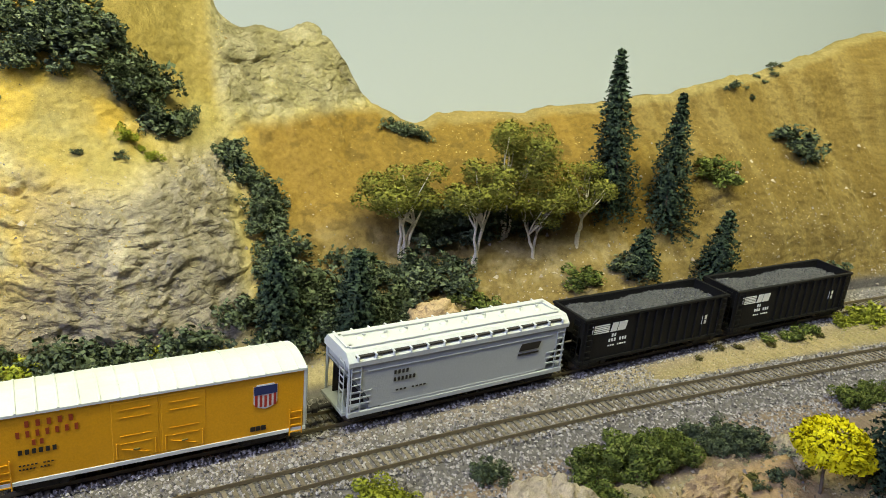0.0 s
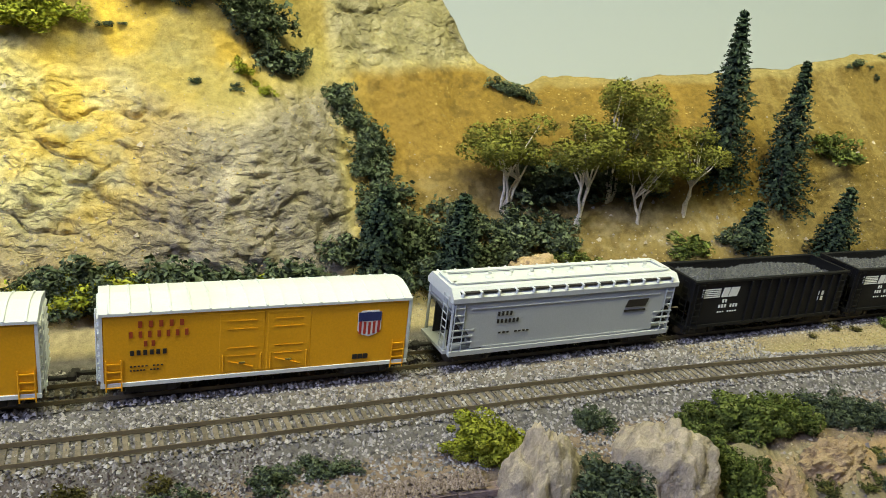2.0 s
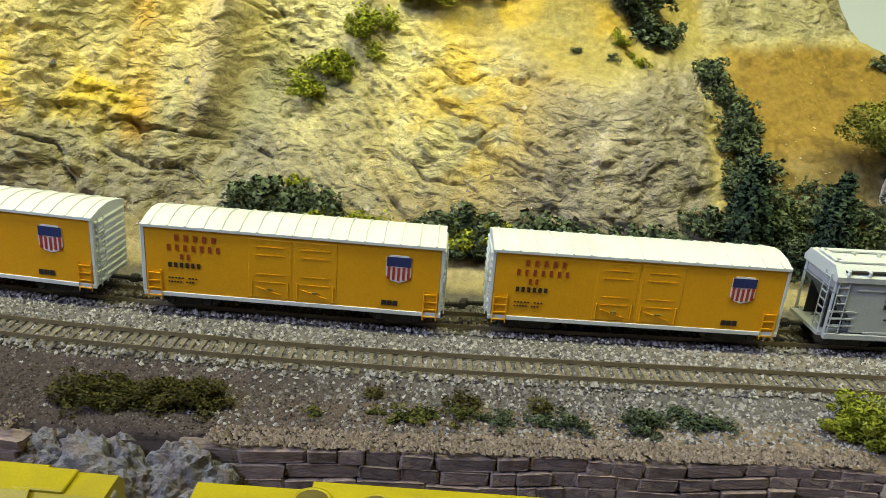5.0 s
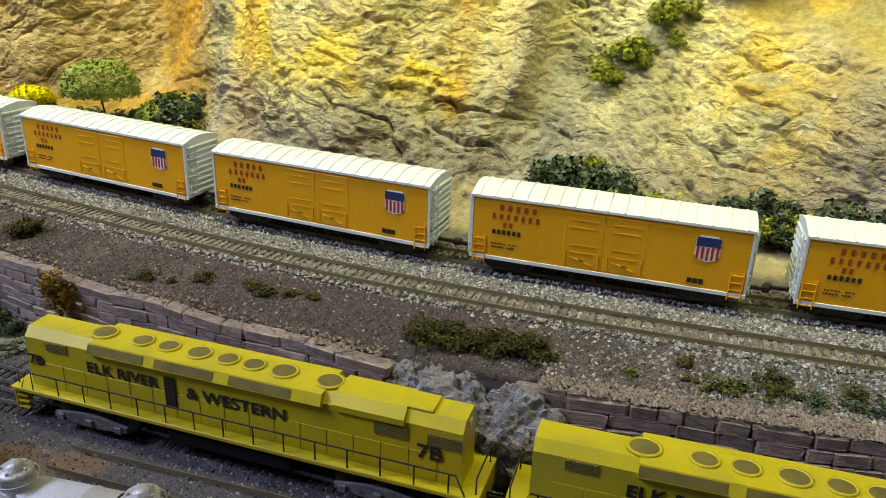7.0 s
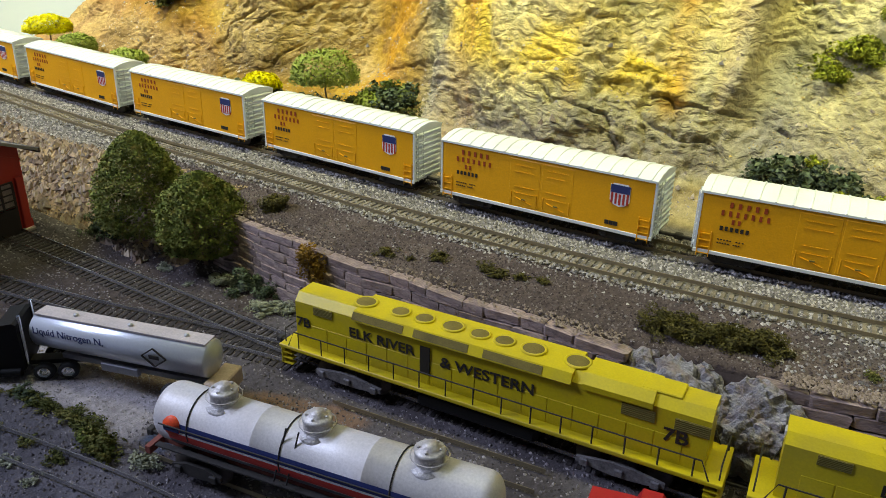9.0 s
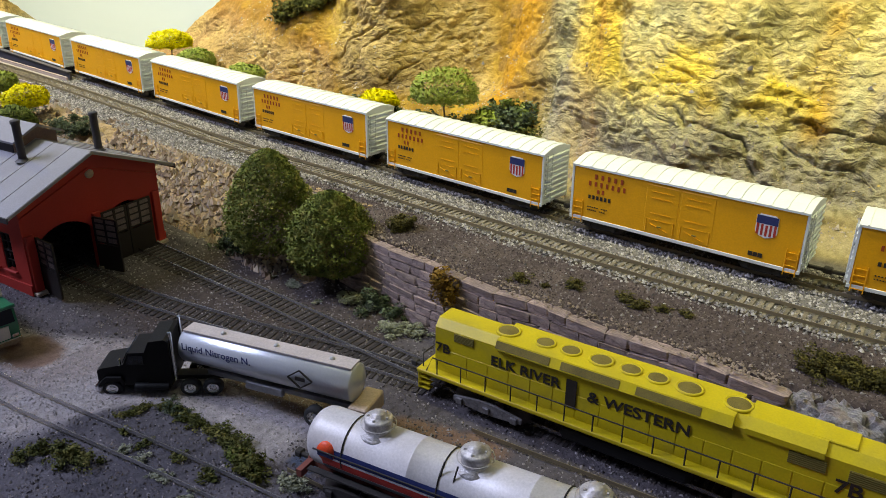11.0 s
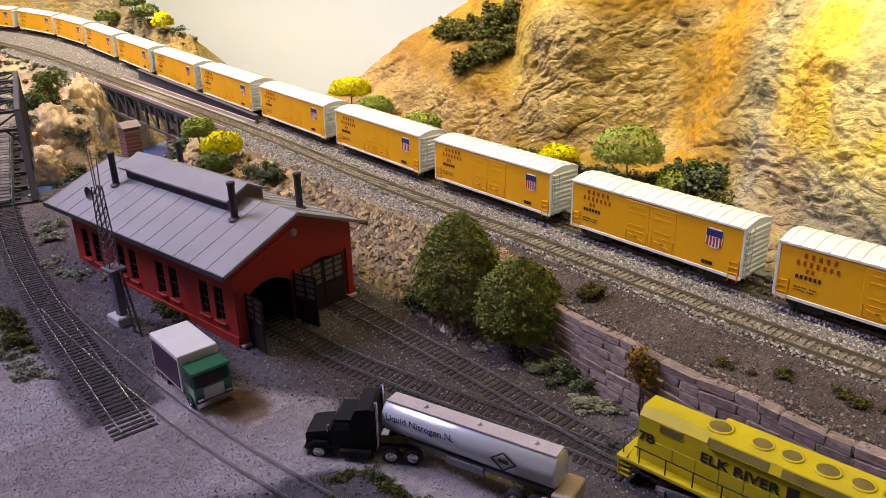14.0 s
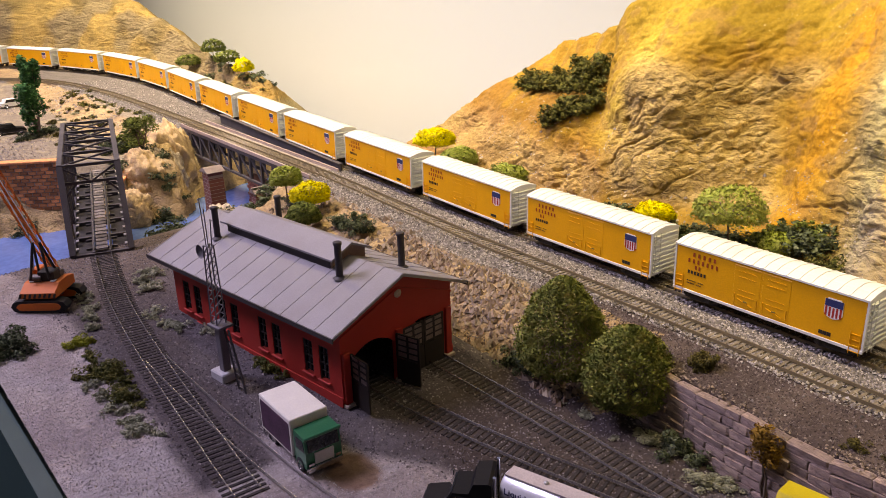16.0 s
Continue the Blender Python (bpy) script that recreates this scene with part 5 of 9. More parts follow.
loco = locomotive()
YT = -0.053 + 0.0042
loco.matrix_world = pose(-0.3075, 0.2045, YT - 0.001, 0, 0, 3.6) @ Matrix.Diagonal((1.06, 1, 1, 1))
second = copy_thing(loco, pose(-0.0405, 0.2245, YT - 0.001, 0, 0, 5.0) @ Matrix.Diagonal((1.06, 1, 1, 1)))
tagged(second, "second yellow diesel locomotive coupled behind the first")
for _c in list(second.children):
    if _c.name.startswith("lettering") and _c.matrix_basis.translation.x < -0.1:
        bpy.data.objects.remove(_c)


M_TANKRED = mat("bright_red_stripe", (0.52, 0.035, 0.025), 0.5, var=0.12)
M_SHADOWG = mat("tank_underside_shade", (0.16, 0.16, 0.17), 0.6, var=0.3)
M_DOME = mat("tarnished_dome_metal", (0.56, 0.53, 0.51), 0.46, 0.30, var=0.35, scale=260, bump=0.5, dist=0.0006, dirt=(0.25, 0.19, 0.15), dirt_amount=0.4)


def tank_car():
    L, R, zc = 0.174, 0.0143, 0.0275
    t = thing("tank_car", Matrix(), "silver three-domed tank car with navy and red side stripe", "tank car")
    prof = [(0.0, -L / 2)] + [(R * math.sin(k * math.pi / 12), -L / 2 + 0.008 * (1 - math.cos(k * math.pi / 12))) for k in range(1, 7)]
    prof += [(R, -0.028), (R + 0.0003, -0.0278), (R, -0.0274), (R, 0.028), (R + 0.0003, 0.0282), (R, 0.0286)] + [(r, -h) for r, h in prof[::-1]]
    part("tank", Build().lathe(prof, 36, "x", pose(0, 0, zc)), mat("silver_tank_paint", (0.66, 0.63, 0.63), 0.45, 0.1, var=0.18, scale=40, dirt=(0.42, 0.34, 0.25), dirt_amount=0.35), t)
    for x in (-0.050, 0.0, 0.054):
        d = part("dome", Build().lathe([(0.0092, -0.0022), (0.0090, -0.0008), (0.0066, -0.0002), (0.0064, 0.0052), (0.0068, 0.0054), (0.0068, 0.0066), (0.0060, 0.0072), (0.0036, 0.0078), (0.0034, 0.0092), (0.0, 0.0096)], 24, "z", pose(x, 0, zc + R - 0.001)), M_DOME, t, "dented bare metal dome with a capped top")
        b = Build()
        for k in range(5):
            a = 1.2 * k
            b.box((x + 0.0048 * math.cos(a), 0.0048 * math.sin(a), zc + R + 0.0066), (0.0010, 0.0010, 0.0016), 0.0002)
        part("valve", b, M_DOME, d)
        part("railing", Build().tube([(x + 0.0084 * math.cos(k * 0.449), 0.0084 * math.sin(k * 0.449), zc + R + 0.0028) for k in range(15)], 0.0003, 5), M_DOME, d)
        part("tank_strap", Build().tube([(x - 0.012, (R + 0.0003) * math.sin(k * 0.26), zc + (R + 0.0003) * math.cos(k * 0.26)) for k in range(-7, 8)], 0.0004, 5), M_DARK, t)

    def band(z_lo, z_hi, material, name):
        b = Build()
        vs, fs = [], []
        for i, z in enumerate(np.linspace(z_lo, z_hi, 4)):
            for x in (-L / 2 + 0.014, L / 2 - 0.008):
                vs.append((x, -math.sqrt((R + 0.0003) ** 2 - (z - zc) ** 2), z))
        for i in range(3):
            fs.append((2 * i, 2 * i + 1, 2 * i + 3, 2 * i + 2))
        part(name, b.add(vs, fs, True), material, t)

    band(zc + 0.0004, zc + 0.0046, M_NAVY, "navy_stripe")
    band(zc - 0.0008, zc + 0.0004, M_WHITE, "white_line")
    band(zc - 0.0052, zc - 0.0008, M_TANKRED, "red_stripe")
    # Grey band low on the tank: the underside's shade put into colour.
    band(zc - 0.0125, zc - 0.0054, M_SHADOWG, "shade_band")
    part("logo", Build().lathe([(0.0, -0.0004), (0.0049, -0.0003), (0.0050, 0.0020)], 24, "y", pose(-L / 2 + 0.0165, -R, zc + 0.0022)), mat("orange_disc", (0.72, 0.075, 0.02), 0.5), t, "plain orange-red disc")
    part("logo_bar", Build().box((-L / 2 + 0.0165, -R - 0.0006, zc + 0.0012), (0.0088, 0.0006, 0.0026), 0.0002), M_NAVY, t)
    part("running_board", Build().box((0, -R + 0.0010, zc - 0.0118), (L - 0.01, 0.003, 0.0008)).box((0, R - 0.0010, zc - 0.0118), (L - 0.01, 0.003, 0.0008)), M_DARK, t)
    part("frame", Build().box((0, 0, 0.0115), (L + 0.004, 0.010, 0.004)).box((-L / 2, 0, 0.0115), (0.003, 0.030, 0.004)).box((L / 2, 0, 0.0115), (0.003, 0.030, 0.004)), mat("rust_red_frame", (0.18, 0.05, 0.035), 0.7), t)
    hr = Build().tube([(-L / 2 + 0.01, -R - 0.0012, zc + 0.003), (L / 2 - 0.01, -R - 0.0012, zc + 0.003)], 0.0004, 6)
    part("handrail", hr, M_DARK, t)
    part("ladder", Build().bar((-0.008, -R - 0.0012, zc - 0.009), (-0.004, -0.009, zc + R + 0.002), 0.0006).bar((-0.0145, -R - 0.0012, zc - 0.009), (-0.0105, -0.009, zc + R + 0.002), 0.0006), M_DARK, t)
    for e in (-1, 1):
        bogie(t, e * 0.060, colour=M_WHEEL)
        coupler(t, e * L / 2, e)
    return t


tank_car().matrix_world = pose(-0.339, 0.1070, YT - 0.0005, 0, 0, 8.6)

M_RUBBER = mat("tyre_rubber", (0.015, 0.015, 0.016), 0.85)
M_CHROME = mat("chrome", (0.75, 0.75, 0.76), 0.12, 1.0, var=0.05)
M_GLASS = mat("dark_window_glass", (0.02, 0.022, 0.026), 0.08, var=0.1, coat=0.5)


def road_wheel(parent, x, y, r=0.0060, w=0.0038):
    s = -1 if y < 0 else 1
    ty = part("wheel", Build().lathe([(r * 0.62, -w / 2), (r * 0.95, -w / 2), (r, -w / 3), (r, w / 3), (r * 0.95, w / 2), (r * 0.62, w / 2)], 20, "y", pose(x, y, r)), M_RUBBER, parent)
    part("rim", Build().lathe([(0.0, s * w * 0.2), (r * 0.25, s * w * 0.42), (r * 0.3, s * w * 0.25), (r * 0.55, s * w * 0.25), (r * 0.64, s * w * 0.5)], 16, "y", pose(x, y, r)), M_CHROME, ty, "bright rim")


def tanker_lorry():
    """Tractor and tank trailer; +x is ahead."""
    t = thing("tanker_truck", Matrix(), "black lorry cab with silver liquid nitrogen tank trailer on gravel", "truck")
    c = Build().prism([(0.052, 0.0085), (0.052, 0.0200), (0.050, 0.0215), (0.036, 0.0245), (0.036, 0.0085)], 0.022, "y")
    part("bonnet", c, M_BLACK, t, "glossy black bonnet")
    part("cab", Build().prism([(0.036, 0.0085), (0.036, 0.0250), (0.032, 0.0345), (0.022, 0.0350), (0.022, 0.0085)], 0.024, "y"), M_BLACK, t)
    part("sleeper", Build().prism([(0.022, 0.0085), (0.022, 0.0360), (0.019, 0.0440), (0.010, 0.0455), (0.008, 0.0440), (0.008, 0.0085)], 0.026, "y"), M_BLACK, t)
    part("windscreen", Build().prism([(0.0363, 0.0255), (0.0327, 0.0340), (0.0333, 0.0342), (0.0369, 0.0257)], 0.021, "y"), M_GLASS, t)
    for s in (-1, 1):
        part("side_window", Build().prism([(0.0235, 0.0255), (0.0235, 0.0325), (0.0315, 0.0325), (0.0340, 0.0255)], 0.0006, "y", s * 0.0121), M_GLASS, t)
        part("fender", Build().prism([(0.036, 0.012), (0.038, 0.0155), (0.047, 0.0155), (0.051, 0.011), (0.052, 0.0085), (0.049, 0.0085), (0.047, 0.0125), (0.039, 0.0125), (0.037, 0.0085)], 0.004, "y", s * 0.0115), M_BLACK, t)
        part("fuel_tank", Build().tube([(0.010, s * 0.0125, 0.0075), (0.030, s * 0.0125, 0.0075)], 0.0032, 12), M_BLACK, t)
        part("exhaust_pipe", Build().tube([(0.0065, s * 0.0105, 0.012), (0.0065, s * 0.0105, 0.050)], 0.0011, 8), M_CHROME, t)
        part("mirror", Build().box((0.036, s * 0.0155, 0.0300), (0.001, 0.0022, 0.0055), 0.0003), M_CHROME, t)
        part("headlight", Build().box((0.0518, s * 0.0088, 0.0150), (0.001, 0.0036, 0.0026), 0.0003), M_CHROME, t)
        road_wheel(t, 0.0440, s * 0.0112)
        for x in (0.0035, -0.0100):
            road_wheel(t, x, s * 0.0112, w=0.0052)
        for x in (-0.084, -0.096):
            road_wheel(t, x, s * 0.0112, w=0.0052)
    part("grille", Build().box((0.0523, 0, 0.0145), (0.0008, 0.013, 0.0095), 0.0003), M_CHROME, t)
    part("bumper", Build().box((0.0535, 0, 0.0062), (0.002, 0.025, 0.0042), 0.0006), M_CHROME, t)
    part("chassis", Build().box((0.012, 0, 0.0085), (0.078, 0.008, 0.0032)), M_DARK, t)
    R, zc = 0.0107, 0.0258
    xa, xb = 0.004, -0.104
    prof = [(0.0, xb - 0.003), (R * 0.6, xb - 0.0022), (R * 0.9, xb - 0.0008), (R, xb), (R, xa), (R * 0.9, xa + 0.0015), (R * 0.6, xa + 0.003), (0.0, xa + 0.0038)]
    tk = part("tank", Build().lathe(prof, 32, "x", pose(0, 0, zc)), mat("polished_tank", (0.62, 0.64, 0.70), 0.28, 0.35, var=0.06, scale=30), t, "polished silver tank")
    part("walkway", Build().box(((xa + xb) / 2, 0, zc + R), (xb - xa, 0.010, 0.0010)), mat("tan_walkway", (0.50, 0.44, 0.42), 0.7), tk)
    for x in (-0.02, -0.055, -0.09):
        part("manhole", Build().lathe([(0.0014, 0), (0.0014, 0.0008), (0, 0.0011)], 12, "z", pose(x, 0, zc + R + 0.0006)), M_STEEL, tk)
    up = Matrix.Rotation(radians(90), 4, "X")
    # the lettered side faces +y of the trailer
    turn = Matrix.Translation((0.0015, R + 0.0002, zc + 0.0010)) @ Matrix.Rotation(radians(180), 4, "Z") @ up
    part("lettering", text_mesh("Liquid Nitrogen N.", 0.0060, bold=0.00006), M_NAVY, t, "dark blue words", turn)
    dm = Build()
    for a, b_ in (((-0.0075, 0), (0, 0.0055)), ((0, 0.0055), (0.0075, 0)), ((0.0075, 0), (0, -0.0055)), ((0, -0.0055), (-0.0075, 0))):
        dm.bar((-0.076 + a[0], R + 0.0006, zc + 0.0015 + a[1]), (-0.076 + b_[0], R + 0.0006, zc + 0.0015 + b_[1]), 0.0007)
    dm.box((-0.076, R + 0.0006, zc + 0.0015), (0.006, 0.0004, 0.0022))
    part("placard", dm, M_LBLACK, t, "diamond placard outline")
    part("undercarriage", Build().box((-0.060, 0, 0.0125), (0.10, 0.010, 0.003)).box((-0.050, 0.0070, 0.0125), (0.024, 0.003, 0.005), 0.0005).box((-0.050, -0.0070, 0.0125), (0.024, 0.003, 0.005), 0.0005), mat("grey_trailer_frame", (0.20, 0.20, 0.22), 0.5, 0.2), t)
    part("rear_box", Build().box((-0.1095, 0, 0.0120), (0.011, 0.022, 0.010), 0.0008), mat("tan_rear_box", (0.52, 0.40, 0.30), 0.6), t)
    # the tractor stands turned on its coupling
    turned = Matrix.Translation((-0.001, 0.0, 0)) @ Matrix.Translation((-0.003, 0, 0)) @ Matrix.Rotation(radians(KINK), 4, "Z") @ Matrix.Diagonal((0.96, 0.92, 0.80, 1)) @ Matrix.Translation((0.003, 0, 0))
    ahead = turned @ Matrix.Translation((0.0055, 0, 0))
    for ob in t.children:
        kind = ob.name.split(".")[0]
        if kind in ("bonnet", "cab", "sleeper", "windscreen", "side_window", "fender", "fuel_tank", "exhaust_pipe", "mirror", "headlight", "grille", "bumper", "chassis") or (kind == "wheel" and ob.data.vertices[0].co.x > -0.04):
            ob.matrix_local = (turned if kind == "wheel" and ob.data.vertices[0].co.x < 0.02 else ahead) @ ob.matrix_local
    return t


KINK = 24.0
tanker_lorry().matrix_world = pose(-0.5365, 0.108, -0.0462, 0, 0, 180 + 15.2)


def box_lorry():
    t = thing("box_truck", Matrix(), "small box truck with green cab and white van body on gravel", "truck")
    g = mat("green_cab_paint", (0.012, 0.13, 0.06), 0.3, var=0.1, coat=0.4)
    part("cab", Build().prism([(0.031, 0.005), (0.031, 0.0165), (0.029, 0.0275), (0.016, 0.0285), (0.016, 0.005)], 0.026, "y"), g, t)
    part("sun_visor", Build().box((0.0305, 0, 0.0275), (0.003, 0.027, 0.0022), 0.0005), g, t)
    part("windscreen", Build().prism([(0.0312, 0.0172), (0.0296, 0.0258), (0.0302, 0.0259), (0.0318, 0.0173)], 0.0225, "y"), M_GLASS, t)
    part("grille", Build().box((0.0314, 0, 0.0115), (0.0010, 0.014, 0.0085), 0.0003), M_STEEL, t)
    part("bumper", Build().box((0.0318, 0, 0.0048), (0.002, 0.0265, 0.0040), 0.0005), M_CHROME, t)
    bx = part("van_body", Build().box((-0.009, 0, 0.0205), (0.046, 0.028, 0.0270), 0.0006), mat("white_van_body", (0.72, 0.70, 0.64), 0.5, var=0.08), t, "off-white van body")
    for s in (-1, 1):
        part("side_picture", Build().box((-0.009, s * 0.0141, 0.0200), (0.0415, 0.0004, 0.0215)), mat("dark_mural", (0.07, 0.03, 0.06), 0.5, var=0.8, scale=70), bx, "dark purple and red side panel")
        part("side_window", Build().prism([(0.0185, 0.0172), (0.0185, 0.0250), (0.0280, 0.0250), (0.0295, 0.0172)], 0.0006, "y", s * 0.0131), M_GLASS, t)
        part("headlight", Build().box((0.0320, s * 0.0098, 0.0085), (0.0008, 0.0040, 0.0022), 0.0002), M_CHROME, t)
        road_wheel(t, 0.0225, s * 0.0115, 0.0052)
        for x in (-0.016, -0.026):
            road_wheel(t, x, s * 0.0115, 0.0052)
    part("chassis", Build().box((-0.004, 0, 0.0065), (0.056, 0.016, 0.003)), M_DARK, t)
    return t


box_lorry().matrix_world = pose(-0.6826, 0.0492, -0.0400, 0, 0, -2)

# ---------------------------------------------------------------- engine shed
M_BARN = mat("barn_red_paint", (0.40, 0.026, 0.018), 0.6, var=0.14, scale=40)
M_SHEDROOF = mat("grey_metal_roof", (0.245, 0.235, 0.25), 0.55, 0.1, var=0.16, scale=30, dirt=(0.20, 0.17, 0.16), dirt_amount=0.5)
M_SEAM = mat("pale_roof_seam", (0.33, 0.315, 0.325), 0.55, 0.1)
M_DOOR = mat("dark_brown_door", (0.022, 0.016, 0.014), 0.6)
M_STONE = mat("pale_stone_cap", (0.42, 0.34, 0.28), 0.8)
M_PIPE = mat("sooty_pipe", (0.035, 0.030, 0.032), 0.6)


def engine_shed():
    L, W, ze, zr = 0.243, 0.116, 0.0655, 0.0885
    t = thing("engine_shed", Matrix(), "red two-stall engine shed with grey metal roof and open doors", "engine shed")
    # gable with two arched doorways
    def arch(y0, y1, zs, rise, n=12):
        return [(y0, 0.0), (y0, zs)] + [(y0 + (y1 - y0) * k / n, zs + rise * math.sin(math.pi * k / n) ** 0.8) for k in range(1, n)] + [(y1, zs), (y1, 0.0)]
    doors = ((0.0085, 0.0535), (0.0605, 0.1060))
    outline = [(0.0, 0.0)] + arch(*doors[0], 0.034, 0.010) + arch(*doors[1], 0.034, 0.010) + [(W, 0.0), (W, ze), (W / 2, zr), (0.0, ze)]
    front = part("gable_wall", Build().prism(outline, 0.0035, "x", -0.00175), M_BARN, t)
    part("gable_trim", Build().prism([(0.0, ze - 0.010), (W / 2, zr - 0.012), (W, ze - 0.010), (W, ze - 0.0085), (W / 2, zr - 0.0105), (0.0, ze - 0.0085)], 0.0012, "x", 0.0006), M_BARN, front)
    part("medallion", Build().lathe([(0.0034, 0.0), (0.0034, 0.0009), (0.0, 0.0012)], 18, "x", pose(0, W / 2, zr - 0.0155)), M_STONE, front, "round stone medallion")
    for y in (0.004, 0.057, W - 0.005):
        part("door_post", Build().box((0.001, y, 0.022), (0.003, 0.0062, 0.044), 0.0004), M_BARN, front)
        part("post_foot", Build().box((0.0020, y, 0.0014), (0.006, 0.0085, 0.0028), 0.0005), M_STONE, front)
    part("back_wall", Build().prism([(0.0035, 0.0), (W - 0.0035, 0.0), (W - 0.0035, ze), (W / 2, zr), (0.0035, ze)], 0.0035, "x", -L + 0.00175), M_BARN, t)
    # side walls with tall windows in pairs
    pairs = (-0.030, -0.090, -0.150, -0.210)
    wins = [p + s * 0.0095 for p in pairs for s in (-1, 1)]
    ww, z0, z1 = 0.0115, 0.0155, 0.0435
    for y, out in ((0.00175, -1), (W - 0.00175, 1)):
        b = Build().box((-L / 2, y, z0 / 2), (L - 0.007, 0.0035, z0)).box((-L / 2, y, (z1 + ze) / 2), (L - 0.007, 0.0035, ze - z1))
        xs = sorted(wins)
        edges = [-L + 0.0035] + [v for x in xs for v in (x - ww / 2, x + ww / 2)] + [-0.0035]
        for a, c in zip(edges[::2], edges[1::2]):
            b.box(((a + c) / 2, y, (z0 + z1) / 2), (c - a, 0.0035, z1 - z0))
        wall = part("side_wall", b, M_BARN, t)
        part("plinth", Build().box((-L / 2, y + out * 0.0022, 0.004), (L, 0.0012, 0.008)), M_BARN, wall)
        for x in xs:
            fr = Build()
            for s in (-1, 1):
                fr.box((x + s * (ww / 2 - 0.0005), y, (z0 + z1) / 2), (0.0010, 0.0022, z1 - z0))
            fr.box((x, y, z1 - 0.0006), (ww - 0.0022, 0.0022, 0.0012)).box((x, y, (z0 + z1) / 2), (ww - 0.0022, 0.0018, 0.0009)).box((x, y, (z0 + z1) / 2 + 0.007), (ww - 0.0022, 0.0012, 0.0005)).box((x, y, (z0 + z1) / 2 - 0.007), (ww - 0.0022, 0.0012, 0.0005)).box((x, y, (z0 + z1) / 2), (0.0005, 0.0012, z1 - z0 - 0.0024))
            w = part("window", fr, M_DOOR, wall)
            part("pane", Build().box((x, y - out * 0.0006, (z0 + z1) / 2), (ww - 0.002, 0.0005, z1 - z0 - 0.002)), M_GLASS, w)
            part("window_sill", Build().box((x, y + out * 0.0022, z0 - 0.0009), (ww + 0.003, 0.0030, 0.0018), 0.0003), M_BARN, w)
    # roof
    ov, th = 0.012, 0.0022
    sl = (zr - ze) / (W / 2)
    for s, name in ((-1, "roof_slope"), (1, "roof_slope")):
        y_out = W / 2 + s * (W / 2 + ov)
        z_out = ze - sl * ov
        rs = part(name, Build().prism([(W / 2, zr), (W / 2, zr + th), (y_out, z_out + th), (y_out, z_out)], L + 0.026, "x", -L / 2 - 0.005), M_SHEDROOF, t)
        for k in range(14):
            x = -L - 0.017 + (L + 0.024) * k / 13
            part("seam", Build().prism([(W / 2, zr + th + 0.0004), (y_out, z_out + th + 0.0004), (y_out, z_out + th - 0.0003), (W / 2, zr + th - 0.0003)], 0.0006, "x", x), M_SEAM, rs)
        part("eave_board", Build().box((-L / 2 - 0.005, y_out, z_out + 0.0006), (L + 0.027, 0.0012, 0.0036)), M_PIPE, rs)
    # ridge monitor
    mx0, mx1, mw, mh = -0.205, -0.055, 0.017, 0.011
    mz = zr - sl * mw
    cl = part("roof_monitor", Build().prism([(W / 2 - mw, mz), (W / 2 - mw, mz + mh), (W / 2, mz + mh + mw * sl + 0.001), (W / 2 + mw, mz + mh), (W / 2 + mw, mz)], mx1 - mx0, "x", (mx0 + mx1) / 2), mat("brown_monitor_wall", (0.20, 0.13, 0.10), 0.7), t, "low ridge ventilator with its own roof")
    for s in (-1, 1):
        part("monitor_roof", Build().prism([(W / 2, mz + mh + mw * sl + 0.001), (W / 2, mz + mh + mw * sl + 0.003), (W / 2 + s * (mw + 0.004), mz + mh + 0.0003), (W / 2 + s * (mw + 0.004), mz + mh - 0.0013)], mx1 - mx0 + 0.010, "x", (mx0 + mx1) / 2), M_SHEDROOF, cl)
        part("louvre", Build().box(((mx0 + mx1) / 2, W / 2 + s * (mw + 0.0004), mz + mh * 0.45), (mx1 - mx0 - 0.004, 0.0006, mh * 0.6)), M_PIPE, cl)
    for x, y, h in ((-0.040, 0.036, 0.030), (-0.026, 0.088, 0.030), (-0.205, 0.030, 0.030), (-0.195, 0.090, 0.030)):
        zb = zr - sl * abs(y - W / 2)
        p = part("smoke_pipe", Build().tube([(x, y, zb - 0.004), (x, y, zb + h)], 0.0028, 14), M_PIPE, t)
        part("pipe_cap", Build().lathe([(0.0034, 0.0), (0.0034, 0.0022), (0.0026, 0.0026), (0.0, 0.0026)], 14, "z", pose(x, y, zb + h - 0.001)), M_PIPE, p)
        part("flashing", Build().lathe([(0.0055, 0.0), (0.0030, 0.0018)], 12, "z", pose(x, y, zb + 0.002)), M_PIPE, p)
    part("shed_floor", Build().box((-L / 2, W / 2, -0.0006), (L, W - 0.004, 0.0016)), mat("oily_floor", (0.05, 0.04, 0.035), 0.9), t)

    def leaf(y, w, turn):
        """A door leaf hinged at y, swung by turn degrees about the hinge."""
        m = Matrix.Translation((0.0008, y, 0.0008)) @ Matrix.Rotation(radians(turn), 4, "Z")
        s = 1 if w > 0 else -1
        h = 0.0405
        b = Build().box((0, w / 2, 0.010), (0.0014, abs(w) - 0.0006, 0.020), m=m)
        for k in range(3):
            b.box((0, w * (k / 2 * 0.9 + 0.05), 0.030), (0.0014, 0.0018, 0.020), m=m)
        for z in (0.0215, 0.0265, 0.0315, 0.0365, h):
            b.box((0, w / 2, z), (0.0013, abs(w) - 0.001, 0.0011), m=m)
        d = part("door_leaf", b, M_DOOR, t, "dark door leaf with small panes")
        # Opaque pale panes: the light showing in the glass is in their colour.
        part("door_glass", Build().box((0, w / 2, 0.0315), (0.0004, abs(w) - 0.002, 0.019), m=m), mat("pale_pane", (0.26, 0.21, 0.20), 0.2, var=0.3, scale=200), d)

    leaf(0.0085, 0.0225, -97)
    leaf(0.0535, -0.0225, 100)
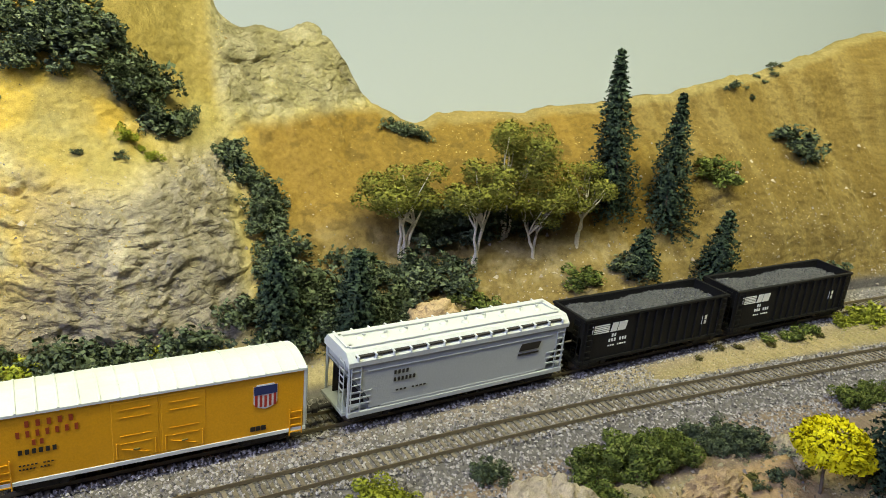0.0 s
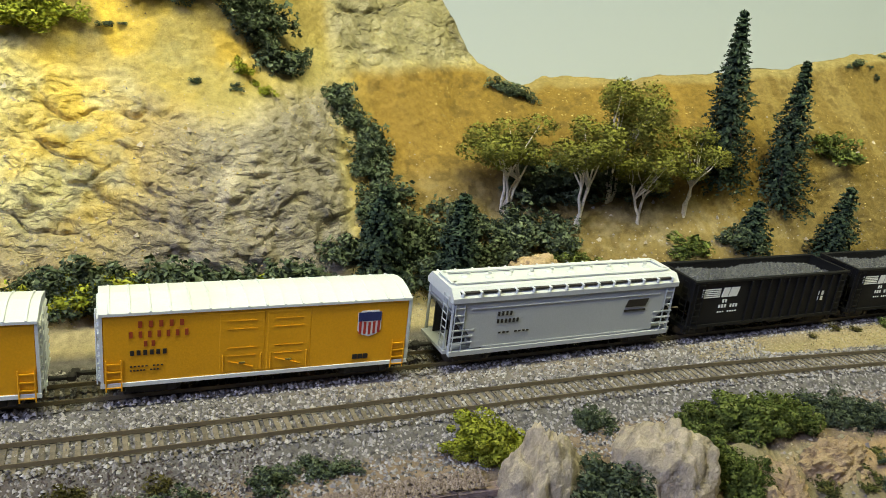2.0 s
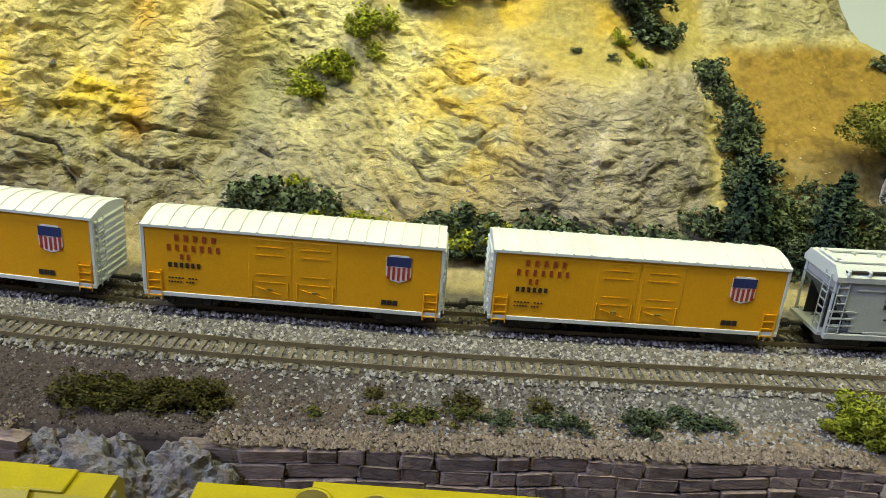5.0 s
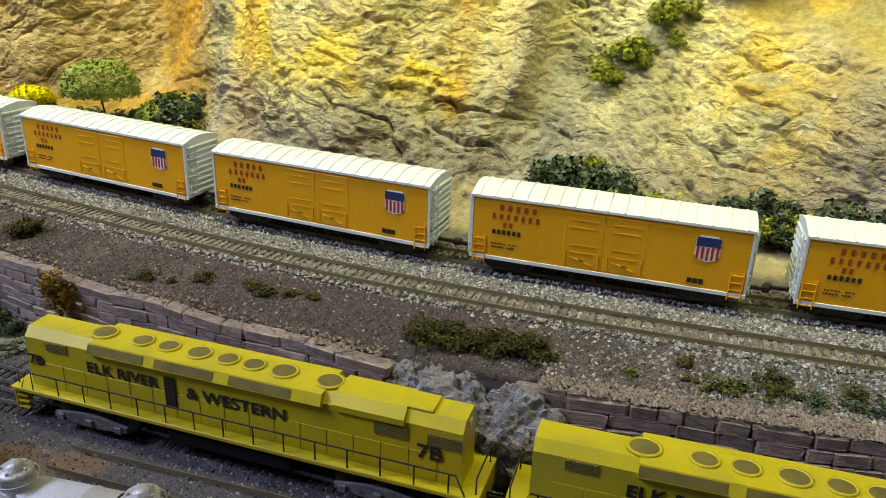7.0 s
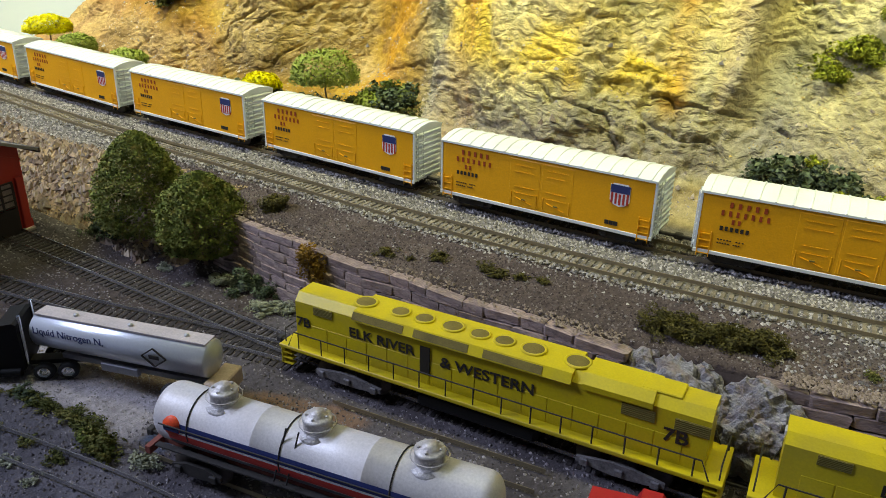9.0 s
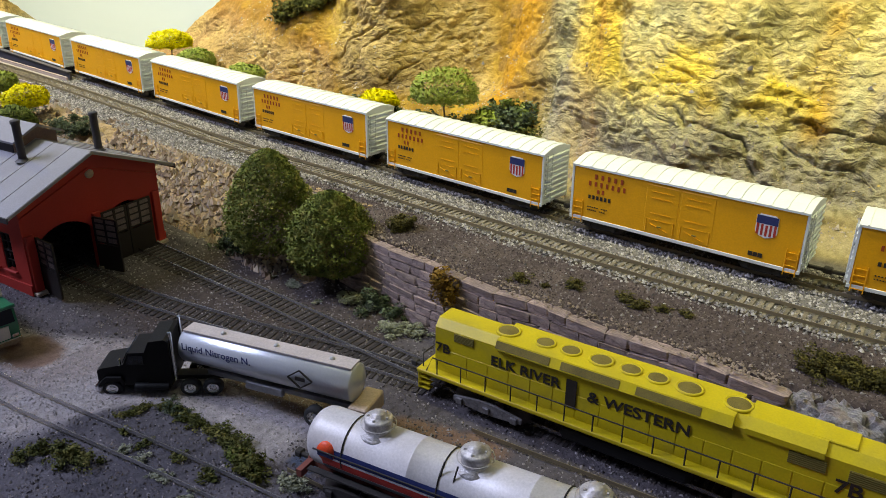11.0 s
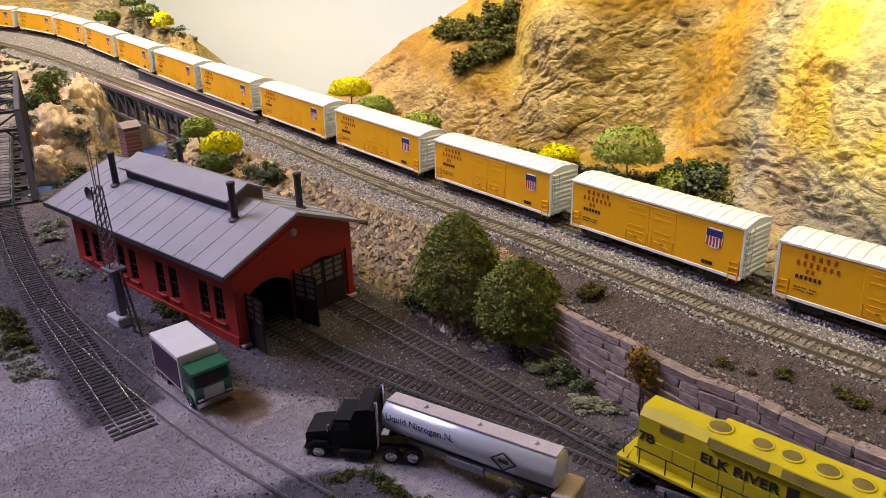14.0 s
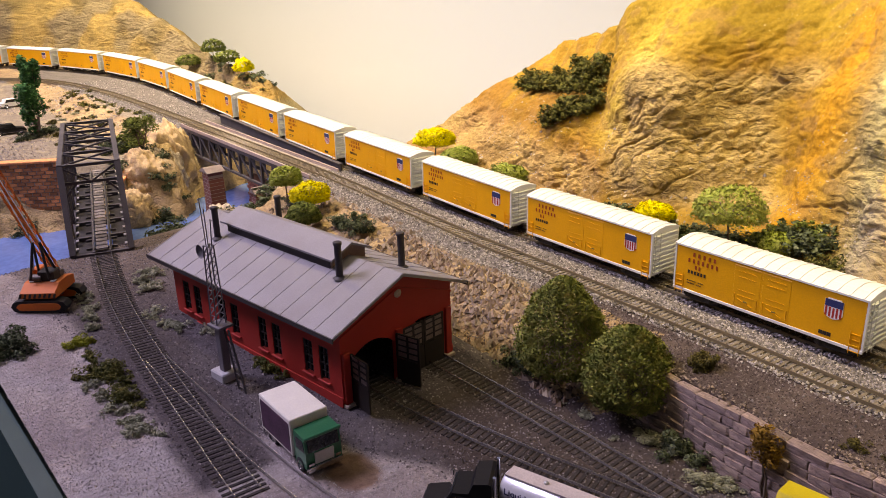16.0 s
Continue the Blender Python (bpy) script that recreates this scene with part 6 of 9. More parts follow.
    leaf(0.0607, 0.0225, 0)
    leaf(0.1058, -0.0225, 0)
    return t


engine_shed().matrix_world = pose(-0.704, 0.097, -0.0375, 0, 0, 6.6)


# ---------------------------------------------------------------- lattice mast beside the shed
def radio_mast():
    t = thing("radio_mast", Matrix(), "grey lattice radio mast with a small dish beside the shed", "mast")
    g = mat("grey_lattice", (0.16, 0.15, 0.17), 0.6, 0.2)
    b = part("concrete_foot", Build().box((0, 0, 0.004), (0.019, 0.017, 0.009), 0.001), mat("pale_concrete", (0.42, 0.42, 0.44), 0.9), t)
    part("lower_post", Build().box((0.001, 0, 0.026), (0.007, 0.007, 0.042), 0.0006), g, t)
    part("platform", Build().box((0.002, 0, 0.0475), (0.017, 0.014, 0.0022), 0.0003), g, t)
    z0, z1 = 0.0485, 0.112
    w = lambda z: 0.0042 - 0.0014 * (z - z0) / (z1 - z0)
    for sx in (-1, 1):
        for sy in (-1, 1):
            part("leg", Build().bar((sx * w(z0), sy * w(z0), z0), (sx * w(z1), sy * w(z1), z1), 0.0009), g, t)
    n = 9
    for k in range(n):
        za, zb = z0 + (z1 - z0) * k / n, z0 + (z1 - z0) * (k + 1) / n
        c = Build()
        for s in (-1, 1):
            c.bar((-w(za), s * w(za), za), (w(zb), s * w(zb), zb), 0.0006).bar((s * w(za), -w(za), za), (s * w(zb), w(zb), zb), 0.0006)
            c.bar((-w(zb), s * w(zb), zb), (w(zb), s * w(zb), zb), 0.0006)
        part("brace", c, g, t)
    part("dish", Build().lathe([(0.0, 0.0014), (0.003, 0.0009), (0.0052, 0.0), (0.0055, -0.0006)], 16, "y", pose(-0.008, -0.003, 0.106)).bar((-0.007, 0, 0.106), (-0.003, 0, 0.106), 0.0008), g, t)
    for x, h in ((0.0, 0.028), (0.005, 0.022), (-0.003, 0.036)):
        part("aerial", Build().tube([(x, 0, z1 - 0.002), (x * 1.6, 0, z1 + h)], 0.00045, 5), g, t)
    la = Build()
    for s in (-1, 1):
        la.bar((0.030 + s * 0.0045, -0.004, 0.0), (0.010 + s * 0.0030, 0, 0.046), 0.0014)
    for k in range(9):
        u = (k + 0.6) / 9.5
        la.bar((0.030 - 0.020 * u - 0.004, -0.004 * (1 - u), 0.046 * u), (0.030 - 0.020 * u + 0.004, -0.004 * (1 - u), 0.046 * u), 0.0008)
    part("access_ladder", la, mat("dark_ladder_steel", (0.06, 0.055, 0.06), 0.6, 0.2), t, "dark steel ladder")
    return t


radio_mast().matrix_world = pose(-0.802, 0.050, -0.0355, 0, 0, 8) @ Matrix.Diagonal((0.95, 0.95, 1.0, 1))

# ---------------------------------------------------------------- bridges and water
M_STEELD = mat("dark_bridge_steel", (0.075, 0.068, 0.075), 0.6, 0.2, var=0.25)
M_BRICKN = bpy.data.materials.new("red_brickwork")
M_BRICKN.use_nodes = True
_t = M_BRICKN.node_tree
_bt, _tc = _t.nodes.new("ShaderNodeTexBrick"), _t.nodes.new("ShaderNodeTexCoord")
_map = _t.nodes.new("ShaderNodeMapping")
_map.inputs["Rotation"].default_value = (radians(90), 0, 0)
for _k, _v in (("Scale", 90.0), ("Mortar Size", 0.03), ("Brick Width", 1.0), ("Row Height", 0.5)):
    _bt.inputs[_k].default_value = _v
_bt.inputs["Color1"].default_value, _bt.inputs["Color2"].default_value, _bt.inputs["Mortar"].default_value = (0.21, 0.070, 0.048, 1), (0.135, 0.046, 0.040, 1), (0.30, 0.235, 0.20, 1)
_t.links.new(_tc.outputs["Object"], _map.inputs["Vector"])
_t.links.new(_map.outputs["Vector"], _bt.inputs["Vector"])
_t.links.new(_bt.outputs["Color"], _t.nodes["Principled BSDF"].inputs["Base Color"])
_t.nodes["Principled BSDF"].inputs["Roughness"].default_value = 0.85
MORTAR = mat("grey_mortar", (0.33, 0.27, 0.23), 0.95)
M_BRICKO = mat("orange_brick", (0.60, 0.25, 0.10), 0.85, var=0.4, scale=160, rand=0.55)
M_BRICKR = mat("red_brick", (0.21, 0.070, 0.048), 0.85, var=0.4, scale=160, rand=0.55)
M_WATER = mat("painted_blue_water", (0.10, 0.17, 0.42), 0.12, var=0.25, scale=20, fine=120, bump=0.15, dist=0.002)
slab("water", (-1.42, 0.375, -0.0965), (0.72, 0.90, 0.006), M_WATER, "glossy blue painted river water", "water")


def truss_bridge():
    L, W, H = 0.335, 0.062, 0.088
    t = thing("truss_bridge", Matrix(), "dark grey steel through-truss railway bridge over the river", "bridge")
    n = 6
    d = L / n
    PALE, PLANK = mat("pale_bracket", (0.34, 0.32, 0.31), 0.8), mat("grey_deck_plank", (0.21, 0.185, 0.165), 0.9, var=0.5, scale=200, rand=0.4)
    for s in (-1, 1):
        y = s * W / 2
        part("bottom_chord", Build().box((L / 2, y, 0.004), (L, 0.0055, 0.007), 0.0005), M_STEELD, t)
        part("top_chord", Build().box((L / 2, y, H), (L - 2 * d, 0.006, 0.006), 0.0005), M_STEELD, t)
        for a, b in ((0, d), (L, L - d)):
            part("end_post", Build().bar((a, y, 0.006), (b, y, H), 0.0065), M_STEELD, t)
        for k in range(1, n):
            part("vertical", Build().bar((k * d, y, 0.006), (k * d, y, H), 0.0036), M_STEELD, t)
        for k in range(1, n - 1):
            a, b = (k, k + 1) if k < n / 2 else (k + 1, k)
            part("diagonal", Build().bar((a * d, y, H), (b * d, y, 0.006), 0.0028), M_STEELD, t)
        part("rail", Build().box((L / 2, s * 0.00825, 0.0112), (L, 0.0010, 0.0024)), M_RAILB, t)
        part("stringer", Build().box((L / 2, s * 0.009, 0.005), (L, 0.003, 0.006)), M_STEELD, t)
    part("deck", Build().box((L / 2, 0, 0.0088), (L, 0.010, 0.0014)), mat("grey_bridge_deck", (0.10, 0.088, 0.080), 0.8, var=0.5, scale=120), t)
    for k in range(n + 1):
        part("floor_beam", Build().box((k * d, 0, 0.004), (0.0045, W, 0.006)), M_STEELD, t)
    for k in range(2 * n):
        part("outrigger", Build().box(((k + 0.5) * d / 2, 0, 0.0068), (0.0028, 0.034, 0.0024)), M_STEELD, t)
        for s in (-1, 1):
            part("bracket", Build().box(((k + 0.5) * d / 2, s * (W / 2 - 0.0050), 0.0080), (0.0068, 0.0030, 0.0022), 0.0003), PALE, t, "pale grey bracket")
    # Dark sheets added below the deck for the shade between the beams.
    for s in (-1, 1):
        part("under_floor_shade", Build().box((L / 2, s * 0.0205, 0.0020), (L, 0.0190, 0.0012)), M_DARK, t)
    for k in range(28):
        part("deck_plank", Build().box(((k + 0.5) * L / 28, 0, 0.0100), (L / 28 - 0.0030, 0.0125, 0.0016), 0.0003), PLANK, t)
    for k in range(1, n):
        part("top_strut", Build().box((k * d, 0, H + 0.001), (0.0035, W, 0.003)), M_STEELD, t)
        if k < n - 1:
            part("lateral", Build().bar((k * d, -W / 2, H + 0.001), ((k + 1) * d, W / 2, H + 0.001), 0.0018).bar((k * d, W / 2, H + 0.001), ((k + 1) * d, -W / 2, H + 0.001), 0.0018), M_STEELD, t)
    for x, dz in ((d * 0.98, 0.0), (L - d * 0.98, 0.0)):
        part("portal", Build().box((x, 0, H - 0.018), (0.003, W, 0.0028)).bar((x, -W / 2, H), (x, 0, H - 0.018), 0.0018).bar((x, W / 2, H), (x, 0, H - 0.018), 0.0018).bar((x, -W / 2, H - 0.034), (x, -W / 2 + 0.016, H - 0.018), 0.0022).bar((x, W / 2, H - 0.034), (x, W / 2 - 0.016, H - 0.018), 0.0022), M_STEELD, t)
    return t


truss_bridge().matrix_world = pose(-1.134, 0.0622, -0.0265, 0, -2.6, 180 - 16.7) @ Matrix.Diagonal((1, 0.97, 1.04, 1))


def deck_bridge(label, x0, x1, truss):
    """A deck span under a main track, between two places on the line."""
    fn = near_track if truss else far_track
    ya, yb = float(fn(x0)), float(fn(x1))
    L = math.hypot(x1 - x0, yb - ya)
    fall = math.degrees(math.atan2(float(grade(x1) - grade(x0)), L))
    t = thing("deck_bridge", pose(x1, yb, float(grade(x1)), 0, fall, math.degrees(math.atan2(ya - yb, x0 - x1))), label, "bridge", "deck bridges")
    for s in (-1, 1):
        y = s * 0.020
        if truss:
            part("top_chord", Build().box((L / 2, y, -0.0065), (L, 0.005, 0.005), 0.0004), M_STEELD, t)
            part("bottom_chord", Build().box((L / 2, y, -0.045), (L, 0.004, 0.004), 0.0004), M_STEELD, t)
            n = 12
            for k in range(n + 1):
                part("vertical", Build().box((L * k / n, y, -0.026), (0.0040, 0.0035, 0.036)), M_STEELD, t)
                if k < n:
                    part("diagonal", Build().bar((L * k / n, y, -0.008), (L * (k + 1) / n, y, -0.044), 0.0022), M_STEELD, t)
        else:
            part("plate_girder", Build().box((L / 2, y, -0.001), (L, 0.0025, 0.016)).box((L / 2, y, 0.0075), (L, 0.0065, 0.0014)).box((L / 2, y, -0.009), (L, 0.0065, 0.0014)), M_STEELD, t)
    part("deck", Build().box((L / 2, 0, -0.0038), (L, 0.044 if truss else 0.034, 0.0022)), mat("cinder_deck", (0.25, 0.22, 0.19), 0.95, var=0.4, scale=300), t)
    if truss:
        part("edge_board", Build().box((L / 2, 0.0225, -0.0005), (L, 0.002, 0.005)).box((L / 2, -0.0225, -0.0005), (L, 0.002, 0.005)), mat("pinkish_edge_board", (0.34, 0.27, 0.25), 0.8), t)
    return t


deck_bridge("dark deck-truss bridge under the near main track", -1.165, -1.60, True)
deck_bridge("black plate-girder bridge under the far main track", -1.165, -1.60, False)


def pier(label, x, y, w, d, z0, z1):
    t = thing("bridge_pier", pose(x, y, z0), label, "pier", "brick piers")
    part("shaft", Build().prism([(-w / 2 - 0.004, 0), (w / 2 + 0.004, 0), (w / 2, z1 - z0), (-w / 2, z1 - z0)], d, "y"), M_BRICKN, t)
    part("pier_cap", Build().prism([(-w / 2 - 0.004, z1 - z0), (w / 2 + 0.004, z1 - z0), (w / 2 - 0.008, z1 - z0 + 0.007), (-w / 2 + 0.008, z1 - z0 + 0.007)], d + 0.006, "y"), mat("grey_pier_cap", (0.22, 0.175, 0.16), 0.9), t)
    return t


pier("square red brick bridge pier with pale stone cap", -1.420, 0.318, 0.022, 0.024, -0.115, -0.026)
pier("short brick post with pale stone cap on the bank", -1.270, 0.318, 0.012, 0.012, -0.06, -0.030)
pier("brick abutment pier at the far river bank", -1.602, 0.400, 0.03, 0.12, -0.11, -0.040)


def brick_wall(label, x, y, z, length, height, turn, bricks):
    """A mortared wall whose camera side and ends are laid brick by brick."""
    w = part("abutment_wall", Build().box((0, 0, 0), (length, 0.012, height), 0.001), MORTAR, m=pose(x, y, z, 0, 0, turn))
    part("coping", Build().box((0, 0, height / 2 + 0.002), (length + 0.004, 0.017, 0.004), 0.0008), bricks, w)
    me = None
    rows, cols = int(height / 0.0055), max(1, int(length / 0.0120))
    for r in range(rows):
        for c in range(cols):
            u = (c + 0.5 + (0.25 if r % 2 else -0.25)) * length / cols - length / 2
            if abs(u) > length / 2 - 0.0052:
                u = math.copysign(length / 2 - 0.0052, u)
            ob = part("brick", me or Build().box((0, 0, 0), (0.0106, 0.0020, 0.0046), 0.0003), bricks, w, m=pose(u, -0.0064, (r + 0.5) * height / rows - height / 2))
            me = me or ob.data
    tagged(w, label, "wall", "brick abutments")


brick_wall("orange brick abutment wall at the truss bridge's far end", -1.545, 0.085, -0.030, 0.110, 0.072, 56, M_BRICKO)
brick_wall("red brick abutment wall below the deck bridge", -1.36, 0.385, -0.085, 0.16, 0.065, -4, M_BRICKR)
brick_wall("narrow brick wing wall beside the truss bridge", -1.49, 0.195, -0.065, 0.022, 0.07, 60, M_BRICKO)


# ---------------------------------------------------------------- crawler crane and parked cars
M_ORANGE = mat("orange_paint", (0.62, 0.14, 0.012), 0.65, var=0.12)


def crawler_crane():
    t = thing("crawler_crane", Matrix(), "orange crawler crane with raised lattice boom on gravel", "crane")
    for s in (-1, 1):
        y = s * 0.016
        prof = [(-0.024, 0.006), (-0.0215, 0.0012), (-0.017, 0.0), (0.017, 0.0), (0.0215, 0.0012), (0.024, 0.006), (0.0215, 0.0105), (0.017, 0.012), (-0.017, 0.012), (-0.0215, 0.0105)]
        tr = part("crawler_track", Build().prism(prof, 0.011, "x", y), M_RUBBER, t)
        part("track_frame", Build().prism([(a * 0.80, 0.006 + (b - 0.006) * 0.62) for a, b in prof], 0.012, "x", y), M_ORANGE, tr)
    part("turntable", Build().lathe([(0.012, 0.010), (0.012, 0.015)], 20), M_DARK, t)
    part("house", Build().prism([(-0.020, 0.014), (-0.020, 0.023), (-0.008, 0.026), (0.008, 0.026), (0.020, 0.0195), (0.020, 0.014)], 0.030, "y"), M_ORANGE, t)
    part("engine_cover", Build().box((-0.001, 0.003, 0.0305), (0.014, 0.014, 0.011), 0.001), M_DARK, t)
    for x, y, r in ((0.004, -0.006, 0.0042), (-0.010, 0.005, 0.0036)):
        part("winch_drum", Build().tube([(x, y - 0.005, 0.0285), (x, y + 0.005, 0.0285)], r, 14), M_WHEEL, t)
    for y in (-0.009, 0.009):
        part("white_hatch", Build().box((0.006, y, 0.0268), (0.005, 0.004, 0.0010), 0.0003), M_WHITE, t)
    w = Build()
    for k in range(8):
        w.prism([(-0.0165 + k * 0.0042, 0.0145), (-0.0145 + k * 0.0042, 0.0145), (-0.0130 + k * 0.0042, 0.0190), (-0.0150 + k * 0.0042, 0.0190)], 0.0004, "x", 0.0204)
    part("warning_stripes", w, M_LBLACK, t)
    part("cab", Build().box((-0.012, -0.010, 0.029), (0.012, 0.009, 0.012), 0.0012), M_ORANGE, t)
    part("cab_window", Build().box((-0.012, -0.0147, 0.0305), (0.009, 0.0006, 0.007)).box((-0.0182, -0.010, 0.0305), (0.0006, 0.007, 0.007)), M_GLASS, t)
    a, b = Vector((-0.014, 0.002, 0.028)), Vector((-0.045, -0.072, 0.190))
    side, up = Vector((0.2, 1, 0)).normalized() * 0.0048, Vector((0.9, -0.15, 0.32)).normalized() * 0.0042
    for i in (-1, 1):
        for j in (-1, 1):
            part("boom_chord", Build().bar(a + side * i * 0.7 + up * j * 0.7, b + side * i + up * j, 0.0013), M_ORANGE, t)
    n = 14
    for k in range(n):
        p, q = a.lerp(b, k / n), a.lerp(b, (k + 1) / n)
        lc = Build()
        for j in (-1, 1):
            lc.bar(p + side + up * j, q - side + up * j, 0.0008).bar(p + side * j + up, q + side * j - up, 0.0008)
        part("boom_lacing", lc, M_ORANGE, t)
    for s in (-1, 1):
        part("stay", Build().tube([(0.006, s * 0.006, 0.038), (0.004, s * 0.003, 0.066), tuple(b)], 0.0005, 5), M_STEEL, t)
        part("gantry_leg", Build().bar((0.010, s * 0.008, 0.030), (0.004, s * 0.003, 0.066), 0.0018).bar((-0.006, s * 0.008, 0.030), (0.004, s * 0.003, 0.066), 0.0018), M_DARK, t)
    return t


crawler_crane().matrix_world = pose(-1.034, -0.018, -0.0245, 0, 0, -40) @ Matrix.Diagonal((1.02, 1.08, 0.95, 1))


def car(label, paint, m, pickup=False):
    t = thing("parked_car", m, label, "car")
    prof = [(-0.026, 0.004), (-0.026, 0.0105), (-0.008 if pickup else -0.020, 0.0115), (0.010, 0.0115), (0.024, 0.0100), (0.026, 0.004)]
    part("body", Build().prism(prof, 0.020, "y"), paint, t)
    x0 = -0.006 if pickup else -0.018
    part("cabin", Build().prism([(x0, 0.011), (x0 + 0.003, 0.0180), (0.006, 0.0180), (0.011, 0.011)], 0.0175, "y"), paint, t)
    part("window", Build().prism([(x0 + 0.0012, 0.0118), (x0 + 0.0036, 0.0172), (0.0056, 0.0172), (0.0095, 0.0118)], 0.0180, "y"), M_GLASS, t)
    for x in (-0.0165, 0.0165):
        for s in (-1, 1):
            road_wheel(t, x, s * 0.0092, 0.0040, 0.0028)
    part("bumper", Build().box((0.0262, 0, 0.0055), (0.0012, 0.019, 0.0024), 0.0003).box((-0.0262, 0, 0.0055), (0.0012, 0.019, 0.0024), 0.0003), M_CHROME, t)
    return t


M_REDCAR = mat("red_car_paint", (0.40, 0.02, 0.025), 0.3, var=0.08, coat=0.4)
car("red model pickup parked beyond the stub track's end", M_REDCAR, pose(-0.208, 0.173, -0.0542, 0, 0, 9), True)
car("blue model car parked beside the red pickup", mat("blue_car_paint", (0.10, 0.15, 0.42), 0.3, var=0.08, coat=0.4), pose(-0.151, 0.182, -0.0542, 0, 0, 9))
car("white and red model van parked by the far road", M_WHITE, pose(-2.10, 0.192, ground_at(-2.10, 0.192), 0, 0, 100))
car("dark model car parked by the far road", M_BLACK, pose(-1.83, 0.126, ground_at(-1.83, 0.126), 0, 0, 85))

# ---------------------------------------------------------------- stones, boulders, rubble


def island_mat(name, colours, rough=0.9, spread=0.35, fine=900.0, bump=0.4, clump=0.0):
    """Each loose piece takes its own shade between two colours."""
    ma = bpy.data.materials.new(name)
    ma.use_nodes = True
    nt = ma.node_tree
    b = nt.nodes["Principled BSDF"]
    g, r, n, m, mr = (nt.nodes.new("ShaderNode" + k) for k in ("NewGeometry", "ValToRGB", "TexNoise", "Mix", "MapRange"))
    tc = nt.nodes.new("ShaderNodeTexCoord")
    n.inputs["Scale"].default_value = fine
    nt.links.new(tc.outputs["Object"], n.inputs["Vector"])
    if clump:      # neighbouring leaves share their tone
        cn, ca = nt.nodes.new("ShaderNodeTexNoise"), nt.nodes.new("ShaderNodeMath")
        cn.inputs["Scale"].default_value, cn.inputs["Detail"].default_value = clump, 2
        cr = nt.nodes.new("ShaderNodeMapRange")
        cr.inputs["From Min"].default_value, cr.inputs["From Max"].default_value = 0.32, 0.68
        cr.inputs["To Min"].default_value, cr.inputs["To Max"].default_value = 0.05, 0.65
        ca.operation = "MULTIPLY_ADD"
        ca.inputs[1].default_value = 0.35
        nt.links.new(g.outputs["Position"], cn.inputs["Vector"])
        nt.links.new(cn.outputs["Fac"], cr.inputs["Value"])
        nt.links.new(g.outputs["Random Per Island"], ca.inputs[0])
        nt.links.new(cr.outputs["Result"], ca.inputs[2])
        nt.links.new(ca.outputs[0], r.inputs["Fac"])
    else:
        nt.links.new(g.outputs["Random Per Island"], r.inputs["Fac"])
    el = r.color_ramp.elements
    el[0].color, el[1].color = (*colours[0], 1), (*colours[-1], 1)
    for k, c in enumerate(colours[1:-1]):
        e = el.new((k + 1) / (len(colours) - 1))
        e.color = (*c, 1)
    m.data_type, m.blend_type = "RGBA", "MULTIPLY"
    m.inputs["Factor"].default_value = 1
    mr.inputs["To Min"].default_value, mr.inputs["To Max"].default_value = 1 - spread, 1 + spread
    nt.links.new(n.outputs["Fac"], mr.inputs["Value"])
    nt.links.new(r.outputs["Color"], m.inputs["A"])
    nt.links.new(mr.outputs["Result"], m.inputs["B"])
    nt.links.new(m.outputs["Result"], b.inputs["Base Color"])
    b.inputs["Roughness"].default_value = rough
    b.inputs["Specular IOR Level"].default_value = 0.2
    if bump:
        bp = nt.nodes.new("ShaderNodeBump")
        bp.inputs["Strength"].default_value, bp.inputs["Distance"].default_value = bump, 0.0006
        nt.links.new(n.outputs["Fac"], bp.inputs["Height"])
        nt.links.new(bp.outputs["Normal"], b.inputs["Normal"])
    return ma


def raw_mesh(name, verts, faces, material, smooth=False, normals=None):
    me = bpy.data.meshes.new(name)
    verts, faces = np.asarray(verts, float), np.asarray(faces, int)
    me.vertices.add(len(verts))
    me.vertices.foreach_set("co", verts.ravel())
    me.loops.add(faces.size)
    me.loops.foreach_set("vertex_index", faces.ravel())
    me.polygons.add(len(faces))
    me.polygons.foreach_set("loop_start", np.arange(0, faces.size, faces.shape[1]))
    me.update()
    me.validate()
    me.polygons.foreach_set("use_smooth", np.full(len(faces), smooth or normals is not None))
    if normals is not None and len(me.vertices) == len(normals):
        me.normals_split_custom_set_from_vertices(normals)
    me.materials.append(material)
    return me


def chips(name, centres, sizes, material, label, category, seed, flat=0.7):
    """Many small angular stones as one mesh."""
    rng = np.random.default_rng(seed)
    n = len(centres)
    base = np.array([(1, 0, -0.4), (0, 1, -0.4), (-1, 0, -0.4), (0, -1, -0.4), (0.15, 0, 1)], float)
    p = np.broadcast_to(base, (n, 5, 3)) * rng.uniform(0.55, 1.3, (n, 5, 1)) + rng.uniform(-0.28, 0.28, (n, 5, 3))
    a = rng.uniform(0, 6.283, n)
    c, s = np.cos(a)[:, None], np.sin(a)[:, None]
    x, y, z = p[..., 0] * c - p[..., 1] * s, p[..., 0] * s + p[..., 1] * c, p[..., 2] * flat
    v = np.stack([x, y, z], -1) * np.asarray(sizes)[:, None, None] + np.asarray(centres)[:, None, :]
    tri = np.array([(0, 1, 4), (1, 2, 4), (2, 3, 4), (3, 0, 4)])
    f = (tri[None] + 5 * np.arange(n)[:, None, None]).reshape(-1, 3)
    return tagged(new(name, raw_mesh(name, v.reshape(-1, 3), f, material)), label, category, kind="stuff")


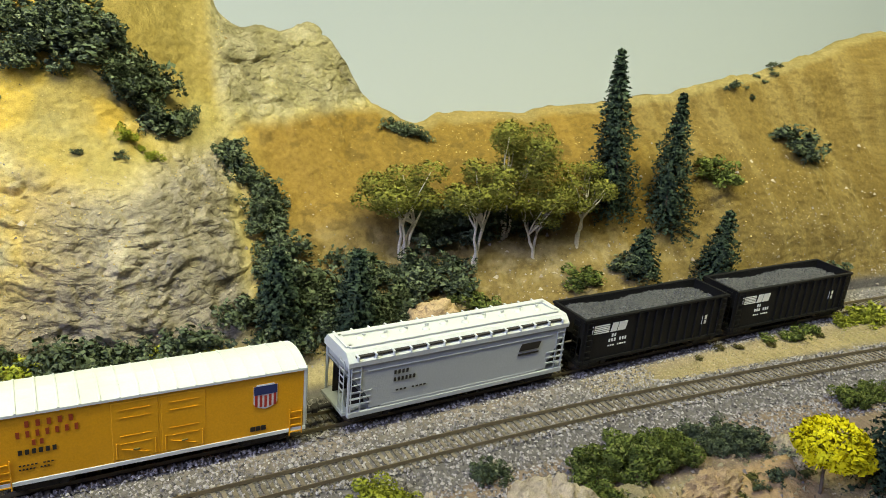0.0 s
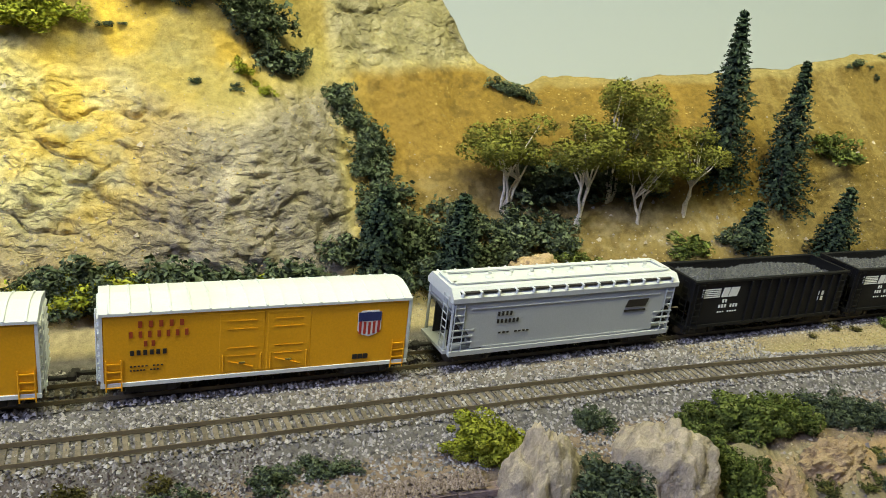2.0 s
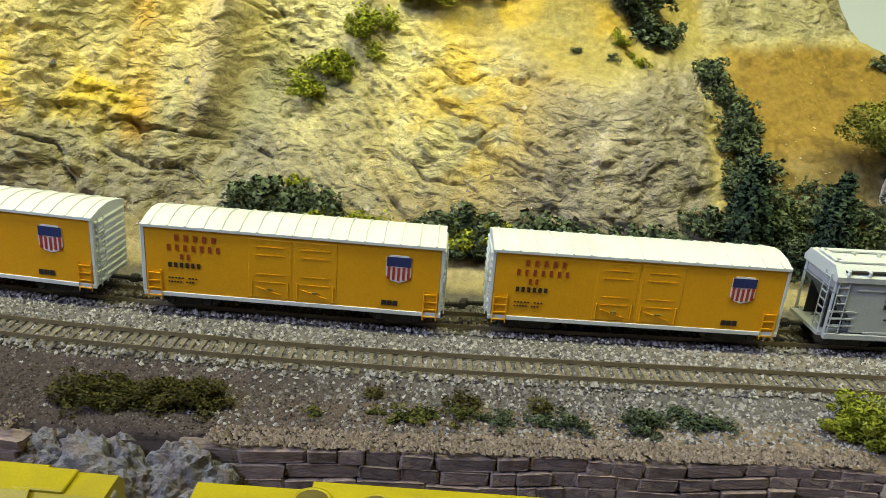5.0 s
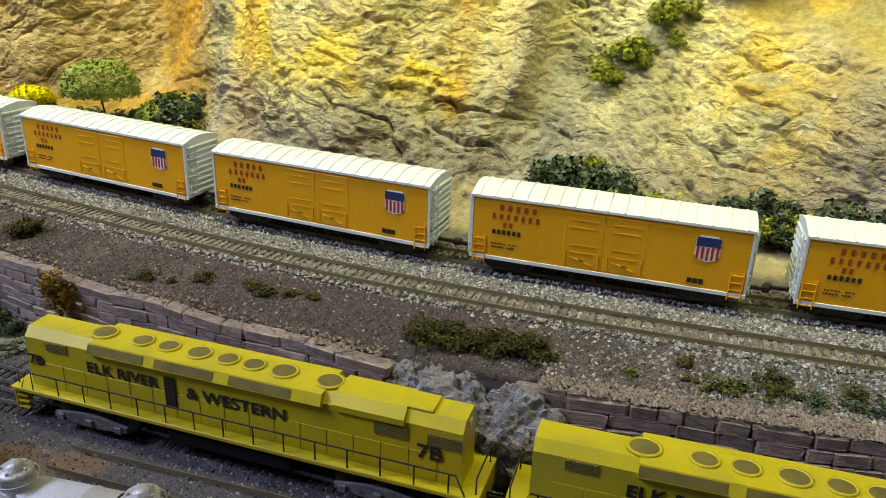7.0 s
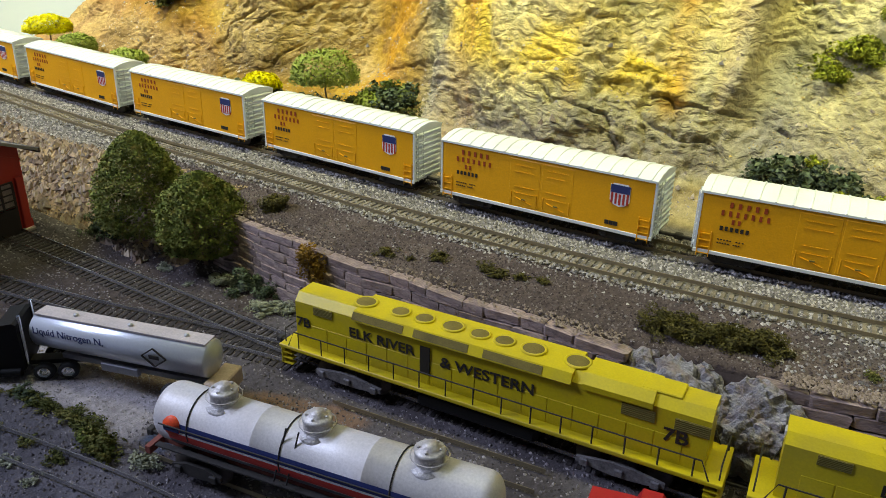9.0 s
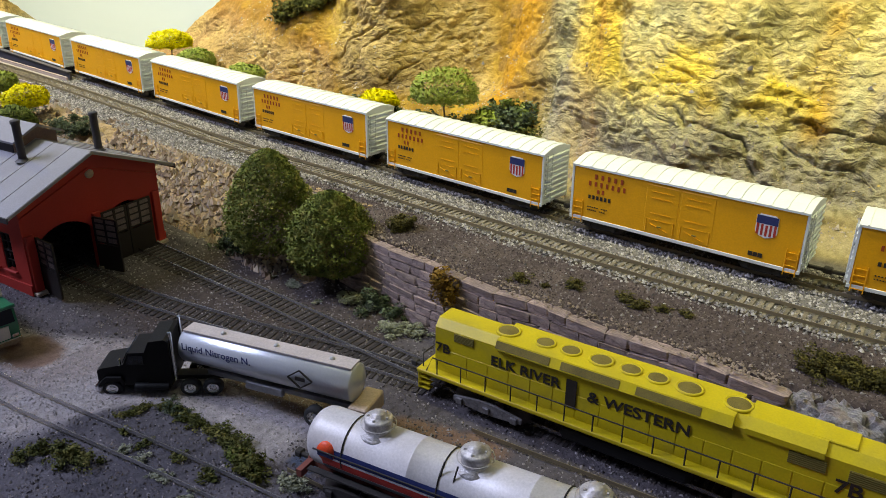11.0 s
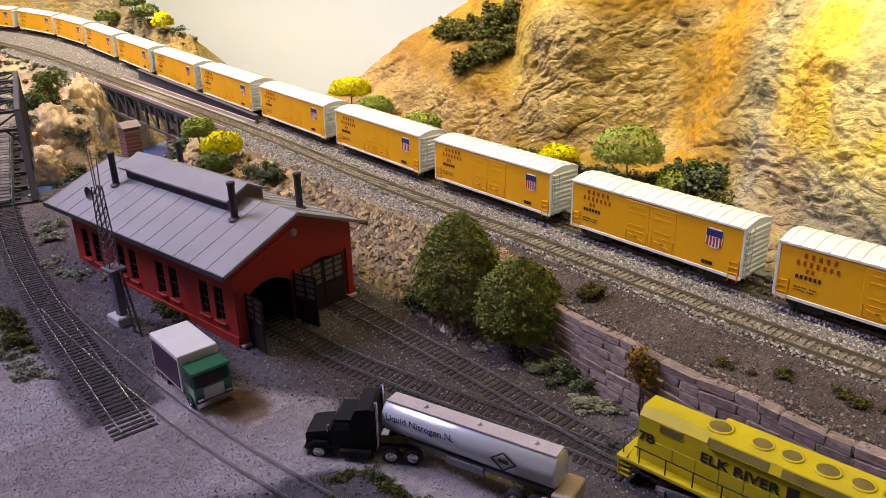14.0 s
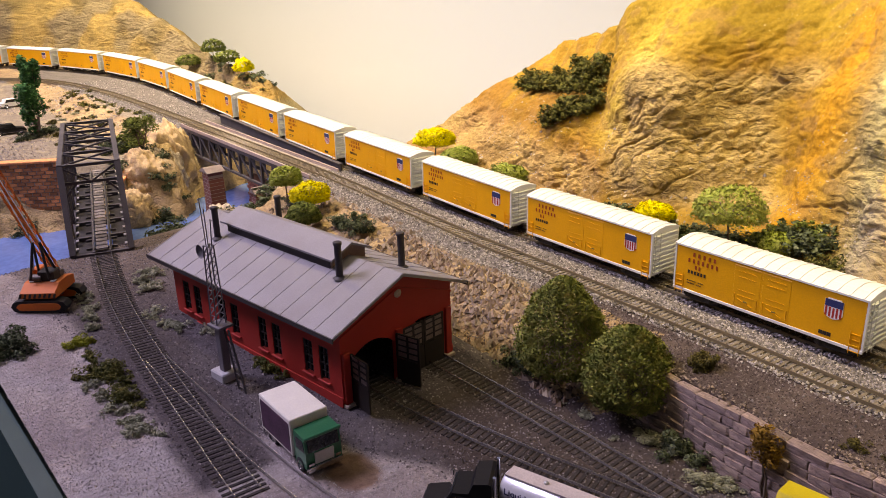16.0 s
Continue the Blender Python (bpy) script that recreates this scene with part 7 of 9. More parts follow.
M_CHIP = island_mat("ballast_chips", [(0.064, 0.059, 0.060), (0.19, 0.175, 0.172), (0.33, 0.305, 0.295), (0.47, 0.44, 0.425)], bump=0)
M_ROCKP = island_mat("rubble_stone", [(0.20, 0.165, 0.14), (0.36, 0.295, 0.225), (0.46, 0.39, 0.30), (0.29, 0.26, 0.25), (0.17, 0.15, 0.15)])
M_CINDER = island_mat("cinder_chips", [(0.036, 0.032, 0.036), (0.110, 0.097, 0.103), (0.20, 0.18, 0.185), (0.34, 0.31, 0.315)], bump=0)


def land_heights(xs, ys):
    ix = np.clip(np.searchsorted(COLS, xs), 0, len(COLS) - 1)
    out = np.zeros(len(xs))
    for i in np.unique(ix):
        m = ix == i
        out[m] = np.interp(ys[m], np.maximum.accumulate(LAND[:, i, 1]), LAND[:, i, 2])
    return out


_r = np.random.default_rng(3)
_n = 100000
_x = np.where(_r.random(_n) < 0.88, _r.uniform(-1.15, 0.75, _n), _r.uniform(-2.2, -1.15, _n))
_w = wall_y(_x)
_nt = near_track(_x)
_lo = np.maximum(_w + 0.004, _nt - 0.062)
_y = _lo + (_nt + gap_at(_x) + 0.028 - _lo) * _r.random(_n)
_off = np.minimum(abs(_y - _nt), abs(_y - _nt - gap_at(_x)))
_keep = ~((_off > 0.0068) & (_off < 0.0098)) & (gorge(_x, _y) < 0.02)
_keep &= ~((_x > -0.68) & (_y < _nt - 0.018) & (_r.random(_n) < np.interp(_x, [-0.22, 0.02], [0.97, 0.0])))
_keep &= ~((_x > 0.36) & (_y > _nt + 0.020) & (_y < _nt + gap_at(_x) - 0.020))
_keep &= ~((_off < 0.0068) & (_r.random(_n) < 0.25))
_x, _y, _off = _x[_keep], _y[_keep], _off[_keep]
_z = land_heights(_x, _y) + np.where(_off < 0.007, 0.0004, _r.uniform(-0.0003, 0.0006, len(_x))) + 0.0011 * ((_off > 0.0097) & (_off < 0.0155))
chips("ballast", np.stack([_x, _y, _z], -1), _r.uniform(0.0008, 0.0016, len(_x)), M_CHIP, "loose grey stone ballast round the main tracks", "ballast", 5)

# brown gravel of the shoulder above the wall, and grey gravel of the yard road
M_SHOULDER = island_mat("brown_gravel", [(0.036, 0.027, 0.027), (0.068, 0.052, 0.051), (0.115, 0.091, 0.086), (0.23, 0.20, 0.19)], bump=0)
M_ROADCHIP = island_mat("road_gravel", [(0.20, 0.178, 0.178), (0.32, 0.29, 0.285), (0.41, 0.375, 0.375), (0.52, 0.48, 0.475)], bump=0)
_x = -0.72 + 0.74 * _r.random(19000) ** 1.1
_y = wall_y(_x) + (near_track(_x) - 0.014 - wall_y(_x)) * _r.random(19000)
chips("shoulder_gravel", np.stack([_x, _y, land_heights(_x, _y)], -1), _r.uniform(0.0005, 0.0012, 19000), M_SHOULDER, "brown gravel on the shoulder above the retaining wall", "gravel", 15)
_x = _r.uniform(-1.12, -0.34, 76000)
_y = _r.uniform(-0.09, 0.20, 76000)
_k = (road_distance(_x, _y) < 0.05) & (fore_bed(_x, _y) < 0.5) & (np.hypot((_x + 0.641) / 0.022, (_y - 0.061) / 0.016) > 1) & (_y < wall_y(_x) - 0.05) & ~((line_distance(_x, _y, LEAD) < 0.027) & (_x < -0.68))
_x, _y = _x[_k], _y[_k]
chips("road_gravel", np.stack([_x, _y, land_heights(_x, _y)], -1), _r.uniform(0.0004, 0.0011, len(_x)), M_ROADCHIP, "grey gravel of the yard road", "gravel", 16)

_x = _r.uniform(-1.15, 0.0, 70000)
_y = _r.uniform(-0.085, 0.25, 70000)
_k = (_y < wall_y(_x) - 0.015) & ((road_distance(_x, _y) > 0.045) | (fore_bed(_x, _y) > 0.5) | ((line_distance(_x, _y, LEAD) < 0.027) & (_x < -0.68)))
_x, _y = _x[_k], _y[_k]
chips("cinders", np.stack([_x, _y, land_heights(_x, _y)], -1), _r.uniform(0.0005, 0.0015, len(_x)), M_CINDER, "dark cinders and soil of the yard", "cinders", 6)

# rubble on the bank between shed and main line, and along the hill foot
_x = np.concatenate([_r.uniform(-0.92, -0.605, 2600), _r.uniform(-0.70, -0.30, 260), _r.uniform(-1.15, -0.9, 260)])
_y = np.concatenate([wall_y(_x[:2600]) - _r.uniform(-0.012, 0.056, 2600), np.interp(_x[2600:2860], [-0.7, -0.55, -0.45, -0.3], [0.440, 0.443, 0.415, 0.41]) + _r.uniform(-0.014, 0.014, 260), _r.uniform(0.24, 0.33, 260)])
M_RUBBLE = island_mat("brown_rubble", [(0.11, 0.080, 0.066), (0.24, 0.175, 0.13), (0.36, 0.275, 0.20), (0.20, 0.165, 0.15), (0.44, 0.36, 0.26)])
chips("rubble", np.stack([_x, _y, land_heights(_x, _y) + 0.0008], -1), np.concatenate([_r.uniform(0.0012, 0.0046, 2600), _r.uniform(0.0012, 0.0042, 260), _r.uniform(0.002, 0.0055, 260)]), M_RUBBLE, "tumbled pale stones on the bank", "rubble", 7, 0.8)
_x = _r.uniform(-2.15, -1.58, 5000)
_y = 0.06 + (near_track(_x) - 0.09) * _r.random(5000)
_k = (gorge(_x, _y) < 0.3) & (fbm(np.stack([_x * 12, _y * 12, _x * 0], -1), 3, 15) > 0.46)
_x, _y = _x[_k], _y[_k]
chips("bank_rubble", np.stack([_x, _y, land_heights(_x, _y)], -1), _r.uniform(0.0012, 0.0040, len(_x)), M_ROCKP, "broken pale stone on the far river bank", "rubble", 28)
# scree and grit scattered over the slopes
_x = _r.uniform(-1.0, 0.75, 9200)
_y = np.interp(_x, KX, FOOT) + _r.uniform(-0.02, 0.12, 9200) * _r.random(9200)
_z = land_heights(_x, _y)
_y = np.where((_x > 0.14) & (_r.random(9200) < 0.35), _r.uniform(0.21, 0.315, 9200), _y)
_z = land_heights(_x, _y)
_k = _z < 0.13
_k &= ~((_y < 0.335) & (_x > 0.1) & (_y > near_track(_x) - 0.03))
chips("scree", np.stack([_x, _y, _z], -1)[_k], (_r.uniform(0.0005, 0.0013, 9200) * np.where(_r.random(9200) < 0.06, 2.2, 1))[_k], M_ROCKP, "fine scree lying on the slopes", "scree", 8)

_x = _r.uniform(0.10, 0.62, 9000)
_y = _r.uniform(0.20, 0.335, 9000)
_k = (_y < near_track(_x) - 0.045) & (fbm(np.stack([_x * 22, _y * 22, _x * 0], -1), 3, 5) > 0.42)
_x, _y = _x[_k], _y[_k]
M_GRIT = island_mat("slope_grit", [(0.17, 0.13, 0.07), (0.30, 0.24, 0.13), (0.40, 0.31, 0.18), (0.50, 0.43, 0.31), (0.12, 0.12, 0.05)], bump=0)
chips("slope_grit", np.stack([_x, _y, land_heights(_x, _y)], -1), _r.uniform(0.0005, 0.0011, len(_x)) * np.where(_r.random(len(_x)) < 0.05, 2.6, 1), M_GRIT, "tan grit and crumbled stone on the front slope", "grit", 26)
_x = _r.uniform(0.30, 0.75, 9000)
_y = near_track(_x) + 0.017 + (gap_at(_x) - 0.034) * _r.random(9000)
chips("verge_grit", np.stack([_x, _y, land_heights(_x, _y)], -1), _r.uniform(0.0004, 0.0009, 9000), M_GRIT, "dry grass and grit between the main tracks", "grit", 27)


_x = np.concatenate([_r.uniform(-0.27, 0.09, 5000), _r.uniform(-1.0, -0.27, 4000), _r.uniform(0.09, 0.7, 3000)])
_y = np.interp(_x, KX, FOOT) + 0.02 + 0.20 * _r.random(12000)
_k = fbm(np.stack([_x * 18, _y * 18, _x * 0], -1), 3, 35) > np.where(_x > 0.09, 0.54, 0.44)
_x, _y = _x[_k], _y[_k]
M_PEBBLE = island_mat("hill_pebbles", [(0.18, 0.13, 0.05), (0.36, 0.27, 0.10), (0.44, 0.33, 0.12), (0.48, 0.38, 0.17)], bump=0)
chips("hill_pebbles", np.stack([_x, _y, land_heights(_x, _y)], -1), _r.uniform(0.0004, 0.0010, len(_x)) * np.where(_r.random(len(_x)) < 0.04, 2.2, 1), M_PEBBLE, "ochre crumbs lying over the hillside", "pebbles", 29)


def boulder(label, x, y, z, sx, sy, sz, seed, colour, turn=0.0, worn=False, soft=False, crag=0.0):
    bm = bmesh.new()
    bmesh.ops.create_icosphere(bm, subdivisions=5, radius=1)
    p = np.array([v.co for v in bm.verts])
    n = fbm(p * 1.1 + seed, 3, seed)
    r = fbm(p * 2.6 + seed, 4, seed + 3, True)
    q = p * (0.70 + 0.55 * n + 0.28 * r)[:, None] + 0.05 * (fbm(p * 9 + seed, 3, seed + 9) - 0.5)[:, None] * p
    f1, c1 = facets(p * 1.5 + seed, seed)
    f2, c2 = facets(p * 4.0 + seed, seed + 40)
    f3, c3 = facets(p * 10.0 + seed, seed + 60)
    if worn:
        f1, f2, f3 = 0.9 * f1, (0.6 if soft else 0.8) * f2, (0.35 if soft else 0.7) * f3
    q = q + p * (0.22 * f1 + 0.15 * f2 + 0.07 * f3 + 0.07 * (fbm(p * np.array([5, 5, 9.0]) + seed, 3, seed + 5, True) - 0.5) + 0.06 * (fbm(p * 16 + seed, 2, seed + 6, True) - 0.5) + 0.03 * (vnoise(p * 26 + seed, seed) - 0.5) - 0.06 * (1 - step(0, 0.1, c1)) - 0.04 * (1 - step(0, 0.1, c2)))[:, None]
    if crag:
        q = q + crag * p * (0.30 * (fbm(p * 4.5 + seed, 3, seed + 70, True) - 0.5) + 0.16 * (fbm(p * 12 + seed, 3, seed + 71, True) - 0.5) + 0.10 * (vnoise(p * 30 + seed, seed) - 0.5))[:, None]
    for v, c in zip(bm.verts, q):
        v.co = Vector(c)
    me = bpy.data.meshes.new("boulder")
    bm.to_mesh(me)
    bm.free()
    me.polygons.foreach_set("use_smooth", np.full(len(me.polygons), worn and not crag))
    ob = part("boulder", me, colour)
    ob.matrix_world = pose(x, y, z, 0, 0, turn) @ Matrix.Diagonal((sx, sy, sz, 1))
    return tagged(ob, label, "rock", "boulders")


M_BLD = mat("pale_boulder_rock", (0.50, 0.42, 0.33), 0.9, var=0.55, scale=3.5, fine=22, bump=0.6, dist=0.001, spec=0.2, dirt=(0.27, 0.25, 0.25), dirt_amount=0.7)
clefts(M_BLD, 2.6, 0.0026, 1.3, cracked=0.25)
M_BLDG = mat("grey_violet_rock", (0.30, 0.285, 0.30), 0.9, var=0.5, scale=2.6, fine=20, bump=0.7, dist=0.001, spec=0.2, dirt=(0.33, 0.245, 0.19), dirt_amount=0.9)
clefts(M_BLDG, 2.6, 0.0026, 1.3, cracked=0.25)
M_BLDO = mat("ochre_rock", (0.56, 0.41, 0.24), 0.9, var=0.3, scale=2.2, fine=30, bump=0.5, dist=0.001, spec=0.2, dirt=(0.30, 0.20, 0.14), dirt_amount=0.6)
clefts(M_BLDO, 2.6, 0.0026, 1.3, cracked=0.25)
M_BLDW = mat("pale_warm_plaster_rock", (0.56, 0.47, 0.34), 0.9, var=0.35, scale=2.5, fine=22, bump=0.6, dist=0.001, spec=0.2, dirt=(0.36, 0.30, 0.24), dirt_amount=0.6)
clefts(M_BLDW, 2.6, 0.0026, 1.3, cracked=0.25)
boulder("large pale boulder beside the retaining wall", 0.137, 0.284, -0.014, 0.018, 0.015, 0.033, 1, M_BLDW, 20, True, True)
boulder("large pale boulder among green bushes", 0.198, 0.284, -0.012, 0.021, 0.017, 0.036, 5, M_BLDW, -30, True, True)
boulder("grey violet outcrop breaking the retaining wall", -0.243, 0.247, -0.030, 0.018, 0.010, 0.020, 12, M_BLDG, 5, True, False, 0.15)
boulder("grey violet outcrop behind the yellow locomotive", -0.216, 0.247, -0.036, 0.025, 0.013, 0.026, 15, M_BLDG, -8, True, False, 0.15)
boulder("brown grey outcrop at the end of the wall", -0.180, 0.248, -0.036, 0.020, 0.013, 0.025, 18, M_BLDG, 0, True, False, 0.15)
boulder("ochre rock lying behind the train", 0.209, 0.484, 0.018, 0.018, 0.012, 0.018, 21, M_BLDO, 0, True, True)
boulder("ochre rock on the grassy front slope", 0.315, 0.292, -0.016, 0.022, 0.012, 0.015, 24, M_BLDO, 15, True, False, 1.0)
boulder("pale rock beside the round yellow tree", 0.386, 0.306, -0.008, 0.015, 0.010, 0.011, 27, M_BLDW, 40, True, True)
boulder("ochre rock among green bushes", 0.266, 0.276, -0.020, 0.018, 0.014, 0.016, 30, M_BLDO, 70, True, False, 1.0)
boulder("tall orange rock at the river bank", -1.572, 0.312, -0.045, 0.036, 0.030, 0.062, 33, M_BLDO, 0, True)
boulder("pale orange cliff block beside the river", -1.500, 0.238, -0.055, 0.034, 0.028, 0.050, 36, M_BLDO, 30, True)
boulder("pale rock at the river's edge", -1.36, 0.305, -0.088, 0.030, 0.020, 0.020, 39, M_BLD, 0, True)
boulder("pale rock on the bank behind the truss bridge", -1.455, 0.200, -0.080, 0.026, 0.022, 0.032, 51, M_BLDO, 50, True)
boulder("cream rock face beside the deck bridge", -1.535, 0.285, -0.060, 0.032, 0.026, 0.056, 54, M_BLD, 20, True)
boulder("pale rocks under the deck bridge", -1.20, 0.325, -0.035, 0.030, 0.022, 0.030, 42, M_BLD, 15, True)

# ---------------------------------------------------------------- foliage
GREENS = {
    "dark": [(0.026, 0.036, 0.020), (0.062, 0.080, 0.042), (0.105, 0.13, 0.073), (0.21, 0.23, 0.145)],
    "green": [(0.032, 0.048, 0.010), (0.085, 0.112, 0.024), (0.15, 0.18, 0.040), (0.26, 0.28, 0.09)],
    "lime": [(0.102, 0.128, 0.013), (0.218, 0.243, 0.023), (0.320, 0.333, 0.038), (0.410, 0.410, 0.077)],
    "olive": [(0.05, 0.045, 0.012), (0.085, 0.075, 0.02), (0.12, 0.10, 0.03)],
    "pale": [(0.16, 0.17, 0.11), (0.28, 0.29, 0.20), (0.42, 0.42, 0.31)],
    "yellow": [(0.461, 0.397, 0.008), (0.742, 0.640, 0.013), (0.850, 0.819, 0.038)],
    "spring": [(0.15, 0.20, 0.030), (0.27, 0.32, 0.060), (0.42, 0.46, 0.14)],
    "aspen": [(0.080, 0.085, 0.014), (0.165, 0.168, 0.028), (0.28, 0.265, 0.06)],
    "fir": [(0.012, 0.022, 0.014), (0.026, 0.042, 0.026), (0.044, 0.066, 0.040), (0.09, 0.12, 0.075)],
    "moss": [(0.030, 0.038, 0.012), (0.078, 0.088, 0.024), (0.14, 0.135, 0.036), (0.23, 0.20, 0.065)],
    "foam": [(0.070, 0.095, 0.020), (0.145, 0.175, 0.040), (0.22, 0.235, 0.062), (0.32, 0.26, 0.085)],
    "emerald": [(0.012, 0.050, 0.014), (0.030, 0.105, 0.032), (0.060, 0.185, 0.058), (0.12, 0.29, 0.11)],
    "rust": [(0.12, 0.070, 0.016), (0.24, 0.14, 0.028), (0.36, 0.21, 0.04)],
}
LEAF = {k: island_mat("foliage_" + k, v, 0.85, 0.3, 700, 0, 170.0) for k, v in GREENS.items()}


def tufts(centres, size, rng, flat=0.8, out=None):
    """Small folded leaves, two faces each: vertices and faces, and normals that lean outward with the clump."""
    n = len(centres)
    base = np.array([(1.2, 0, 0), (0, 0.75, 0.3), (-1.2, 0, 0), (0, -0.75, 0.3)], float)
    p = base[None] * rng.uniform(0.5, 1.4, (n, 4, 1)) + rng.uniform(-0.35, 0.35, (n, 4, 3))
    q = rng.normal(size=(n, 4))
    q /= np.linalg.norm(q, axis=1, keepdims=True)
    w, x, y, z = q.T
    R = np.stack([1 - 2 * (y * y + z * z), 2 * (x * y - z * w), 2 * (x * z + y * w), 2 * (x * y + z * w), 1 - 2 * (x * x + z * z), 2 * (y * z - x * w), 2 * (x * z - y * w), 2 * (y * z + x * w), 1 - 2 * (x * x + y * y)], -1).reshape(n, 3, 3)
    p = np.einsum("nij,nkj->nki", R, p) * (size * rng.uniform(0.6, 1.35, n))[:, None, None]
    p[..., 2] *= flat
    v = p + centres[:, None, :]
    tri = np.array([(0, 1, 2), (0, 2, 3)])
    f = tri[None] + 4 * np.arange(n)[:, None, None]
    leaf = np.cross(v[:, 1] - v[:, 0], v[:, 2] - v[:, 0])
    leaf /= np.linalg.norm(leaf, axis=1, keepdims=True) + 1e-12
    turn = (leaf * out).sum(1) < 0
    f[turn] = f[turn][:, :, ::-1]
    leaf[turn] *= -1
    nrm = 0.62 * out + 0.38 * leaf
    nrm /= np.linalg.norm(nrm, axis=1, keepdims=True) + 1e-12
    return v.reshape(-1, 3), f.reshape(-1, 3), np.repeat(nrm, 4, axis=0)


def crown_points(n, rng, lumps=9, hollow=0.55, low=-0.35, reach=0.78, fat=0.36):
    """Points of an uneven crown made of several lumps, within about unit radius."""
    c = rng.normal(size=(lumps, 3))
    c /= np.linalg.norm(c, axis=1, keepdims=True)
    c *= rng.uniform(0.25, reach, (lumps, 1))
    c[:, 2] = abs(c[:, 2]) * 0.9 - 0.1
    r = rng.uniform(0.17, fat, lumps)
    k = rng.integers(0, lumps, n)
    d = rng.normal(size=(n, 3))
    d /= np.linalg.norm(d, axis=1, keepdims=True)
    p = c[k] + d * (r[k] * rng.uniform(hollow, 1.0, n) ** 0.5)[:, None]
    p[:, 2] = np.maximum(p[:, 2], low + 0.15 * rng.random(n))
    return p, d


BUSH, SHADE = {}, {}


def bush_mesh(kind, variant, coarse):
    key = (kind, variant, coarse)
    if key not in BUSH:
        rng = np.random.default_rng(100 + 13 * variant + len(kind))
        n = {"near": 3000, "fine": 950, "coarse": 640}[coarse]
        p, d = crown_points(n, rng, 16 + 2 * variant, 0.45, reach=1.0, fat=0.31)
        v, f, shade = tufts(p, {"near": 0.043, "fine": 0.070, "coarse": 0.084}[coarse], rng, out=d)
        BUSH[key] = raw_mesh("bush", v, f, LEAF[kind], normals=shade)
        SHADE[BUSH[key].name] = shade
    return BUSH[key]


WORDS = {"rust": "rusty", "dark": "dark green", "green": "mid green", "lime": "yellow-green", "olive": "dry olive", "pale": "pale grey-green", "spring": "fresh green", "moss": "mossy green", "yellow": "bright yellow"}
_rb = random.Random(21)


UNDERGROWTH = {}


def thicket(kind, x0, y0, x1, y1, n, r, spread=0.006, where="on the layout", squash=0.8, lift=0.25, mass=False):
    """A loose row of bushes from one place to another; a tangled mass is gathered for one sheet of undergrowth."""
    for k in range(n):
        t = (k + _rb.uniform(0.1, 0.9)) / n
        s = r * _rb.uniform(0.6, 1.35) * (_rb.uniform(0.55, 1.0) if mass else 1)
        x, y = x0 + (x1 - x0) * t + _rb.uniform(-spread, spread), y0 + (y1 - y0) * t + _rb.uniform(-spread, spread)
        me = bush_mesh(kind, _rb.randrange(6), "coarse" if mass or s < 0.007 else "near" if y < 0.36 and s > 0.010 else "fine")
        m = pose(x, y, ground_at(x, y) + s * lift * 0.6, 0, 0, _rb.uniform(0, 360)) @ Matrix.Diagonal((s * _rb.uniform(1.0, 1.45), s * _rb.uniform(1.0, 1.3), s * squash * _rb.uniform(0.95, 1.4), 1))
        if mass:
            UNDERGROWTH.setdefault(kind, []).append((me, m))
            continue
        ob = new("bush", me)
        ob.matrix_world = m
        tagged(ob, f"{WORDS[kind]} foliage bush {where}", "bush", f"{WORDS[kind]} bushes")


def undergrowth():
    """The tangled bushes of the gullies and the hill foot, which nobody could count."""
    for kind, items in UNDERGROWTH.items():
        vs, fs, ns, n = [], [], [], 0
        for me, m in items:
            v = np.zeros(len(me.vertices) * 3)
            me.vertices.foreach_get("co", v)
            f = np.zeros(len(me.loops), int)
            me.loops.foreach_get("vertex_index", f)
            a = np.array(m)
            vs.append(v.reshape(-1, 3) @ a[:3, :3].T + a[:3, 3])
            fs.append(f.reshape(-1, 3) + n)
            k = SHADE[me.name] @ np.linalg.inv(a[:3, :3])
            ns.append(k / (np.linalg.norm(k, axis=1, keepdims=True) + 1e-12))
            n += len(me.vertices)
        tagged(new("undergrowth", raw_mesh("undergrowth", np.concatenate(vs), np.concatenate(fs), LEAF[kind], normals=np.concatenate(ns))), f"tangled {WORDS[kind]} undergrowth in the gullies and at the hill foot", "undergrowth", kind="stuff")


HILL, FOOTW, FRONT, YARD = "clinging to the hillside", "at the hill foot behind the train", "beside the front slope", "beside the yard tracks"
thicket("dark", -0.058, 0.588, 0.050, 0.590, 45, 0.0150, 0.012, HILL, 0.9, 0.5, mass=True)
thicket("dark", -0.075, 0.600, 0.010, 0.590, 21, 0.016, 0.012, HILL, 0.9, 0.5, mass=True)
thicket("dark", -0.060, 0.594, 0.030, 0.586, 24, 0.0170, 0.010, HILL, 0.9, 0.5, mass=True)
thicket("dark", -0.20, 0.452, 0.06, 0.464, 30, 0.0130, 0.006, FOOTW, 0.9, 0.6, mass=True)
thicket("dark", 0.084, 0.602, 0.108, 0.562, 30, 0.0115, 0.010, HILL, 0.9, 0.5, mass=True)
thicket("dark", 0.100, 0.558, 0.108, 0.525, 16, 0.0130, 0.010, HILL, 0.9, 0.5, mass=True)
thicket("dark", 0.085, 0.518, 0.235, 0.524, 49, 0.0155, 0.014, FOOTW, 0.9, 0.5, mass=True)
thicket("dark", 0.072, 0.486, 0.195, 0.500, 33, 0.0150, 0.010, FOOTW, 0.9, 0.5, mass=True)
thicket("dark", 0.220, 0.562, 0.345, 0.562, 21, 0.018, 0.008, "in the shade below the birches", mass=True)
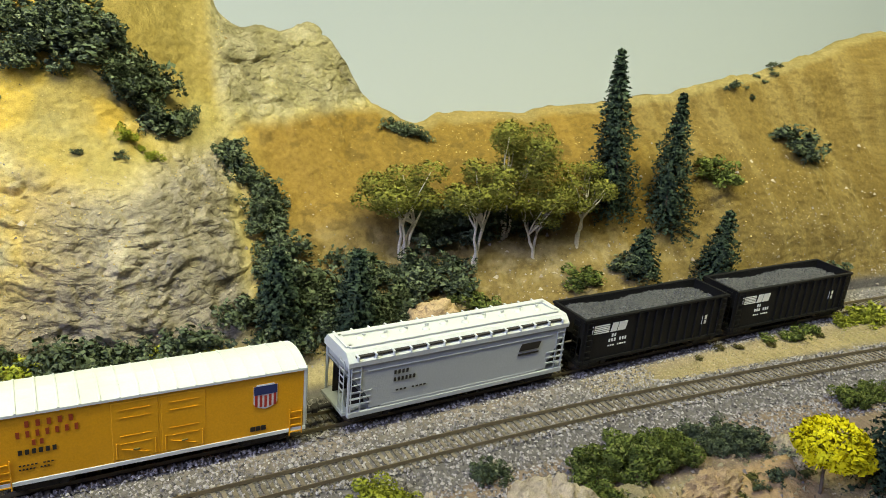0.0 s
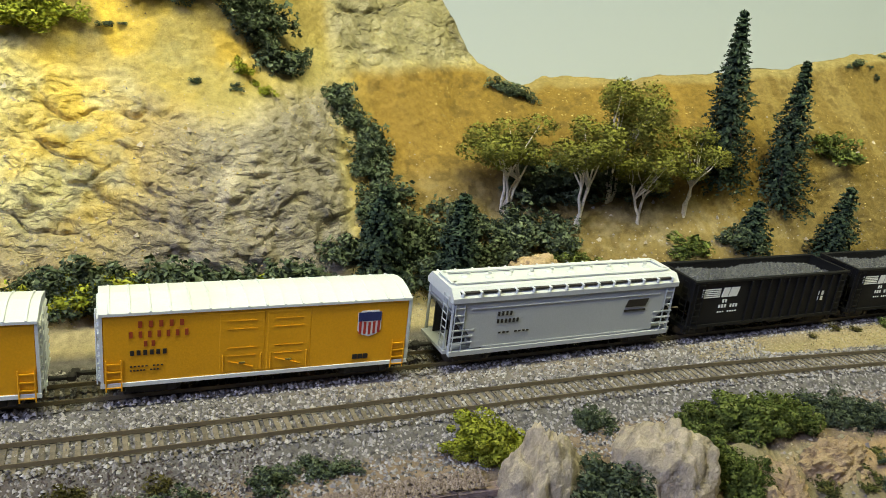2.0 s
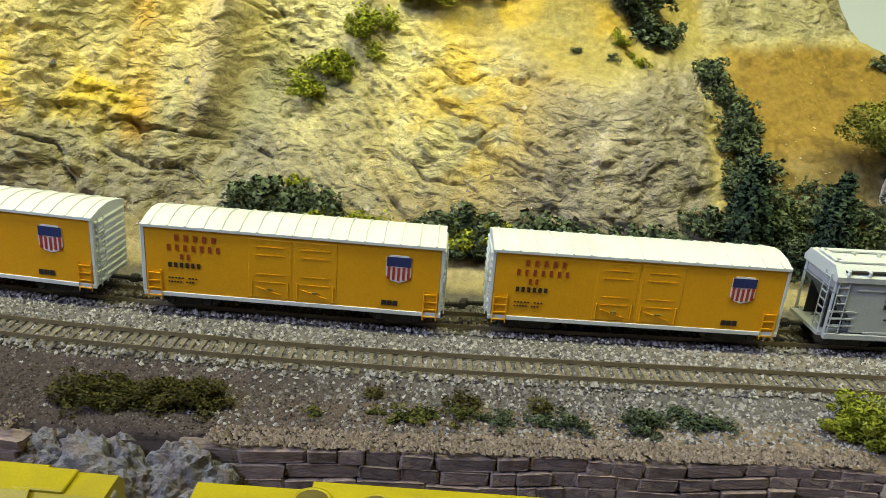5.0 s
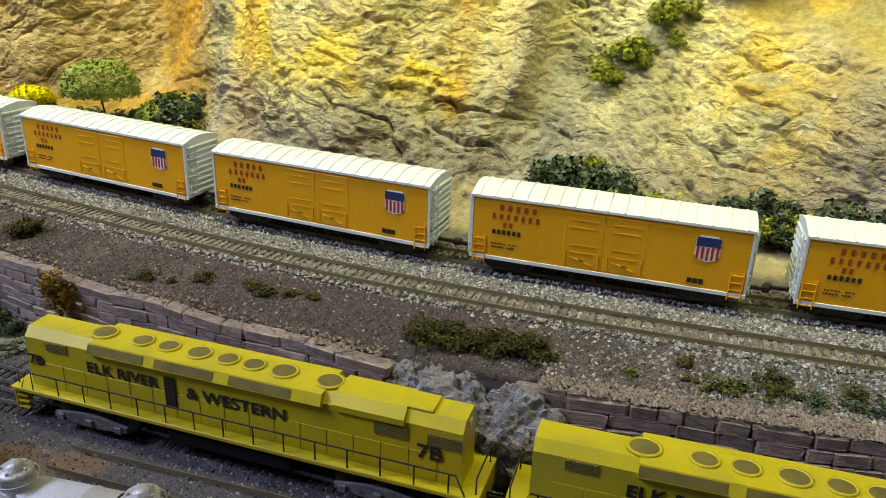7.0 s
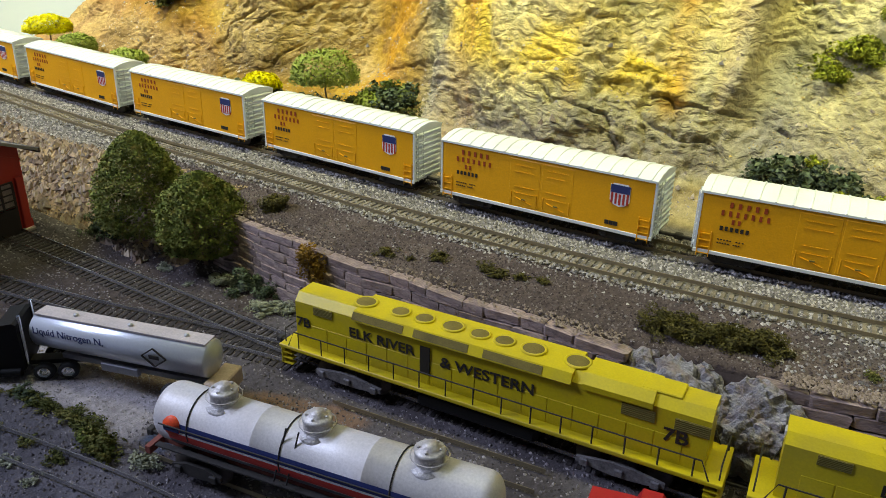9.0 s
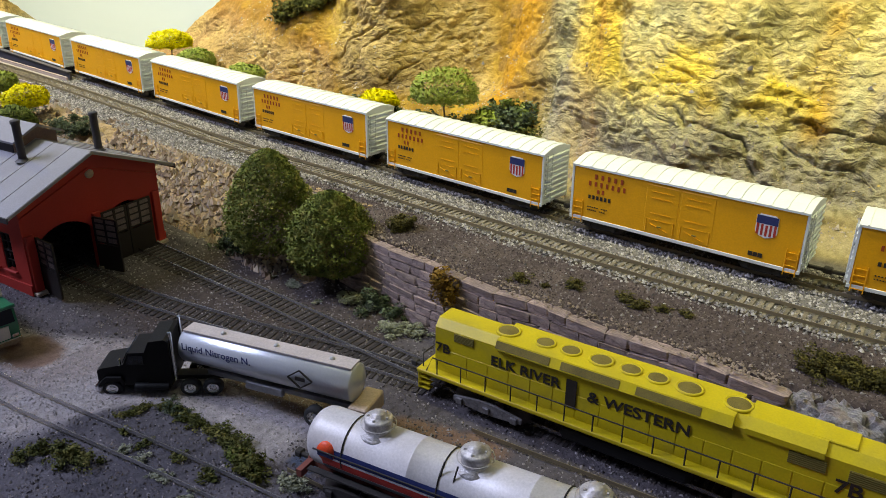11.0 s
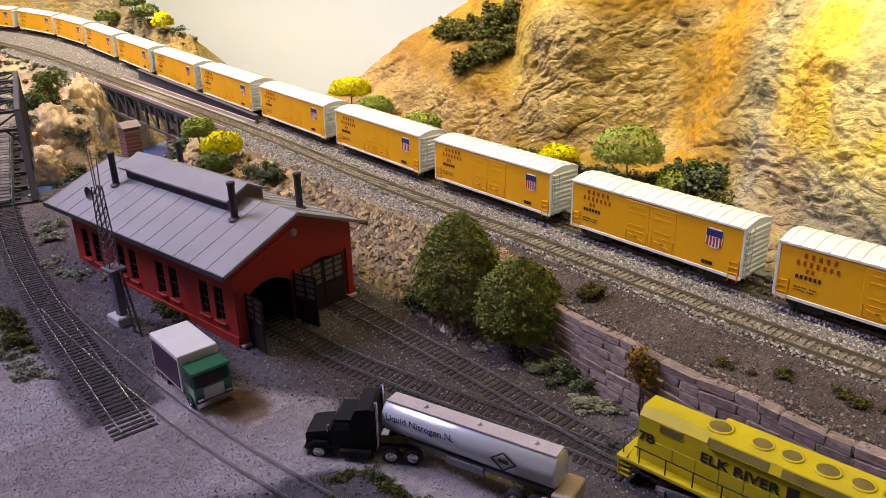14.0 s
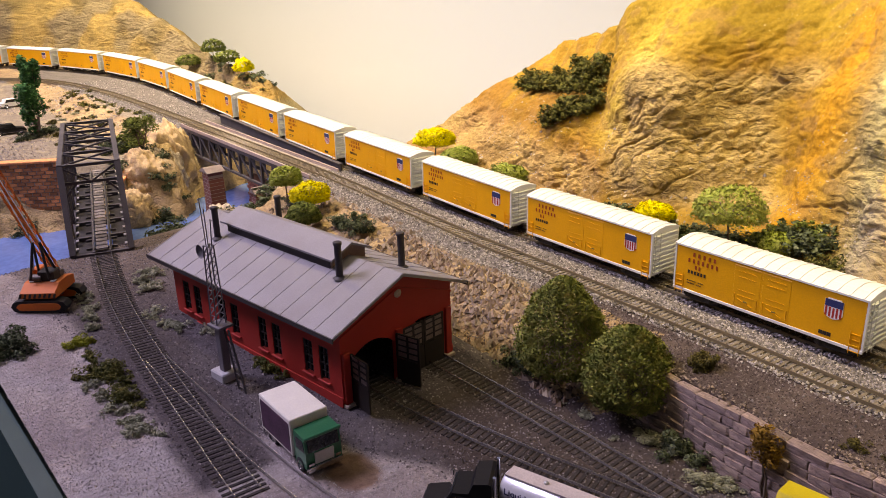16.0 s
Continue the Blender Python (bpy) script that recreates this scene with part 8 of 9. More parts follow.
thicket("dark", 0.392, 0.522, 0.418, 0.518, 3, 0.0145, 0.003, FOOTW, mass=True)
thicket("dark", 0.640, 0.610, 0.655, 0.592, 3, 0.021, 0.004, HILL, mass=True)
thicket("dark", 0.225, 0.650, 0.255, 0.645, 10, 0.0095, 0.003, HILL, mass=True)
thicket("dark", 0.572, 0.636, 0.672, 0.668, 10, 0.0068, 0.010, HILL, mass=True)
thicket("dark", 0.60, 0.52, 0.66, 0.525, 3, 0.016, 0.004, FOOTW, mass=True)
thicket("dark", -0.200, 0.446, 0.100, 0.468, 60, 0.0115, 0.005, FOOTW, 0.9, 0.5, mass=True)
thicket("dark", -0.068, 0.454, 0.056, 0.470, 33, 0.0150, 0.006, FOOTW, 0.9, 0.5, mass=True)
thicket("dark", -0.105, 0.466, -0.005, 0.462, 24, 0.0160, 0.005, FOOTW, 0.9, 0.5, mass=True)
thicket("dark", -0.232, 0.462, -0.178, 0.470, 18, 0.0165, 0.006, FOOTW, 0.95, 0.55, mass=True)
thicket("dark", 0.158, 0.266, 0.170, 0.276, 6, 0.0165, 0.004, FRONT, 0.9, 0.9)
thicket("green", 0.22, 0.262, 0.26, 0.285, 5, 0.0120, 0.006, FRONT)
thicket("moss", 0.27, 0.25, 0.36, 0.30, 9, 0.0055, 0.010, FRONT, 0.6)
thicket("dark", 0.176, 0.336, 0.200, 0.334, 3, 0.0085, 0.003, FRONT)
thicket("dark", 0.340, 0.340, 0.372, 0.334, 4, 0.0105, 0.005, FRONT)
thicket("dark", 0.008, 0.303, 0.046, 0.313, 7, 0.0072, 0.006, FRONT, 0.7)
thicket("moss", -0.135, 0.284, -0.066, 0.291, 5, 0.0066, 0.006, FRONT, 0.6)
thicket("dark", -0.060, 0.290, -0.016, 0.297, 5, 0.0072, 0.006, FRONT, 0.7)
thicket("dark", 0.325, 0.272, 0.345, 0.268, 2, 0.0075, 0.003, FRONT)
thicket("dark", -0.522, 0.240, -0.498, 0.248, 4, 0.0125, 0.004, YARD)
thicket("dark", -0.668, 0.236, -0.648, 0.240, 2, 0.0155, 0.003, YARD)
thicket("moss", -0.630, 0.478, -0.520, 0.452, 18, 0.0120, 0.008, FOOTW, 0.8, 0.5, mass=True)
thicket("dark", -0.785, 0.452, -0.600, 0.478, 34, 0.0150, 0.006, FOOTW, 0.9, 0.5, mass=True)
thicket("dark", -0.600, 0.482, -0.545, 0.470, 11, 0.0165, 0.008, FOOTW, 0.9, 0.5, mass=True)
thicket("dark", -0.550, 0.452, -0.505, 0.446, 4, 0.0140, 0.004, FOOTW, mass=True)
thicket("moss", -1.000, 0.580, -0.840, 0.550, 46, 0.0165, 0.010, HILL, 0.9, 0.5, mass=True)
thicket("moss", -0.838, 0.535, -0.885, 0.503, 24, 0.0150, 0.007, HILL, 0.9, 0.5, mass=True)
thicket("dark", -0.995, 0.288, -0.950, 0.286, 4, 0.0120, 0.005, YARD)
thicket("dark", -0.970, -0.072, -0.950, -0.076, 2, 0.016, 0.003, YARD)
thicket("dark", -1.52, 0.19, -1.43, 0.30, 23, 0.014, 0.012, "on the river bank", mass=True)
thicket("green", -1.66, 0.30, -1.56, 0.24, 14, 0.014, 0.020, "on the river bank", mass=True)
thicket("olive", -2.10, 0.30, -1.62, 0.20, 50, 0.008, 0.05, "on the river bank", 0.7, mass=True)
thicket("moss", -2.10, 0.30, -1.64, 0.325, 40, 0.008, 0.022, "on the river bank", 0.7, mass=True)
thicket("pale", -1.95, 0.29, -1.62, 0.20, 20, 0.009, 0.04, "on the river bank", mass=True)
thicket("dark", -1.215, 0.14, -1.20, 0.30, 15, 0.018, 0.016, "on the river bank", mass=True)
thicket("dark", -1.16, 0.305, -1.08, 0.290, 4, 0.014, 0.006, "on the river bank", mass=True)
thicket("dark", -1.275, 0.165, -1.255, 0.215, 12, 0.019, 0.008, "on the river bank", 0.8, 0.9, mass=True)
thicket("moss", -1.272, 0.190, -1.255, 0.215, 4, 0.015, 0.006, "on the river bank", 0.8, 1.2, mass=True)
thicket("dark", -1.44, 0.225, -1.41, 0.262, 8, 0.016, 0.008, "on the river bank", 0.9, 0.9, mass=True)
thicket("dark", -1.475, 0.070, -1.455, 0.092, 6, 0.014, 0.007, "on the river bank", 0.9, 0.7, mass=True)
thicket("dark", -1.60, 0.20, -1.50, 0.28, 7, 0.018, 0.012, "on the river bank", mass=True)
thicket("dark", -1.54, 0.06, -1.47, 0.045, 6, 0.015, 0.010, "on the river bank", mass=True)
thicket("dark", -1.80, 0.185, -1.75, 0.125, 7, 0.018, 0.010, "by the far road", mass=True)
thicket("dark", -1.52, 0.535, -1.92, 0.540, 26, 0.012, 0.012, "on the far ridge", mass=True)
thicket("moss", -1.50, 0.520, -1.80, 0.525, 16, 0.010, 0.012, "beside the far main track", mass=True)
thicket("green", 0.235, 0.512, 0.265, 0.500, 5, 0.0110, 0.004, FOOTW)
thicket("green", 0.342, 0.512, 0.362, 0.514, 3, 0.0130, 0.003, FOOTW)
thicket("green", 0.512, 0.578, 0.528, 0.566, 4, 0.0160, 0.005, HILL)
thicket("green", 0.236, 0.322, 0.308, 0.316, 10, 0.0135, 0.007, FRONT, 0.9, 0.6)
thicket("green", 0.232, 0.296, 0.250, 0.272, 6, 0.0130, 0.005, FRONT, 0.9, 0.6)
thicket("dark", 0.330, 0.324, 0.372, 0.316, 7, 0.0095, 0.006, FRONT, 0.8)
thicket("pale", 0.372, 0.306, 0.392, 0.300, 4, 0.0085, 0.004, FRONT, 0.6)
thicket("dark", 0.338, 0.286, 0.366, 0.279, 3, 0.0060, 0.004, FRONT)
thicket("moss", 0.380, 0.296, 0.520, 0.300, 9, 0.0050, 0.012, FRONT, 0.6)
thicket("olive", 0.400, 0.430, 0.560, 0.440, 6, 0.0050, 0.006, "between the main tracks", 0.6)
thicket("green", 0.500, 0.442, 0.560, 0.446, 5, 0.0090, 0.005, "between the main tracks", 0.7)
thicket("green", 0.286, 0.336, 0.322, 0.336, 5, 0.0130, 0.005, FRONT)
thicket("green", 0.470, 0.342, 0.520, 0.346, 4, 0.0115, 0.005, FRONT)
thicket("lime", -0.206, 0.538, -0.165, 0.550, 13, 0.0125, 0.006, HILL, 0.9, 0.6)
thicket("green", -0.600, 0.488, -0.545, 0.484, 6, 0.0140, 0.006, FOOTW)
thicket("green", -0.950, 0.478, -0.905, 0.474, 5, 0.0130, 0.005, FOOTW)
thicket("lime", -0.005, 0.458, 0.045, 0.464, 6, 0.0070, 0.003, FOOTW)
thicket("lime", 0.012, 0.562, 0.026, 0.556, 4, 0.0062, 0.003, HILL)
thicket("lime", 0.004, 0.562, 0.010, 0.560, 3, 0.0062, 0.002, HILL)
thicket("lime", -0.132, 0.570, -0.104, 0.576, 12, 0.0120, 0.006, HILL, 0.9, 0.6)
thicket("dark", -0.078, 0.567, -0.066, 0.574, 3, 0.0040, 0.003, HILL, 0.7)
thicket("dark", -0.020, 0.545, 0.010, 0.540, 4, 0.0030, 0.010, HILL, 0.7)
thicket("lime", -0.185, 0.452, -0.150, 0.456, 6, 0.0120, 0.003, FOOTW, 1.0, 1.1)
thicket("lime", -0.095, 0.455, -0.048, 0.458, 7, 0.0105, 0.003, FOOTW, 1.0, 1.0)
thicket("lime", 0.110, 0.320, 0.128, 0.306, 8, 0.0115, 0.006, FRONT, 1.0, 0.7)
thicket("lime", 0.588, 0.452, 0.650, 0.462, 6, 0.0140, 0.006, "beside the far track")
thicket("lime", -0.172, 0.449, -0.114, 0.451, 9, 0.0115, 0.003, FOOTW, 1.0, 1.0)
thicket("lime", -0.240, 0.447, -0.205, 0.447, 4, 0.0085, 0.003, FOOTW, 0.8, 0.6)
thicket("lime", 0.020, 0.462, 0.070, 0.468, 5, 0.0090, 0.003, FOOTW, 0.9, 0.7)
thicket("lime", -0.205, 0.482, -0.198, 0.486, 2, 0.0085, 0.002, FOOTW)
thicket("lime", -0.622, 0.466, -0.612, 0.466, 2, 0.0130, 0.002, FOOTW)
thicket("olive", -0.245, 0.272, -0.178, 0.276, 9, 0.0095, 0.005, FRONT)
thicket("olive", -0.420, 0.272, -0.315, 0.282, 8, 0.0056, 0.007, FRONT, 0.6)
thicket("olive", -0.534, 0.288, -0.524, 0.290, 2, 0.0095, 0.002, FRONT)
thicket("olive", -0.120, 0.298, -0.025, 0.306, 4, 0.0060, 0.004, FRONT)
thicket("moss", -0.910, -0.026, -0.800, -0.020, 9, 0.0100, 0.005, YARD)
thicket("moss", -0.815, 0.080, -0.770, 0.087, 5, 0.0075, 0.003, YARD)
thicket("moss", -0.546, 0.060, -0.533, 0.076, 5, 0.0050, 0.003, YARD, 0.7)
thicket("dark", -0.532, 0.079, -0.515, 0.083, 3, 0.0052, 0.003, YARD, 0.7)
thicket("moss", -0.530, 0.078, -0.496, 0.085, 8, 0.0048, 0.003, YARD, 0.7)
thicket("moss", -0.496, 0.086, -0.446, 0.075, 12, 0.0062, 0.003, YARD, 0.8)
thicket("green", -0.480, 0.081, -0.448, 0.076, 3, 0.0062, 0.003, YARD, 0.8)
thicket("moss", -0.552, 0.008, -0.520, 0.026, 6, 0.0078, 0.006, YARD, 0.7)
thicket("moss", -0.535, 0.055, -0.455, 0.060, 7, 0.0040, 0.008, YARD, 0.6)
thicket("pale", -0.550, 0.030, -0.450, 0.052, 7, 0.0042, 0.010, YARD, 0.5)
thicket("pale", -0.545, 0.240, -0.510, 0.246, 7, 0.0080, 0.004, YARD, 0.6)
thicket("pale", -0.495, 0.228, -0.474, 0.234, 5, 0.0080, 0.003, YARD, 0.5)
thicket("pale", -0.615, 0.226, -0.550, 0.222, 4, 0.0052, 0.004, YARD, 0.5)
thicket("pale", -0.880, -0.036, -0.770, -0.034, 8, 0.0072, 0.005, YARD, 0.6)
thicket("pale", -0.790, -0.028, -0.755, -0.022, 7, 0.0060, 0.004, YARD, 0.6)
thicket("pale", -0.950, 0.046, -0.905, 0.052, 6, 0.0075, 0.005, YARD, 0.5)
thicket("pale", -1.06, 0.085, -0.99, 0.06, 5, 0.0090, 0.006, YARD, 0.5)
thicket("pale", -1.040, 0.012, -0.945, -0.006, 9, 0.0062, 0.005, YARD, 0.6)
thicket("lime", -0.935, -0.022, -0.920, -0.018, 2, 0.0085, 0.003, YARD, 0.9)
thicket("pale", -0.925, 0.085, -0.870, 0.074, 5, 0.0060, 0.004, YARD, 0.5)
thicket("pale", -0.436, 0.082, -0.426, 0.083, 3, 0.0085, 0.002, YARD, 0.6)

# ---------------------------------------------------------------- trees
undergrowth()

M_BIRCH = mat("white_birch_bark", (0.62, 0.56, 0.46), 0.8, var=0.4, scale=300)
M_BARK = mat("grey_brown_bark", (0.13, 0.10, 0.075), 0.9, var=0.3, scale=300)


def limb(b, p, q, r0, r1, rng, n=4):
    pts = []
    for k in range(n + 1):
        t = k / n
        j = (p - q).length * 0.05 * (0 if k in (0, n) else 1)
        pts.append(p.lerp(q, t) + Vector((rng.uniform(-j, j), rng.uniform(-j, j), 0)))
    b.tube(pts, [r0 + (r1 - r0) * k / n for k in range(n + 1)], 7)


def broad_tree(label, x, y, z, h, r, kind, seed, trunks=1, crown_low=0.45, flat=0.8, n=1500, bark=None, size=0.0017, lean=0.0, thin=1.0):
    rng, nr = random.Random(seed), np.random.default_rng(seed)
    t = thing("tree", pose(x, y, z), label, "tree")
    lumps = 14
    cz, ch = h * (crown_low + 1) / 2, h * (1 - crown_low) / 2
    c = nr.normal(size=(lumps, 3))
    c /= np.linalg.norm(c, axis=1, keepdims=True)
    c *= nr.uniform(0.35, 0.8, (lumps, 1))
    c = c * np.array([r, r, ch]) + np.array([lean * h, 0, cz])
    b = Build()
    for k in range(trunks):
        a = Vector((rng.uniform(-1, 1) * 0.002, rng.uniform(-1, 1) * 0.002, -0.004))
        f = Vector((rng.uniform(-0.25, 0.25) * r + lean * h * 0.5, rng.uniform(-0.2, 0.2) * r, h * crown_low * 0.95))
        limb(b, a, f, 0.0016 * thin, 0.0010 * thin, rng)
        for i in range(lumps // trunks):
            e = Vector(c[(k + i * trunks) % lumps])
            limb(b, f, e, 0.0009 * thin, 0.0003 * thin, rng, 3)
    part("trunk", b, bark or M_BARK, t)
    k = nr.integers(0, lumps, n)
    d = nr.normal(size=(n, 3))
    d /= np.linalg.norm(d, axis=1, keepdims=True)
    p = c[k] + d * nr.uniform(0.25, 1.0, (n, 1)) ** 0.5 * np.array([r, r, ch * flat]) * 0.42
    v, f, shade = tufts(p, size, nr, 0.7, d)
    part("crown", raw_mesh("crown", v, f, LEAF[kind], normals=shade), LEAF[kind], t)
    return t


def puff_tree(label, x, y, z, h, r, kind, seed, ball=0.55, n=6000, size=0.0011):
    """A rounded umbrella crown on a thin stem."""
    nr, rng = np.random.default_rng(seed), random.Random(seed)
    t = thing("tree", pose(x, y, z), label, "tree")
    b = Build()
    limb(b, Vector((0, 0, -0.004)), Vector((rng.uniform(-0.1, 0.1) * r, 0, h - r * ball)), 0.0011, 0.0008, rng)
    for k in range(7):
        a = k * 0.9
        limb(b, Vector((0, 0, h - r * ball * 1.3)), Vector((0.6 * r * math.cos(a), 0.6 * r * math.sin(a), h - r * ball * 0.7)), 0.0006, 0.0003, rng, 2)
    part("trunk", b, M_BARK, t)
    d = nr.normal(size=(n, 3))
    d /= np.linalg.norm(d, axis=1, keepdims=True)
    d[:, 2] = np.where(d[:, 2] < -0.25, -0.25 * nr.random(n), d[:, 2])
    lump = 1 + 0.22 * (fbm(d * 2.2 + seed, 2, seed) - 0.5) * 2
    p = d * (lump * nr.uniform(0.55, 1.0, n) ** 0.4)[:, None] * np.array([r, r, r * ball]) + np.array([0, 0, h - r * ball])
    v, f, shade = tufts(p, size, nr, 0.8, d)
    part("crown", raw_mesh("crown", v, f, LEAF[kind], normals=shade), LEAF[kind], t)
    return t


def fir_tree(label, x, y, z, h, r, seed, lean=0.0, kind="fir"):
    nr, rng = np.random.default_rng(seed), random.Random(seed)
    t = thing("fir_tree", pose(x, y, z, 0, lean, 0), label, "tree", "dark fir trees")
    b = Build()
    limb(b, Vector((0, 0, -0.004)), Vector((0, 0, h * 0.98)), 0.0014, 0.0003, rng)
    part("trunk", b, M_BARK, t)
    layers, pts, sizes = int(h / 0.0040), [], []
    for k in range(layers):
        u = k / layers
        rr = 1.8 * r * (1 - u) ** 0.85 * rng.uniform(0.78, 1.12) + 0.0012
        boughs = int(8 + 9 * (1 - u))
        for i in range(boughs):
            a, l = 6.283 * (i + rng.random()) / boughs, rr * rng.uniform(0.72, 1.15)
            for w in range(22):
                e = ((w + rng.random()) / 22) ** 0.8
                pts.append((l * e * math.cos(a) + rng.gauss(0, 0.0009), l * e * math.sin(a) + rng.gauss(0, 0.0009), h * (0.05 + 0.94 * u) - l * e * 0.38 + rng.gauss(0, 0.0007)))
                sizes.append(0.0019 - 0.0006 * e)
    out = np.array(pts) - np.array([0, 0, h * 0.4])
    out[:, 2] = 0.004 + 0.1 * out[:, 2]
    out /= np.linalg.norm(out, axis=1, keepdims=True)
    vs, fs, shade = tufts(np.array(pts), np.array(sizes), nr, 0.75, out)
    part("crown", raw_mesh("crown", vs, fs, LEAF[kind], normals=shade), LEAF[kind], t)
    return t


def egg_tree(label, x, y, z, h, r, kind, seed, low=0.14, n=30000, size=0.00085, cone=0.0):
    """A dense foam crown, broad below and blunt on top."""
    nr, rng = np.random.default_rng(seed), random.Random(seed)
    t = thing("tree", pose(x, y, z), label, "tree", "dense trees beside the wall")
    b = Build()
    limb(b, Vector((0, 0, -0.004)), Vector((0, 0, h * 0.6)), 0.0016, 0.0008, rng)
    part("trunk", b, M_BARK, t)
    u, a = nr.random(n), nr.uniform(0, 6.283, n)
    prof = np.interp(u, [0, 0.1, 0.3, 0.55, 0.8, 0.93, 1.0], [0.45, 0.85, 1.0, 0.9, 0.62, 0.36, 0.08])
    prof = prof * (1 - cone) + cone * 1.1 * np.sqrt(np.clip(1 - u, 0, 1))
    d = np.stack([np.cos(a), np.sin(a), 3 * u], -1)
    lump = 1 + 0.50 * (fbm(d * 1.9 + seed, 4, seed) - 0.5) + 0.30 * (fbm(d * 6 + seed, 2, seed + 2) - 0.5)
    rad = r * prof * lump * nr.uniform(0.35, 1.0, n) ** 0.35 * np.where(nr.random(n) < 0.04, 1.1, 1)
    p = np.stack([rad * np.cos(a), rad * np.sin(a), h * (low + (1 - low) * u)], -1)
    bump = fbm(d * 6 + seed, 2, seed + 2)[:, None]
    out = np.stack([np.cos(a), np.sin(a), 0.9 * (u - 0.35)], -1) + 1.4 * nr.normal(size=(n, 3)) * 0.25 + np.array([0, 0, 1.0]) * (bump - 0.5)
    out /= np.linalg.norm(out, axis=1, keepdims=True)
    v, f, shade = tufts(p, size, nr, 0.9, out)
    part("crown", raw_mesh("crown", v, f, LEAF[kind], normals=shade), LEAF[kind], t)
    return t


fir_tree("tall dark green fir on the ochre slope", 0.402, 0.560, 0.077, 0.144, 0.0165, 1, -5)
fir_tree("leaning dark green fir beside the taller fir", 0.462, 0.556, 0.061, 0.126, 0.0170, 2, -2)
fir_tree("small dark fir beside the far track", 0.487, 0.508, 0.028, 0.066, 0.0150, 3, 4)
fir_tree("small dark fir among foot bushes", 0.150, 0.480, 0.016, 0.070, 0.0140, 4)
fir_tree("small dark fir below the rock bluff", 0.098, 0.488, 0.022, 0.066, 0.0150, 5)
fir_tree("young fir below the birches", 0.415, 0.520, 0.036, 0.040, 0.0130, 6)
fir_tree("dark fir standing at the front slope", 0.425, 0.268, -0.02, 0.085, 0.0200, 7)
BIRCH = "white-stemmed tree with olive green leaves on the slope"
broad_tree(BIRCH, 0.206, 0.545, 0.050, 0.080, 0.038, "aspen", 11, 4, 0.36, 0.8, 9000, M_BIRCH, 0.00105)
broad_tree(BIRCH, 0.262, 0.533, 0.044, 0.092, 0.028, "aspen", 12, 3, 0.38, 0.9, 7200, M_BIRCH, 0.00105)
broad_tree(BIRCH, 0.300, 0.552, 0.052, 0.116, 0.034, "aspen", 13, 3, 0.34, 0.9, 10800, M_BIRCH, 0.00105)
broad_tree(BIRCH, 0.318, 0.534, 0.046, 0.066, 0.030, "aspen", 14, 2, 0.34, 0.8, 5700, M_BIRCH, 0.00105)
broad_tree(BIRCH, 0.358, 0.542, 0.050, 0.080, 0.028, "aspen", 15, 2, 0.38, 0.7, 4800, M_BIRCH, 0.00105)
puff_tree("round bright yellow tree on a thin stem", 0.376, 0.272, -0.010, 0.052, 0.0225, "yellow", 21, 0.8, 4200, 0.0013)
puff_tree("small bright yellow tree below the cliff", -0.692, 0.449, 0.007, 0.041, 0.0200, "yellow", 22, 0.55)
puff_tree("small light green bush-tree below the cliff", -0.578, 0.470, 0.010, 0.030, 0.0160, "spring", 44, 0.8)
puff_tree("umbrella-shaped light green tree below the cliff", -0.620, 0.458, 0.007, 0.070, 0.0335, "spring", 23, 0.72)
puff_tree("bright yellow tree at the hill's end", -1.042, 0.463, 0.010, 0.062, 0.0270, "yellow", 24, 0.62)
puff_tree("light green tree at the hill's end", -0.995, 0.460, 0.008, 0.046, 0.0240, "spring", 25, 0.6)
puff_tree("low light green bush-tree at the hill foot", -0.912, 0.468, 0.012, 0.032, 0.0230, "spring", 26, 0.6)
puff_tree("bright yellow bush-tree on the river bank", -1.060, 0.285, -0.012, 0.044, 0.0240, "yellow", 27, 0.75)
puff_tree("green bush-tree on the river bank", -1.130, 0.292, -0.014, 0.050, 0.0210, "spring", 28, 0.8)
puff_tree("mid green bush-tree behind the shed", -1.028, 0.256, -0.018, 0.036, 0.0200, "green", 29, 0.85)
RIDGE = ((-1.985, 0.532, 0.046, 0.026, "green", 30, 0.6), (-1.875, 0.545, 0.052, 0.026, "green", 31, 0.7), (-1.80, 0.540, 0.048, 0.026, "green", 32, 0.7), (-1.712, 0.530, 0.046, 0.019, "yellow", 33, 1.1))
for _x, _y, _h, _w, _k, _n, _b in RIDGE:
    puff_tree(f"round {'bright yellow' if _k == 'yellow' else 'green'} tree on the far ridge", _x, _y, ground_at(_x, _y) - 0.004, _h, _w, _k, _n, _b, 1200, 0.0022)
broad_tree("open green tree beside the far track", -1.545, 0.257, ground_at(-1.545, 0.257), 0.062, 0.036, "green", 34, 2, 0.35, 0.8, 2600)
broad_tree("tall deep green tree by the far road", -1.77, 0.155, ground_at(-1.77, 0.155), 0.105, 0.024, "emerald", 35, 1, 0.05, 1.0, 5000, None, 0.0020)
broad_tree("bright green tree by the far road", -1.795, 0.166, ground_at(-1.795, 0.166), 0.148, 0.021, "emerald", 36, 1, 0.52, 1.0, 3600, None, 0.0020)
DENSE = "dense dark green foliage tree beside the retaining wall"
egg_tree(DENSE, -0.627, 0.248, -0.041, 0.088, 0.036, "foam", 41, cone=0.35)
egg_tree(DENSE, -0.566, 0.250, -0.043, 0.070, 0.034, "foam", 42)
broad_tree("rusty brown sapling beside the retaining wall", -0.452, 0.240, -0.050, 0.058, 0.014, "rust", 43, 2, 0.45, 0.9, 2200, M_BARK, 0.0009, -0.05, 0.6)

